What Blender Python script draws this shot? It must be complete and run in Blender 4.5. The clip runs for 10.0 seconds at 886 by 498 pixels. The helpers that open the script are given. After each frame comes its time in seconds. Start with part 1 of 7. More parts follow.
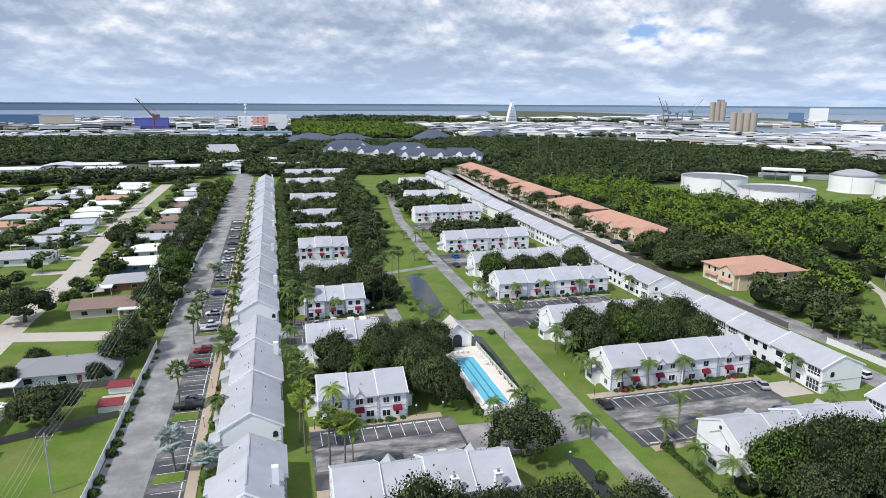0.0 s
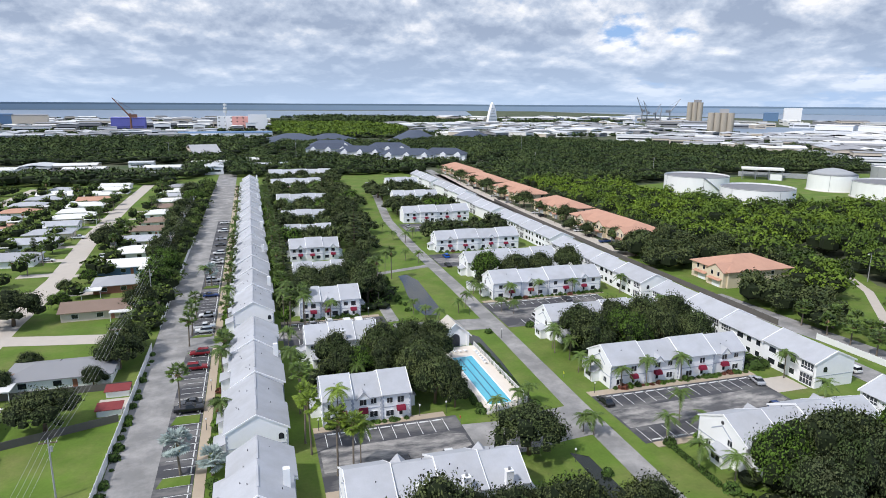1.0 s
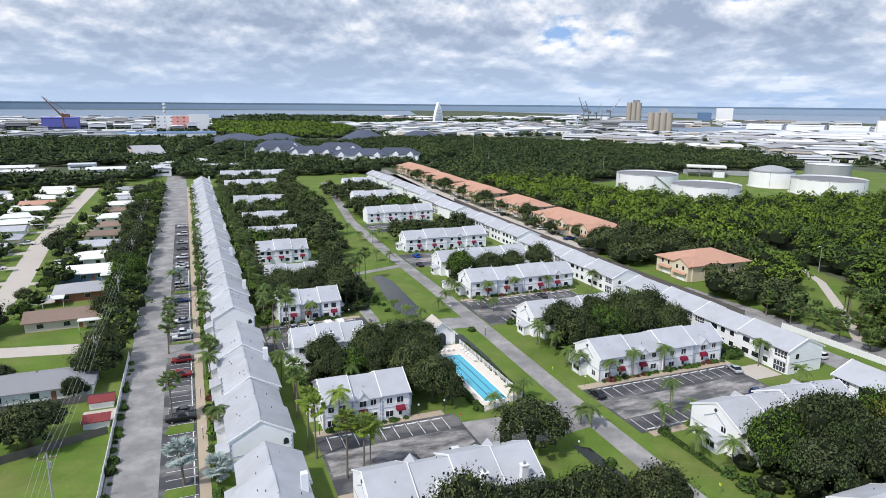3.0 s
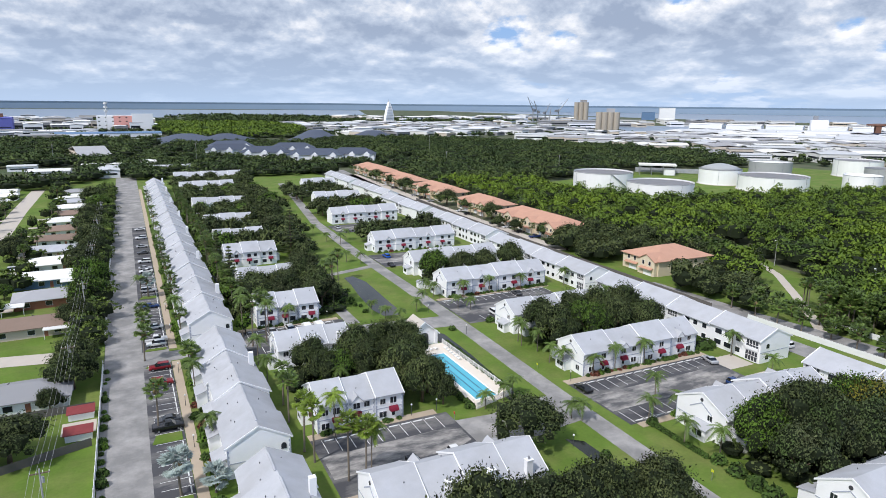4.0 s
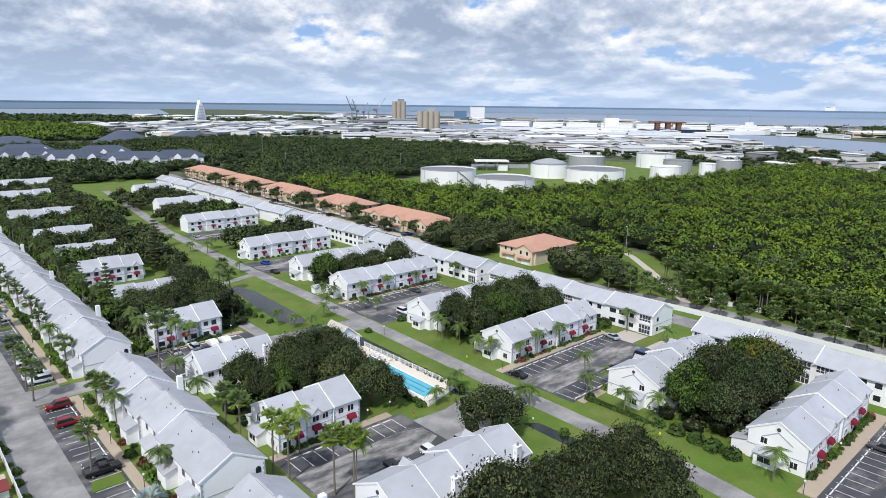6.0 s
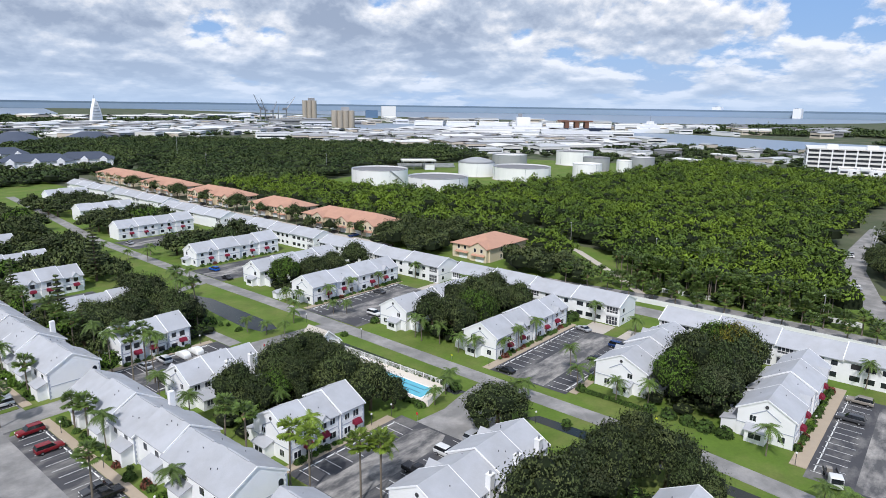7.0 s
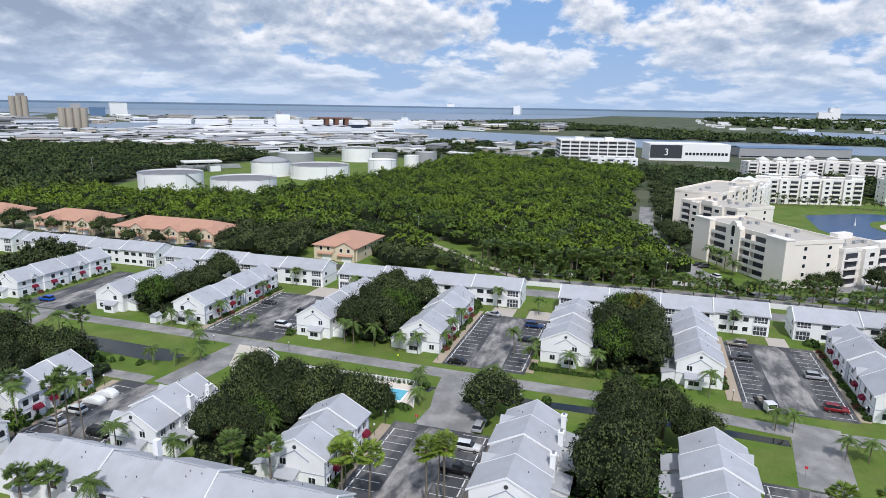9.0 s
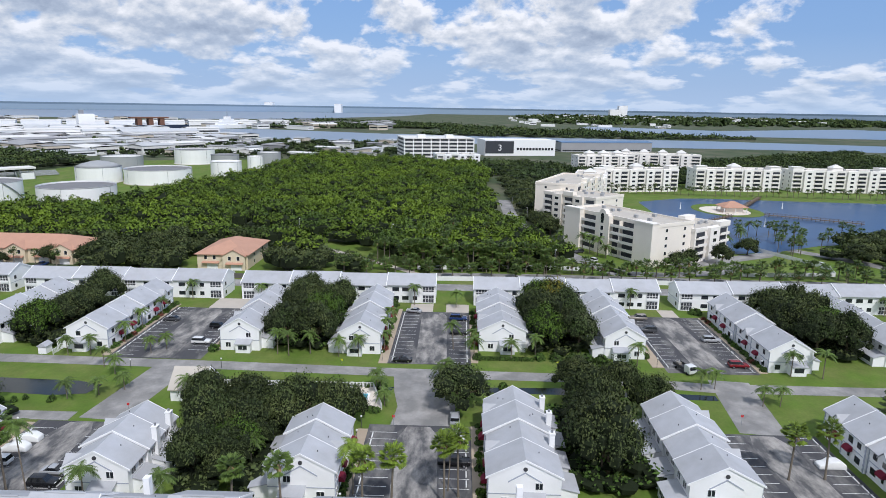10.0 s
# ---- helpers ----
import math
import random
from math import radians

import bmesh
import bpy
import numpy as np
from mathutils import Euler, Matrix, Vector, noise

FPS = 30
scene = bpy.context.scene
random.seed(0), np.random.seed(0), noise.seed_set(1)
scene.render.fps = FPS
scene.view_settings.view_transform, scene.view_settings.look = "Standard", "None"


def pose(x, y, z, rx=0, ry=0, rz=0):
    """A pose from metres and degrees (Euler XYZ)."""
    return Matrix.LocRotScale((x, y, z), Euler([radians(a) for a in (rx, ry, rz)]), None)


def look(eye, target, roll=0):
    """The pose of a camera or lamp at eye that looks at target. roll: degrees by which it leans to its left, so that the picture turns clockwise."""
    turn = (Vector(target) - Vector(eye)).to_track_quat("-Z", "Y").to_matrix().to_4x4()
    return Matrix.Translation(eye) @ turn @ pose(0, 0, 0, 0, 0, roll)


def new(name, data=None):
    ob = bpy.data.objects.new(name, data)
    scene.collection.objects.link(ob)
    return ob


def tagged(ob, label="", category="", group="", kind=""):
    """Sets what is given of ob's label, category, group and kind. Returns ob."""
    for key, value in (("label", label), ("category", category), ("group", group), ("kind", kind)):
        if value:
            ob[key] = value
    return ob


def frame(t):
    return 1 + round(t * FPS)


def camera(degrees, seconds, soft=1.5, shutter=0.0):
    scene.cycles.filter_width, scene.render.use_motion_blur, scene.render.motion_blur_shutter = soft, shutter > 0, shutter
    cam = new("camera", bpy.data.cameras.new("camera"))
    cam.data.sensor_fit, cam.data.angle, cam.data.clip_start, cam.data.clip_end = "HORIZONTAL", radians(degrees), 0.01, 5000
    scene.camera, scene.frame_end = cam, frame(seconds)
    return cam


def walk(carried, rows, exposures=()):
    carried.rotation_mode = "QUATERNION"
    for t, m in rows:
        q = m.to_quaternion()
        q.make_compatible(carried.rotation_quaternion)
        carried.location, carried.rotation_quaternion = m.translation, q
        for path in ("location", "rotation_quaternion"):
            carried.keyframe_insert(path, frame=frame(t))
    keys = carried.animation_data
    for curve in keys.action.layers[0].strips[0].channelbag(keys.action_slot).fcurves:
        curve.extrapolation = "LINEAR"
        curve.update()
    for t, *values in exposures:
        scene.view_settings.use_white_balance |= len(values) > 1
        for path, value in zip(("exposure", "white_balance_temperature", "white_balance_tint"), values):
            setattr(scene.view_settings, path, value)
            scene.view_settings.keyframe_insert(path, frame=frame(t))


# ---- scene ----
cam = camera(68.95, 10.0, soft=0.9)
PATH = [
    (0.0, (-1.971, -20.860, 61.152), (22.752, 73.465, 38.978), 0.321),
    (0.5, (-4.178, -20.466, 61.205), (22.015, 73.461, 39.033), 0.351),
    (1.0, (-6.374, -19.999, 61.233), (21.350, 73.487, 39.059), 0.375),
    (1.5, (-8.696, -19.384, 61.231), (20.785, 73.561, 39.046), 0.391),
    (2.0, (-11.118, -18.766, 61.245), (20.287, 73.547, 39.061), 0.410),
    (2.5, (-13.491, -18.174, 61.285), (19.918, 73.436, 39.114), 0.439),
    (4.0, (-23.780, -14.679, 61.364), (19.047, 72.927, 39.204), 0.563),
    (4.5, (-28.535, -12.423, 61.380), (19.380, 72.510, 39.229), 0.609),
    (5.0, (-33.725, -9.519, 61.405), (20.365, 71.628, 39.280), 0.653),
    (5.5, (-39.224, -5.836, 61.436), (21.221, 70.709, 39.364), 0.689),
    (7.0, (-57.160, 11.013, 61.393), (18.070, 73.131, 39.442), 0.827),
    (7.5, (-63.426, 18.860, 61.339), (16.950, 74.163, 39.401), 0.874),
    (8.0, (-69.305, 27.921, 61.263), (16.099, 75.109, 39.367), 0.906),
    (8.5, (-74.558, 38.525, 61.151), (15.364, 76.428, 39.301), 0.928),
    (9.0, (-78.989, 50.182, 61.019), (14.252, 78.989, 39.194), 0.948),
    (9.5, (-82.462, 63.061, 60.930), (13.899, 78.588, 39.171), 0.942),
    (10.0, (-85.108, 76.588, 60.909), (12.490, 78.997, 39.253), 0.917),
]
walk(cam, [(t, look(eye, target, roll)) for t, eye, target, roll in PATH], [(0.0, 0.06, 6210, 13), (5.5, 0.04, 6190, 13), (10.0, -0.15, 6060, 13)])

# ---- light: bright broken cloud, soft high sun from the south-west ----
SUN_AZ, SUN_EL = radians(245), radians(50)
world = bpy.data.worlds.new("sky")
scene.world = world
world.use_nodes = True
wn, wl = world.node_tree.nodes, world.node_tree.links
wn.clear()


def wnode(kind, **vals):
    n = wn.new(kind)
    for k, v in vals.items():
        n.inputs[k].default_value = v
    return n


def wmath(op, a, b=None):
    n = wn.new("ShaderNodeMath")
    n.operation = op
    for i, v in enumerate((a, b)):
        if v is None:
            continue
        if isinstance(v, (int, float)):
            n.inputs[i].default_value = v
        else:
            wl.new(v, n.inputs[i])
    return n.outputs[0]


def wramp(fac, stops):
    n = wn.new("ShaderNodeValToRGB")
    while len(n.color_ramp.elements) < len(stops):
        n.color_ramp.elements.new(0.5)
    for e, (p, c) in zip(n.color_ramp.elements, stops):
        e.position, e.color = p, (*c, 1)
    wl.new(fac, n.inputs[0])
    return n.outputs[0]


def wmix(fac, a, b):
    n = wn.new("ShaderNodeMix")
    n.data_type = "RGBA"
    for sock, v in ((n.inputs[0], fac), (n.inputs[6], a), (n.inputs[7], b)):
        if isinstance(v, (int, float)):
            sock.default_value = v
        elif isinstance(v, tuple):
            sock.default_value = (*v, 1)
        else:
            wl.new(v, sock)
    return n.outputs[2]


sky = wn.new("ShaderNodeTexSky")
sky.sky_type, sky.sun_disc = "NISHITA", False
sky.sun_elevation, sky.sun_rotation = SUN_EL, SUN_AZ
sky.altitude, sky.air_density, sky.dust_density, sky.ozone_density = 60, 1.0, 1.2, 1.6
coord = wn.new("ShaderNodeTexCoord")
sep = wn.new("ShaderNodeSeparateXYZ")
wl.new(coord.outputs["Generated"], sep.inputs[0])
up = wmath("MAXIMUM", sep.outputs[2], 0.0)
rad = wmath("SQRT", wmath("ADD", wmath("MULTIPLY", sep.outputs[0], sep.outputs[0]), wmath("MULTIPLY", sep.outputs[1], sep.outputs[1])))
rad = wmath("MAXIMUM", rad, 0.05)
cx, cy = wmath("DIVIDE", sep.outputs[0], rad), wmath("DIVIDE", sep.outputs[1], rad)


def cloud_noise(scale, detail, rough, shift, tall=0.55, lift=0.0, distort=0.0):
    """Cloud mass over the horizon's circle; lift looks a little higher up."""
    z = wmath("MULTIPLY", wmath("LOGARITHM", wmath("ADD", up, 0.05 + lift), 2.718), tall)
    comb = wn.new("ShaderNodeCombineXYZ")
    for sock, v in zip(comb.inputs, (cx, cy, z)):
        wl.new(v, sock)
    m = wn.new("ShaderNodeMapping")
    m.inputs["Location"].default_value = shift
    wl.new(comb.outputs[0], m.inputs[0])
    n = wnode("ShaderNodeTexNoise", Scale=scale, Detail=detail, Roughness=rough, Distortion=distort)
    wl.new(m.outputs[0], n.inputs["Vector"])
    return n.outputs["Fac"]


# fewer clouds towards the east and south-east
clear = wmath("MULTIPLY", wmath("SUBTRACT", wmath("ADD", wmath("MULTIPLY", sep.outputs[0], 0.35), wmath("MULTIPLY", sep.outputs[1], -0.8)), 0.05), 0.105)
big = cloud_noise(2.6, 3, 0.5, (3.1, 0.4, 0), 0.45)


def mass(lift):
    mid = cloud_noise(9.0, 8, 0.54, (0.7, 2.2, 0.3), 0.30, lift, 0.1)
    fine = cloud_noise(24.0, 6, 0.58, (4.7, 1.2, 0), 0.30, lift)
    d = wmath("ADD", wmath("MULTIPLY", big, 0.34), wmath("ADD", wmath("MULTIPLY", mid, 0.56), wmath("MULTIPLY", fine, 0.17)))
    return wmath("SUBTRACT", d, clear)


dens, above = mass(0.0), mass(0.009)
cover = wramp(dens, [(0.470, (0, 0, 0)), (0.520, (1, 1, 1))])
# white tops, grey-blue flat bases
lit = wmath("ADD", wmath("MULTIPLY", wmath("SUBTRACT", dens, above), 5.0), wmath("ADD", 0.5, wmath("MULTIPLY", wmath("SUBTRACT", 0.545, dens), 2.8)))
shade = wramp(lit, [(0.08, (0.40, 0.48, 0.61)), (0.36, (0.62, 0.70, 0.81)), (0.56, (0.92, 0.95, 0.98)), (0.74, (1.22, 1.21, 1.20))])
CLOUD = 8.3
cn = wn.new("ShaderNodeVectorMath")
cn.operation = "SCALE"
wl.new(shade, cn.inputs[0])
cn.inputs["Scale"].default_value = CLOUD
# thick air near the horizon
haze = wramp(up, [(0.0, (0.80, 0.80, 0.80)), (0.035, (0.45, 0.45, 0.45)), (0.10, (0.08, 0.08, 0.08)), (0.2, (0, 0, 0))])
blue = wmix(0.7, sky.outputs[0], (2.4, 4.4, 8.0))
full = wmix(cover, blue, cn.outputs[0])
full = wmix(haze, full, (5.0, 6.4, 8.2))
back = wnode("ShaderNodeBackground", Strength=0.105)
wl.new(full, back.inputs[0])
wl.new(back.outputs[0], wn.new("ShaderNodeOutputWorld").inputs[0])

sun = new("sun", bpy.data.lights.new("sun", "SUN"))
sun.data.energy, sun.data.angle, sun.data.color = 3.2, radians(3), (1.0, 0.96, 0.90)
sun.matrix_world = look((100 * math.sin(SUN_AZ) * math.cos(SUN_EL), 100 * math.cos(SUN_AZ) * math.cos(SUN_EL), 100 * math.sin(SUN_EL)), (0, 0, 0))
scene.view_settings.exposure = 0.0

# ---- materials ----
MATS = {}


def mat(name, base, rough=0.8, metal=0.0, var=0.12, scale=0.6, fine=8.0, spec=0.3, bump=0.0, second=None, second_at=0.55, island=0.0, rand=0.0, stretch=None, soft=0.12, patch=0.55):
    """A surface with broad stains and fine grain. second: a colour that comes in patches."""
    if name in MATS:
        return MATS[name]
    m = bpy.data.materials.new(name)
    MATS[name] = m
    m.use_nodes = True
    n, l = m.node_tree.nodes, m.node_tree.links
    b = n["Principled BSDF"]
    b.inputs["Roughness"].default_value, b.inputs["Metallic"].default_value = rough, metal
    b.inputs["Specular IOR Level"].default_value = spec
    geo = n.new("ShaderNodeNewGeometry")
    vec = geo.outputs["Position"]
    if stretch:
        mp = n.new("ShaderNodeMapping")
        mp.inputs["Scale"].default_value = stretch
        l.new(vec, mp.inputs[0])
        vec = mp.outputs[0]

    def noi(s, d, r=0.6):
        t = n.new("ShaderNodeTexNoise")
        t.inputs["Scale"].default_value, t.inputs["Detail"].default_value, t.inputs["Roughness"].default_value = s, d, r
        l.new(vec, t.inputs["Vector"])
        return t.outputs["Fac"]

    def ma(op, a, c):
        t = n.new("ShaderNodeMath")
        t.operation = op
        for i, v in enumerate((a, c)):
            if isinstance(v, (int, float)):
                t.inputs[i].default_value = v
            else:
                l.new(v, t.inputs[i])
        return t.outputs[0]

    broad, grain = noi(scale, 5), noi(fine, 3)
    val = ma("ADD", ma("MULTIPLY", broad, 2 * var), ma("MULTIPLY", grain, var))
    val = ma("ADD", val, 1 - 1.5 * var)
    if island:
        val = ma("MULTIPLY", val, ma("ADD", ma("MULTIPLY", geo.outputs["Random Per Island"], 2 * island), 1 - island))
    if rand:
        oi = n.new("ShaderNodeObjectInfo")
        val = ma("MULTIPLY", val, ma("ADD", ma("MULTIPLY", oi.outputs["Random"], 2 * rand), 1 - rand))
    col = None
    if second:
        rp = n.new("ShaderNodeValToRGB")
        rp.color_ramp.elements[0].position, rp.color_ramp.elements[1].position = second_at - soft, second_at + soft
        rp.color_ramp.elements[0].color, rp.color_ramp.elements[1].color = (*base, 1), (*second, 1)
        l.new(noi(scale * patch, 6, 0.62), rp.inputs[0])
        col = rp.outputs[0]
    vm = n.new("ShaderNodeVectorMath")
    vm.operation = "SCALE"
    if col:
        l.new(col, vm.inputs[0])
    else:
        vm.inputs[0].default_value = base
    l.new(val, vm.inputs["Scale"])
    l.new(vm.outputs[0], b.inputs["Base Color"])
    if bump:
        bp = n.new("ShaderNodeBump")
        bp.inputs["Strength"].default_value, bp.inputs["Distance"].default_value = bump, 0.05
        l.new(grain, bp.inputs["Height"])
        l.new(bp.outputs[0], b.inputs["Normal"])
    return m


def M(key):
    return MATS[key]


mat("grass", (0.102, 0.168, 0.022), 0.95, var=0.40, scale=0.16, fine=1.6, second=(0.160, 0.182, 0.050), second_at=0.57, bump=0.4, soft=0.14)
mat("land", (0.055, 0.080, 0.034), 0.95, var=0.35, scale=0.03, fine=0.5, second=(0.135, 0.130, 0.085), second_at=0.55)
mat("worn", (0.105, 0.104, 0.106), 0.92, var=0.34, scale=0.5, fine=5, second=(0.36, 0.34, 0.315), second_at=0.52, bump=0.2, stretch=(0.45, 1.0, 1), soft=0.10)
mat("asphalt", (0.225, 0.220, 0.212), 0.9, var=0.22, scale=0.3, fine=6, second=(0.36, 0.345, 0.33), second_at=0.54, bump=0.2)
mat("lot", (0.072, 0.072, 0.078), 0.88, var=0.25, scale=0.30, fine=5, second=(0.25, 0.24, 0.225), second_at=0.60, bump=0.2, stretch=(0.55, 1.3, 1))
mat("concrete", (0.50, 0.45, 0.39), 0.9, var=0.10, scale=0.4, fine=6)
mat("walk", (0.44, 0.36, 0.27), 0.9, var=0.12, scale=0.5, fine=5)
mat("white_paint", (0.88, 0.88, 0.88), 0.75, var=0.05, scale=0.35, fine=3)
mat("line_paint", (0.78, 0.78, 0.76), 0.8, var=0.14, scale=2.0, fine=9)
mat("trim", (0.86, 0.86, 0.86), 0.7, var=0.03, scale=0.7)
mat("quoin", (0.40, 0.43, 0.50), 0.8, var=0.08)
mat("shingle", (0.44, 0.45, 0.475), 0.85, var=0.14, scale=0.35, fine=7, second=(0.40, 0.405, 0.42), second_at=0.55, bump=0.25, rand=0.06)
mat("glass", (0.022, 0.026, 0.032), 0.12, var=0.2, scale=1.5, spec=0.6)
# Dark screen mesh; also shade painted into balconies, an arch and garage decks.
mat("screen_and_shade", (0.05, 0.055, 0.065), 0.6, var=0.25, scale=1.2)
mat("awning", (0.19, 0.012, 0.032), 0.75, var=0.12, scale=1.5)
mat("roof_vent", (0.06, 0.06, 0.065), 0.6)
mat("brick", (0.30, 0.13, 0.085), 0.9, var=0.2, scale=1.2)
mat("terracotta", (0.50, 0.285, 0.20), 0.85, var=0.14, scale=0.35, fine=4, bump=0.3)
mat("red_roof", (0.22, 0.045, 0.045), 0.8, var=0.2, scale=0.8)
mat("tan", (0.70, 0.60, 0.44), 0.85, var=0.06, scale=0.4)
mat("cream", (0.84, 0.78, 0.69), 0.85, var=0.05, scale=0.25, fine=2)
mat("white_cream", (0.88, 0.85, 0.80), 0.85, var=0.05, scale=0.25, fine=2)
mat("cream_pale", (0.85, 0.81, 0.75), 0.85, var=0.05, scale=0.25, fine=2)
mat("tank_white", (0.88, 0.88, 0.865), 0.6, var=0.07, scale=0.2, fine=1.5, stretch=(1, 1, 0.15))
mat("tank_roof", (0.20, 0.20, 0.205), 0.75, var=0.2, scale=0.12, fine=1)
mat("tank_grey", (0.36, 0.37, 0.38), 0.7, var=0.1, scale=0.2)
mat("steel", (0.30, 0.31, 0.33), 0.5, 0.4, var=0.1)
mat("pole_grey", (0.36, 0.36, 0.36), 0.6, var=0.08)
mat("wood", (0.16, 0.12, 0.085), 0.9, var=0.2, scale=1.0)
mat("bark", (0.14, 0.105, 0.075), 0.95, var=0.25, scale=1.4, fine=9, bump=0.5)
mat("palm_bark", (0.19, 0.16, 0.125), 0.95, var=0.2, scale=2, fine=9, bump=0.5)
mat("oak_leaf", (0.056, 0.080, 0.026), 0.7, var=0.38, scale=0.35, fine=2.0, island=0.26, rand=0.30, second=(0.110, 0.132, 0.045), second_at=0.54, spec=0.2)
mat("bright_leaf", (0.085, 0.155, 0.018), 0.75, var=0.36, scale=0.5, fine=2.6, island=0.28, rand=0.15, spec=0.25)
mat("olive_leaf", (0.075, 0.088, 0.040), 0.75, var=0.36, scale=0.4, fine=2.6, island=0.28, rand=0.2, second=(0.050, 0.080, 0.022), second_at=0.5, spec=0.2)
mat("yellow_leaf", (0.17, 0.155, 0.02), 0.75, var=0.25, scale=0.3, fine=2.2, island=0.4, spec=0.2)
mat("forest_leaf", (0.056, 0.098, 0.021), 0.75, var=0.40, scale=0.16, fine=0.9, island=0.20, second=(0.160, 0.240, 0.022), second_at=0.485, spec=0.2, soft=0.13, patch=0.22)
mat("garden_leaf", (0.060, 0.098, 0.024), 0.75, var=0.40, scale=0.25, fine=2.0, island=0.30, second=(0.120, 0.165, 0.030), second_at=0.52, spec=0.2)
mat("far_leaf", (0.046, 0.074, 0.027), 0.8, var=0.42, scale=0.10, fine=0.7, island=0.22, second=(0.094, 0.128, 0.040), second_at=0.53, spec=0.15, patch=0.3)
# Near-black: shade inside crowns and shrubs, painted onto their inner lumps.
mat("leaf_shade", (0.011, 0.018, 0.005), 0.95, var=0.3, scale=0.5)
mat("palm_leaf", (0.085, 0.135, 0.024), 0.6, var=0.3, scale=0.6, fine=3, island=0.35, rand=0.2, spec=0.35)
mat("palm_bright", (0.13, 0.19, 0.02), 0.6, var=0.3, scale=0.6, fine=3, island=0.4, rand=0.2, spec=0.3)
mat("palm_dry", (0.27, 0.19, 0.10), 0.8, var=0.3, scale=0.6, island=0.35)
mat("silver_leaf", (0.30, 0.36, 0.33), 0.6, var=0.2, scale=0.6, island=0.25)
mat("hedge_leaf", (0.055, 0.10, 0.018), 0.85, var=0.35, scale=0.8, fine=3, island=0.45, rand=0.3)
mat("red_plant", (0.16, 0.055, 0.035), 0.85, var=0.35, scale=0.8, fine=3, island=0.45)
mat("pool_water", (0.10, 0.46, 0.58), 0.08, var=0.07, scale=0.3, fine=1.5, spec=0.5)
mat("pool_tile", (0.03, 0.16, 0.25), 0.3)
mat("deck", (0.72, 0.65, 0.56), 0.85, var=0.07, scale=0.5)
mat("dark_water", (0.018, 0.022, 0.018), 0.08, var=0.2, scale=0.3, spec=0.28)
mat("lake_water", (0.028, 0.075, 0.17), 0.3, var=0.15, scale=0.12, fine=2.0, spec=0.15)
mat("sea_water", (0.15, 0.21, 0.29), 0.30, var=0.10, scale=0.004, fine=0.03, spec=0.5)
mat("fence_white", (0.78, 0.78, 0.77), 0.7, var=0.06)
mat("fence_dark", (0.125, 0.115, 0.105), 0.9, var=0.15)
mat("tyre", (0.015, 0.015, 0.016), 0.8)
mat("rim", (0.45, 0.45, 0.46), 0.35, 0.8)
mat("car_glass", (0.012, 0.014, 0.017), 0.08, spec=0.7)
mat("lamp_white", (0.8, 0.8, 0.78), 0.4)
mat("gravel", (0.52, 0.48, 0.42), 0.95, var=0.15, scale=0.2)
mat("slate", (0.075, 0.09, 0.125), 0.8, var=0.12, scale=0.1, rand=0.12)
mat("shed_roof", (0.50, 0.51, 0.52), 0.7, var=0.09, scale=0.03, fine=0.4, rand=0.16)
mat("grey_roof", (0.33, 0.33, 0.34), 0.8, var=0.12, scale=0.08, rand=0.2)
mat("white_roof", (0.74, 0.73, 0.70), 0.8, var=0.08, scale=0.2, rand=0.06)
mat("brown_roof", (0.25, 0.18, 0.14), 0.85, var=0.12, scale=0.4, rand=0.12)
mat("tan_wall", (0.60, 0.53, 0.44), 0.85, var=0.08, scale=0.2, rand=0.12)
mat("pink", (0.72, 0.36, 0.31), 0.8)
mat("violet", (0.14, 0.15, 0.46), 0.8)
mat("blue_roof", (0.13, 0.22, 0.36), 0.6, var=0.1)
mat("silo", (0.42, 0.375, 0.31), 0.85, var=0.08, scale=0.05, stretch=(1, 1, 0.1))
mat("ship_hull", (0.028, 0.04, 0.075), 0.6)
mat("rust", (0.20, 0.10, 0.07), 0.8, var=0.2)
# Blue-grey of distant air, painted into the shore's base colour.
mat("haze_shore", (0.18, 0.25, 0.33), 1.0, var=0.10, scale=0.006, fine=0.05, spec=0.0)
# Paler than sea_water: the sky's reflection is painted into this colour.
mat("far_water_sheen", (0.29, 0.38, 0.50), 0.6, var=0.06, scale=0.004, fine=0.03, spec=0.1)
mat("mulch", (0.13, 0.075, 0.05), 0.95, var=0.25, scale=0.8)
CAR_PAINTS = {"white": (0.75, 0.75, 0.74), "silver": (0.42, 0.43, 0.45), "black": (0.012, 0.012, 0.014), "dark_grey": (0.07, 0.072, 0.078), "red": (0.22, 0.012, 0.018), "blue": (0.02, 0.05, 0.16), "bright_blue": (0.01, 0.10, 0.48), "tan": (0.30, 0.27, 0.23)}
for k, c in CAR_PAINTS.items():
    mat("paint_" + k, c, 0.25, 0.1, var=0.02, spec=0.6)


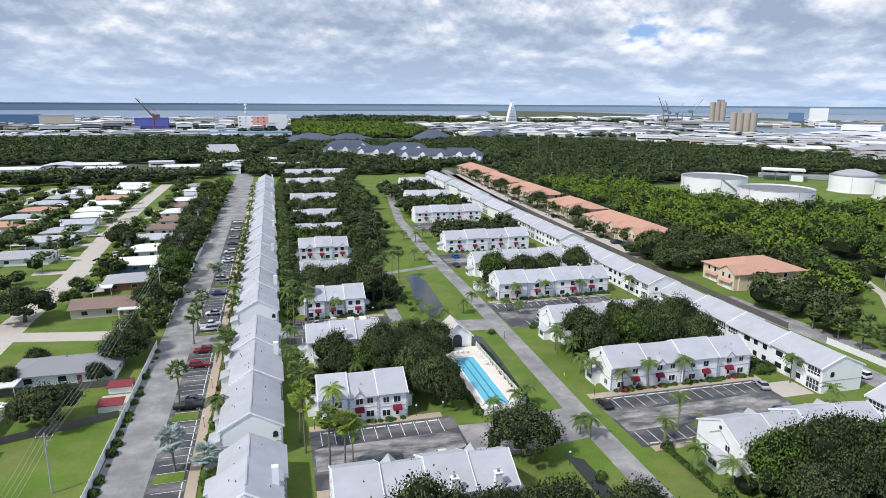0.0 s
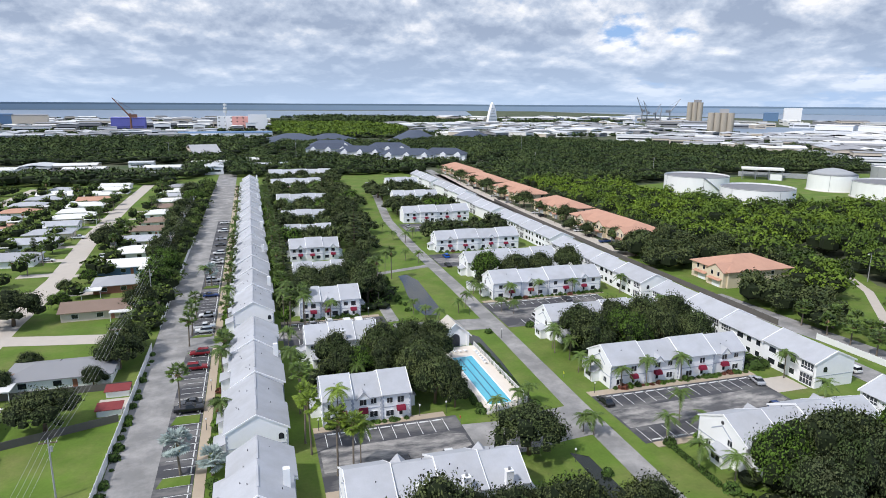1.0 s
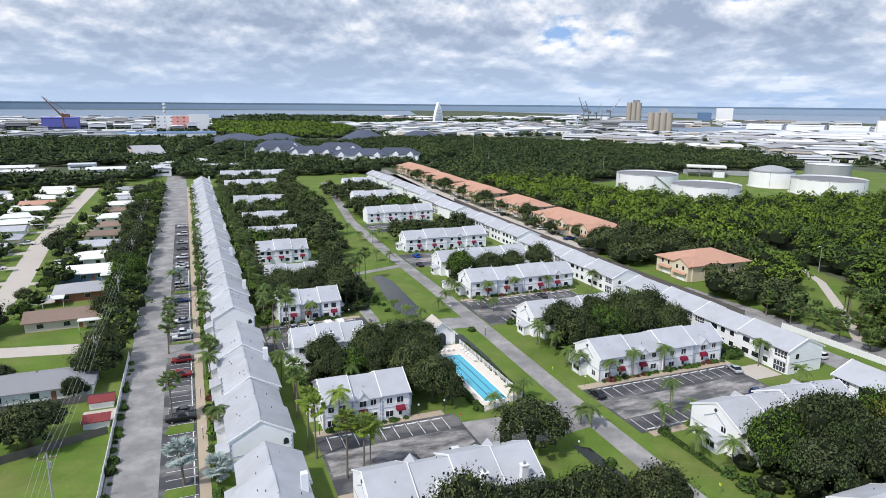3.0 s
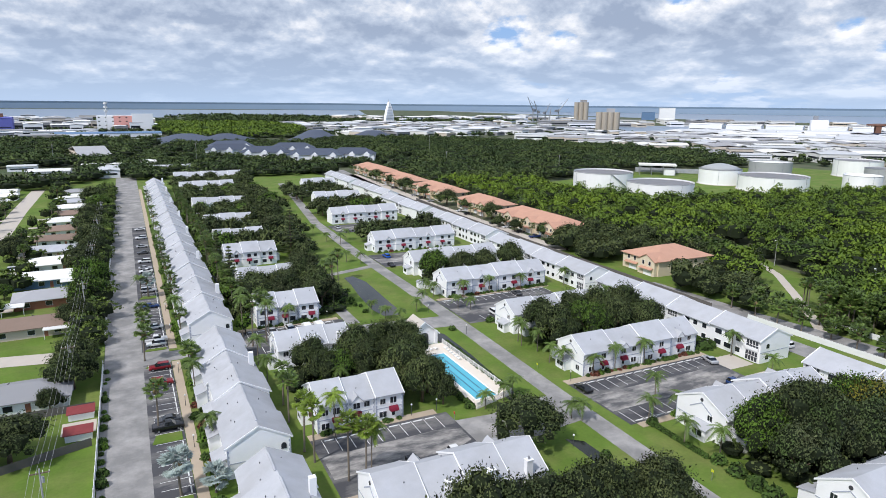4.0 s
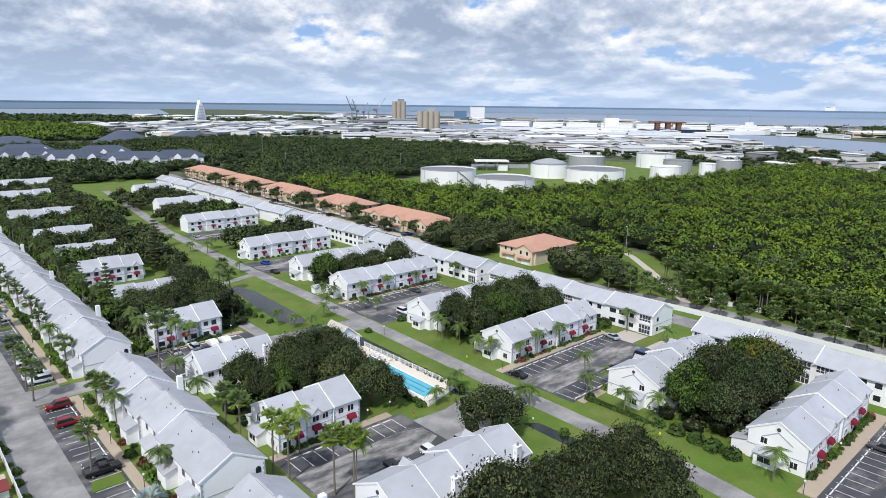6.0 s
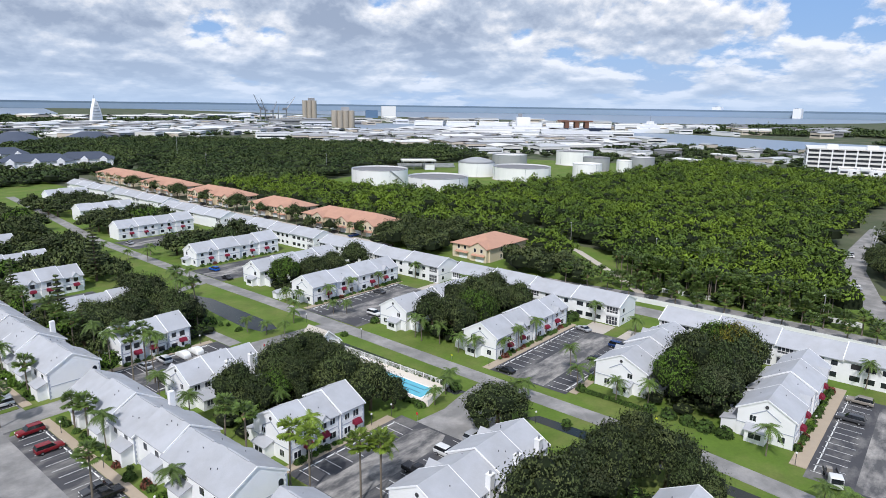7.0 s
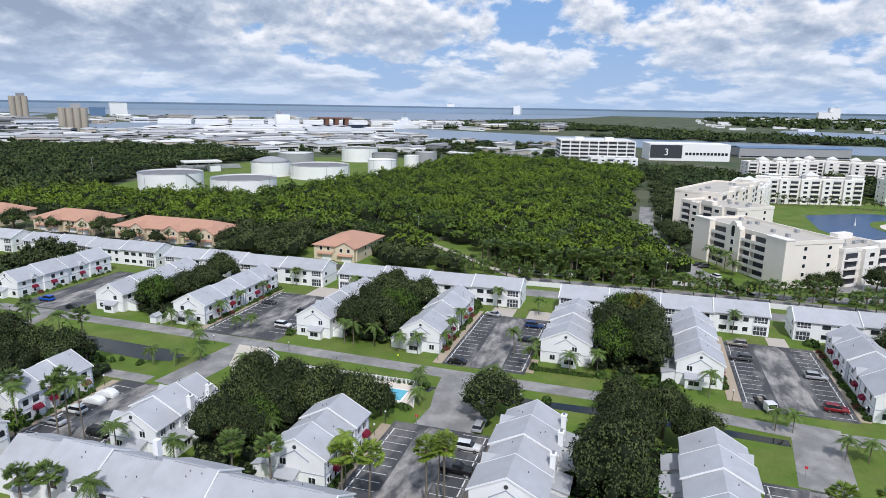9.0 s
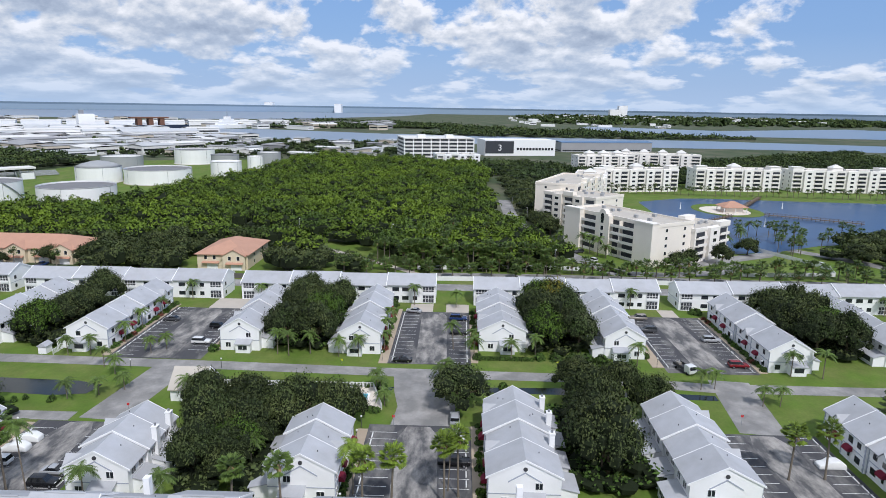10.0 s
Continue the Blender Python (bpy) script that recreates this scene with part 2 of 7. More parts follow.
# ---- mesh helpers ----
class Geo:
    """Collects faces of one part."""

    def __init__(self):
        self.v, self.f = [], []

    def poly(self, *pts):
        i = len(self.v)
        self.v += [tuple(p) for p in pts]
        self.f.append(tuple(range(i, i + len(pts))))
        return self

    def box(self, x0, x1, y0, y1, z0, z1):
        i = len(self.v)
        self.v += [(x, y, z) for z in (z0, z1) for x, y in ((x0, y0), (x1, y0), (x1, y1), (x0, y1))]
        self.f += [tuple(i + k for k in q) for q in ((3, 2, 1, 0), (4, 5, 6, 7), (0, 1, 5, 4), (1, 2, 6, 5), (2, 3, 7, 6), (3, 0, 4, 7))]
        return self

    def prism(self, outline, axis, a, b):
        """An outline (pairs) swept along an axis from a to b."""
        def at(p, s):
            return {"x": (s, p[0], p[1]), "y": (p[0], s, p[1]), "z": (p[0], p[1], s)}[axis]
        i, n = len(self.v), len(outline)
        self.v += [at(p, a) for p in outline] + [at(p, b) for p in outline]
        self.f += [tuple(range(i + n - 1, i - 1, -1)), tuple(range(i + n, i + 2 * n))]
        self.f += [(i + k, i + (k + 1) % n, i + n + (k + 1) % n, i + n + k) for k in range(n)]
        return self

    def tube(self, pts, radii, sides=8, caps=True):
        """A round tube through points, with a radius at each."""
        i = len(self.v)
        for k, (p, r) in enumerate(zip(pts, radii)):
            p = Vector(p)
            d = (Vector(pts[min(k + 1, len(pts) - 1)]) - Vector(pts[max(k - 1, 0)])).normalized()
            a = d.orthogonal().normalized()
            b = d.cross(a)
            for s in range(sides):
                t = 2 * math.pi * s / sides
                self.v.append(tuple(p + (a * math.cos(t) + b * math.sin(t)) * r))
        for k in range(len(pts) - 1):
            for s in range(sides):
                q = (s + 1) % sides
                self.f.append((i + k * sides + s, i + k * sides + q, i + (k + 1) * sides + q, i + (k + 1) * sides + s))
        if caps:
            self.f.append(tuple(i + s for s in reversed(range(sides))))
            e = i + (len(pts) - 1) * sides
            self.f.append(tuple(e + s for s in range(sides)))
        return self

    def sheet(self, outline, z):
        return self.poly(*[(x, y, z) for x, y in outline])

    def slab(self, outline, z0, z1):
        return self.prism(outline, "z", z0, z1)

    def mesh(self, name, material, smooth=False):
        me = bpy.data.meshes.new(name)
        me.from_pydata(self.v, [], self.f)
        bm = bmesh.new()
        bm.from_mesh(me)
        bmesh.ops.recalc_face_normals(bm, faces=bm.faces)
        bm.to_mesh(me)
        bm.free()
        me.materials.append(material)
        if smooth:
            for p in me.polygons:
                p.use_smooth = True
        return me


def rect(x0, x1, y0, y1):
    return [(x0, y0), (x1, y0), (x1, y1), (x0, y1)]


def part(name, g, material, parent, label="", smooth=False):
    me = g if isinstance(g, bpy.types.Mesh) else g.mesh(name, material, smooth)
    ob = new(name, me)
    ob.parent = parent
    if label:
        tagged(ob, label)
    return ob


def thing(name, label, category, group="", kind="", at=None):
    ob = new(name)
    ob.empty_display_size = 0.3
    tagged(ob, label, category, group, kind)
    if at is not None:
        ob.matrix_basis = at
    return ob


def solid(name, g, material, label, category, group="", kind="", smooth=False):
    return tagged(new(name, g.mesh(name, material, smooth)), label, category, group, kind)


def quads_mesh(name, verts, material, extra=(), normals=None):
    """A mesh of loose quads from an (n, 4, 3) array; extra: more (array, material) pairs; normals: one for each quad of the first block."""
    blocks = [(verts, material), *extra]
    allv = np.concatenate([b.reshape(-1, 3) for b, _ in blocks])
    me = bpy.data.meshes.new(name)
    nq = len(allv) // 4
    me.vertices.add(len(allv))
    me.vertices.foreach_set("co", allv.astype(np.float32).ravel())
    me.loops.add(len(allv))
    me.loops.foreach_set("vertex_index", np.arange(len(allv), dtype=np.int32))
    me.polygons.add(nq)
    me.polygons.foreach_set("loop_start", np.arange(0, nq * 4, 4, dtype=np.int32))
    idx = np.concatenate([np.full(len(b), i, np.int32) for i, (b, _) in enumerate(blocks)])
    me.polygons.foreach_set("material_index", idx)
    for _, m in blocks:
        me.materials.append(m)
    me.update(calc_edges=True)
    if normals is not None:
        q = allv.reshape(-1, 4, 3)
        fn = np.cross(q[:, 2] - q[:, 0], q[:, 3] - q[:, 1])
        fn /= np.linalg.norm(fn, axis=1)[:, None] + 1e-9
        fn[:len(normals)] = normals
        at = me.attributes.new("custom_normal", "FLOAT_VECTOR", "CORNER")
        at.data.foreach_set("vector", np.repeat(fn, 4, 0).astype(np.float32).ravel())
        me.update()
    return me


rng = np.random.default_rng(7)


def leaf_quads(centres, normals, size, jitter=0.6, aspect=0.62):
    """Diamond-shaped sprays of leaves at centres, leaning about normals and facing outwards."""
    n = len(centres)
    nn = normals + rng.normal(0, jitter, (n, 3))
    nn /= np.linalg.norm(nn, axis=1)[:, None] + 1e-9
    nn *= np.where((nn * normals).sum(1) < 0, -1.0, 1.0)[:, None]
    a = np.cross(nn, rng.normal(0, 1, (n, 3)))
    a /= np.linalg.norm(a, axis=1)[:, None] + 1e-9
    b = np.cross(nn, a)
    s = (size * rng.uniform(0.55, 1.4, n))[:, None]
    return np.stack([centres - a * s, centres - b * s * aspect, centres + a * s, centres + b * s * aspect], 1)


def lobes(radius, height, count, flat=0.72):
    """Centres and radii of the clumps of a rounded crown that starts at z = 0."""
    out = []
    for k in range(count):
        t = 2 * math.pi * (k * 0.618 + rng.uniform(-0.1, 0.1))
        r = radius * math.sqrt((k + 0.3) / count) * rng.uniform(0.66, 0.98)
        s = radius * rng.uniform(0.15, 0.40)
        z = height * (0.84 - 0.60 * (r / radius) ** 2.0) * rng.uniform(0.66, 1.16)
        out.append((r * math.cos(t), r * math.sin(t), z, s, s * flat * rng.uniform(0.8, 1.25)))
    return out


def crown_quads(radius, height, count, leaves, size, jitter=0.6, core_n=(6, 3)):
    """Leaf sprays, an inner mass coloured dark as the crown's shade and the sprays' soft outward normals for one crown.
    """
    ls = lobes(radius, height, count)
    cs, ns, core, soft = [], [], [], []
    tot = sum(l[3] ** 2 for l in ls)
    for x, y, z, s, h in ls:
        n = max(6, int(leaves * s * s / tot))
        d = rng.normal(0, 1, (n, 3))
        d[:, 2] = np.where(d[:, 2] < -0.35, -d[:, 2], d[:, 2])
        d /= np.linalg.norm(d, axis=1)[:, None]
        k = np.where(rng.random(n) < 0.15, rng.uniform(1.1, 1.45, n), rng.uniform(0.70, 1.14, n))[:, None]
        c = np.array((x, y, z)) + d * k * np.array((s, s, h))
        cs.append(c)
        ns.append(d + np.array((0, 0, 0.35)))
        w = c - np.array((0, 0, height * 0.25))
        w /= np.linalg.norm(w, axis=1)[:, None] + 1e-9
        v = d + 0.7 * w + rng.normal(0, 0.24, (n, 3))
        soft.append(v / (np.linalg.norm(v, axis=1)[:, None] + 1e-9))
        if core_n:
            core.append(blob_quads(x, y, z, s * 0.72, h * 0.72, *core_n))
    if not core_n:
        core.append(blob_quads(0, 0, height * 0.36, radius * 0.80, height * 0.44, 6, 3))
    return leaf_quads(np.concatenate(cs), np.concatenate(ns), size, jitter), np.concatenate(core), np.concatenate(soft)


def blob_quads(x, y, z, s, h, nu=7, nv=4):
    """A rough closed lump as quads."""
    u = np.linspace(0, 2 * np.pi, nu + 1)
    w = np.linspace(-np.pi / 2, np.pi / 2, nv + 1)
    wob = rng.uniform(0.85, 1.12, (nv + 1, nu))
    wob = np.concatenate([wob, wob[:, :1]], 1)
    P = np.stack([x + s * wob * np.cos(w)[:, None] * np.cos(u)[None], y + s * wob * np.cos(w)[:, None] * np.sin(u)[None], z + h * wob * np.sin(w)[:, None] * np.ones(nu + 1)[None]], -1)
    return np.stack([P[:-1, :-1], P[:-1, 1:], P[1:, 1:], P[1:, :-1]], 2).reshape(-1, 4, 3)

# ---- the ground, roads and water ----
def ring(cx, cy, r, n=64, a0=0.0, a1=2 * math.pi, sy=1.0):
    return [(cx + r * math.cos(a0 + (a1 - a0) * k / n), cy + sy * r * math.sin(a0 + (a1 - a0) * k / n)) for k in range(n)]


def flat(name, outline, z, material, label, category="ground", kind="structure"):
    return solid(name, Geo().sheet(outline, z), M(material), label, category, "", kind)


def strip(points, width):
    """The outline of a band of a width along a line."""
    left, right = [], []
    for k, p in enumerate(points):
        a, b = Vector(points[max(k - 1, 0)]), Vector(points[min(k + 1, len(points) - 1)])
        d = (b - a).normalized()
        n = Vector((-d.y, d.x)) * width / 2
        left.append((p[0] + n.x, p[1] + n.y))
        right.append((p[0] - n.x, p[1] - n.y))
    return left, right


def band(name, points, width, z, material, label, category="road", kind="structure"):
    l, r = strip(points, width)
    g = Geo()
    for k in range(len(l) - 1):
        g.poly((*l[k], z), (*r[k], z), (*r[k + 1], z), (*l[k + 1], z))
    return solid(name, g, M(material), label, category, "", kind)


flat("ground", ring(0, 30, 4900, 96), 0.0, "land", "flat coastal land with scrub and sandy patches")
flat("lawn", rect(-20, 124, -80, 560), 0.02, "grass", "mown green lawn between the white townhouses", "lawn")
flat("lawn_west", rect(-300, -33, 40, 560), 0.02, "grass", "garden lawns of the low houses", "lawn")
flat("lawn_verge", rect(124, 200, -120, 220), 0.02, "grass", "grass verge along the avenue", "lawn")
flat("lawn_tank_field", [(262, 262), (420, 215), (560, 190), (640, 260), (580, 430), (420, 450), (270, 410)], 0.03, "grass", "mown grass of the tank field", "lawn")
flat("lawn_lake", [(160, -20), (175, -220), (480, -260), (480, 10), (290, 0), (230, 0)], 0.03, "grass", "mown lawn around the lake", "lawn")
flat("parking_strip", rect(-24.6, -18.5, 40, 144), 0.062, "lot", "darker sealed strip of parking bays", "car park")
flat("parking_strip", rect(-24.6, -18.5, 153, 330), 0.062, "lot", "darker sealed strip of parking bays", "car park")
# streets of the estate
band("road_west", [(-25.7, -60), (-25.7, 560)], 14.4, 0.05, "asphalt", "worn grey asphalt drive beside the long terrace")
band("road_main", [(51, -90), (51, 20), (54.5, 45), (55.3, 90), (56.8, 130), (58, 180), (58.5, 240), (61, 310), (72, 400), (80, 480)], 4.8, 0.05, "asphalt", "narrow grey asphalt lane through the lawns")
band("road_link_north", [(29, 146), (58, 143)], 9, 0.045, "asphalt", "grey asphalt link between lane and car park")
band("road_link_south", [(26, 83.5), (38, 82.5), (46, 84), (55, 85)], 12, 0.045, "asphalt", "grey asphalt link between lane and car park")
band("road_link_pond", [(30, 152), (30, 175), (36, 205), (57, 212)], 3.6, 0.045, "asphalt", "narrow asphalt path beside the pond")
band("road_link_far_south", [(30, 17), (55, 14)], 9, 0.045, "asphalt", "grey asphalt link between lane and car park")
band("road_terrace_gap", [(-19, 148), (4, 148)], 6.5, 0.04, "asphalt", "asphalt driveway through the gap of the terrace")
band("road_east", [(128.5, -90), (128.5, 120), (129, 200), (133, 300), (139, 420), (150, 560)], 8.0, 0.05, "asphalt", "grey service road behind the white apartments")
band("avenue", [(141, -140), (143, -20), (144.5, 40), (144, 80), (139, 115), (136, 150)], 9.0, 0.055, "asphalt", "pale grey avenue lined with palms")
band("driveway_orange", [(140, 205), (141, 280), (142.5, 370), (150, 520)], 9.0, 0.05, "concrete", "pale concrete drive before the orange-roofed houses")
band("path_wood", [(146, 92), (158, 104), (172, 119), (190, 139), (206, 166), (214, 205)], 3.0, 0.05, "concrete", "pale winding footpath through grass")
band("path_verge", [(146, 92), (158, 104), (172, 119), (190, 139), (206, 166), (214, 205)], 12.0, 0.04, "grass", "mown grass beside the footpath", "lawn")
band("road_condo", [(150, 14), (160, 20), (178, 28), (196, 34), (235, 43), (277, 47), (345, 47)], 8.0, 0.055, "asphalt", "dark asphalt drive and parking beside the wood")
band("road_condo_front", [(172, -40), (158, -24), (152, -4), (153, 10), (160, 20)], 7.0, 0.055, "asphalt", "dark asphalt drive in front of the condominium")
band("road_condo_gate", [(166, -10), (190, -55), (205, -70), (180, -90), (146, -110)], 8.0, 0.055, "asphalt", "dark asphalt gate drive")
# car parks
LOTS = [("A", 2.0, 30.0, 73.5, 93.2), ("north", -1.0, 28.0, 139.5, 157.5), ("B", 60.5, 101.0, 73.0, 93.2), ("E", 60.0, 100.0, 138.5, 161.5),
        ("C", 59.0, 101.0, 4.6, 26.4), ("south", 2.0, 30.0, 7.5, 27.5), ("far_e", 61, 103, 208, 229), ("far_w", 0, 26, 207, 228), ("far_n", 64, 100, 278, 298)]
for nm, x0, x1, y0, y1 in LOTS:
    flat("car_park_aisle", [(x0 + 0.5, (y0 + y1) / 2 - 4.2), (x1 - 4, (y0 + y1) / 2 - 3.6), (x1 - 0.5, (y0 + y1) / 2 - 2), (x1 - 0.5, (y0 + y1) / 2 + 2.5), (x1 - 5, (y0 + y1) / 2 + 3.9), (x0 + 0.5, (y0 + y1) / 2 + 3.4)], 0.064, "worn", "pale dusty driving aisle of the car park", "car park")
    flat("car_park", rect(x0, x1, y0, y1), 0.06, "lot", "dark sealed car park with pale worn streaks", "car park")
for x0, x1, y0, y1 in ((2, 28, 93.2, 95.2), (2, 30, 71.4, 73.5), (-1, 27, 157.5, 159.3), (60.5, 103, 93.2, 95.4), (62, 100, 71.2, 73), (61, 103, 161.5, 163.4), (66, 100, 136.2, 138.5),
                       (62, 104, 26.4, 29.2), (60, 101, 2.6, 4.6), (-18.4, -16.6, 40, 144), (-18.4, -16.6, 153, 480), (28, 31.5, 27.5, 29)):
    solid("pavement", Geo().slab(rect(x0, x1, y0, y1), 0, 0.15), M("walk"), "buff concrete footpath beside the parking bays", "pavement", "", "structure")
for x0, x1, y0, y1 in ((101, 109, 84, 91), (100, 108, 10, 15), (100, 110, 140, 152), (99, 109, 73, 80)):
    flat("driveway", rect(x0, x1, y0, y1), 0.05, "concrete", "pale concrete apron beside the apartments", "driveway")
# ditch, pond, lake, sea
flat("ditch_water", [(46, 139), (49.5, 134), (49.2, 118), (47.2, 90), (44.5, 91), (45.5, 120)], 0.04, "dark_water", "narrow drainage ditch with dark still water", "water")
flat("ditch_south", [(45.5, 74), (48.2, 72), (49, 50), (47, 20), (44.5, 20), (45.5, 50)], 0.04, "dark_water", "dark drainage ditch in the lawn", "water")
pond = [(42.0, 200), (45.5, 201), (47.5, 192), (46.8, 175), (46.2, 160), (44.5, 154), (40.0, 155), (38.8, 162), (40.0, 178), (41.5, 190)]
flat("pond", pond, 0.05, "dark_water", "long dark pond in a mown lawn", "water")
lake = [(188, -28), (212, -42), (262, -50), (300, -40), (348, -43), (368, -75), (371, -97), (364, -160), (359, -240), (290, -230), (255, -165), (228, -140), (212, -90), (196, -62)]
flat("lake", lake, 0.06, "lake_water", "blue lake before the cream condominiums", "water")
flat("sea_west", [(-4200, 2300), (-700, 2340), (100, 2500), (340, 2750), (700, 2700), (1000, 2900), (1500, 4500), (-1500, 4600), (-3800, 3100)], 0.3, "sea_water", "grey-blue lagoon", "water")
flat("harbour", [(880, 1330), (960, 1160), (1190, 1060), (1330, 930), (1420, 700), (1530, 760), (1600, 900), (1500, 1100), (1500, 1350), (1300, 1500)], 0.3, "sea_water", "grey harbour basin", "water")
flat("harbour_west", [(900, 1750), (1350, 1850), (2000, 2350), (1900, 2900), (1500, 2700), (1000, 2300)], 0.3, "sea_water", "grey-blue inlet", "water")
flat("canal", [(1190, 560), (1050, 400), (1000, 150), (980, -80), (970, -420), (880, -900), (1050, -1000), (1230, -420), (1270, -80), (1330, 250), (1470, 560), (1450, 690)], 0.3, "sea_water", "blue-grey canal", "water")
flat("inlet_south", [(1800, -250), (1500, -420), (1450, -900), (1900, -1500), (2300, -1300), (1900, -700), (2150, -350)], 0.3, "sea_water", "blue-grey inlet", "water")
flat("sea_east", [(2130, 2150), (2250, 1500), (2350, 950), (2700, 700), (3600, 420), (4840, 300), (4600, 1700), (3800, 3000), (2900, 3900), (2000, 4400)], 0.3, "sea_water", "wide grey-blue sea", "water")

# the far wooded shore that closes the view, haze painted into its colour
g, gw = Geo(), Geo()
n = 240
for k in range(n):
    a0, a1 = 2 * math.pi * k / n, 2 * math.pi * (k + 1) / n
    h0, h1 = (46.5 + 2.2 * noise.noise((math.cos(a) * 9, math.sin(a) * 9, 0.3)) for a in (a0, a1))
    p0, p1 = (math.cos(a0) * 4860, 30 + math.sin(a0) * 4860), (math.cos(a1) * 4860, 30 + math.sin(a1) * 4860)
    g.poly((*p0, 34), (*p1, 34), (*p1, h1), (*p0, h0))
    gw.poly((*p0, 0), (*p1, 0), (*p1, 34), (*p0, 34))
# Upright strip in place of far water, coloured as if reflecting the sky.
solid("backdrop_water", gw, M("far_water_sheen"), "upright grey-blue strip for far water, sky reflection painted in", "backdrop", "", "structure")
solid("backdrop", g, M("haze_shore"), "low wooded far shore with blue haze painted into its colour", "backdrop", "", "structure")

# ---- white townhouses ----
def shared(cache, key, make):
    if key not in cache:
        cache[key] = make()
    return cache[key]


WIN = {}


def window(parent, x, z, y, w, h, axis="x", out=-1, panes=2, label="", kind="glass", depth=0.07):
    """A framed window on a wall. axis: the way it runs; y: the wall's plane; out: the side it faces."""
    key = (w, h, axis, out, panes, kind)

    def sweep(g, a0, a1, d0, d1, z0, z1):
        d0, d1 = sorted((d0 * out, d1 * out))
        return g.box(a0, a1, d0, d1, z0, z1) if axis == "x" else g.box(d0, d1, a0, a1, z0, z1)

    def frame_mesh():
        g, f = Geo(), 0.07
        sweep(g, -w / 2 - f, -w / 2, 0, depth, -f, h + f)
        sweep(g, w / 2, w / 2 + f, 0, depth, -f, h + f)
        sweep(g, -w / 2, w / 2, 0, depth, h, h + f)
        sweep(g, -w / 2, w / 2, 0, depth + 0.03, -f, 0)
        for k in range(1, panes):
            a = -w / 2 + w * k / panes
            sweep(g, a - 0.03, a + 0.03, 0, depth, 0, h)
        return g.mesh("window", M("trim"))

    def whole_mesh():
        g = sweep(Geo(), -w / 2 - 0.08, w / 2 + 0.08, 0, depth, -0.08, h + 0.08)
        me = g.mesh("window", M("trim"))
        me.materials.append(M(kind))
        bm = bmesh.new()
        bm.from_mesh(me)
        i = 1 if axis == "x" else 0
        front = max(bm.faces, key=lambda q: q.calc_center_median()[i] * out)
        bmesh.ops.inset_region(bm, faces=[front], thickness=0.08, depth=-0.03)
        front.material_index = 1
        bm.to_mesh(me)
        bm.free()
        return me

    if WIN.get("near"):
        ob = part("window", shared(WIN, ("f", *key), frame_mesh), None, parent, label)
        part("pane", shared(WIN, ("p", *key), lambda: sweep(Geo(), -w / 2, w / 2, 0.004, 0.03, 0, h).mesh("pane", M(kind))), None, ob)
    else:
        ob = part("window", shared(WIN, ("w", *key), whole_mesh), None, parent, label)
    ob.location = (x, y, z) if axis == "x" else (y, x, z)
    return ob


def awning_mesh(w=1.7, d=1.0, h=0.85):
    g = Geo()
    prof = [(0, h), (-d * 0.45, h * 0.93), (-d * 0.8, h * 0.62), (-d, h * 0.15), (-d, 0), (-d + 0.05, 0), (-d + 0.05, h * 0.13), (-d * 0.76, h * 0.56), (-d * 0.43, h * 0.86), (0, h * 0.92)]
    g.prism(prof, "x", -w / 2, w / 2)
    for s in (-1, 1):
        g.prism([(0, 0), (0, h), (-d * 0.45, h * 0.93), (-d * 0.8, h * 0.62), (-d, h * 0.15), (-d, 0)], "x", s * w / 2 - 0.03, s * w / 2 + 0.03)
    return g.mesh("awning", M("awning"))


TH = {}


def quoin_strip(x, side, y0, y1):
    """One toothed strip of corner stones up a wall's edge."""
    out = [(x - 0.05 * side, 0.0)]
    for k in range(12):
        w = 0.32 if k % 2 else 0.18
        out += [(x + w * side, k * 0.43), (x + w * side, k * 0.43 + 0.43)]
    out.append((x - 0.05 * side, 12 * 0.43))
    return Geo().prism(out, "y", y0, y1)


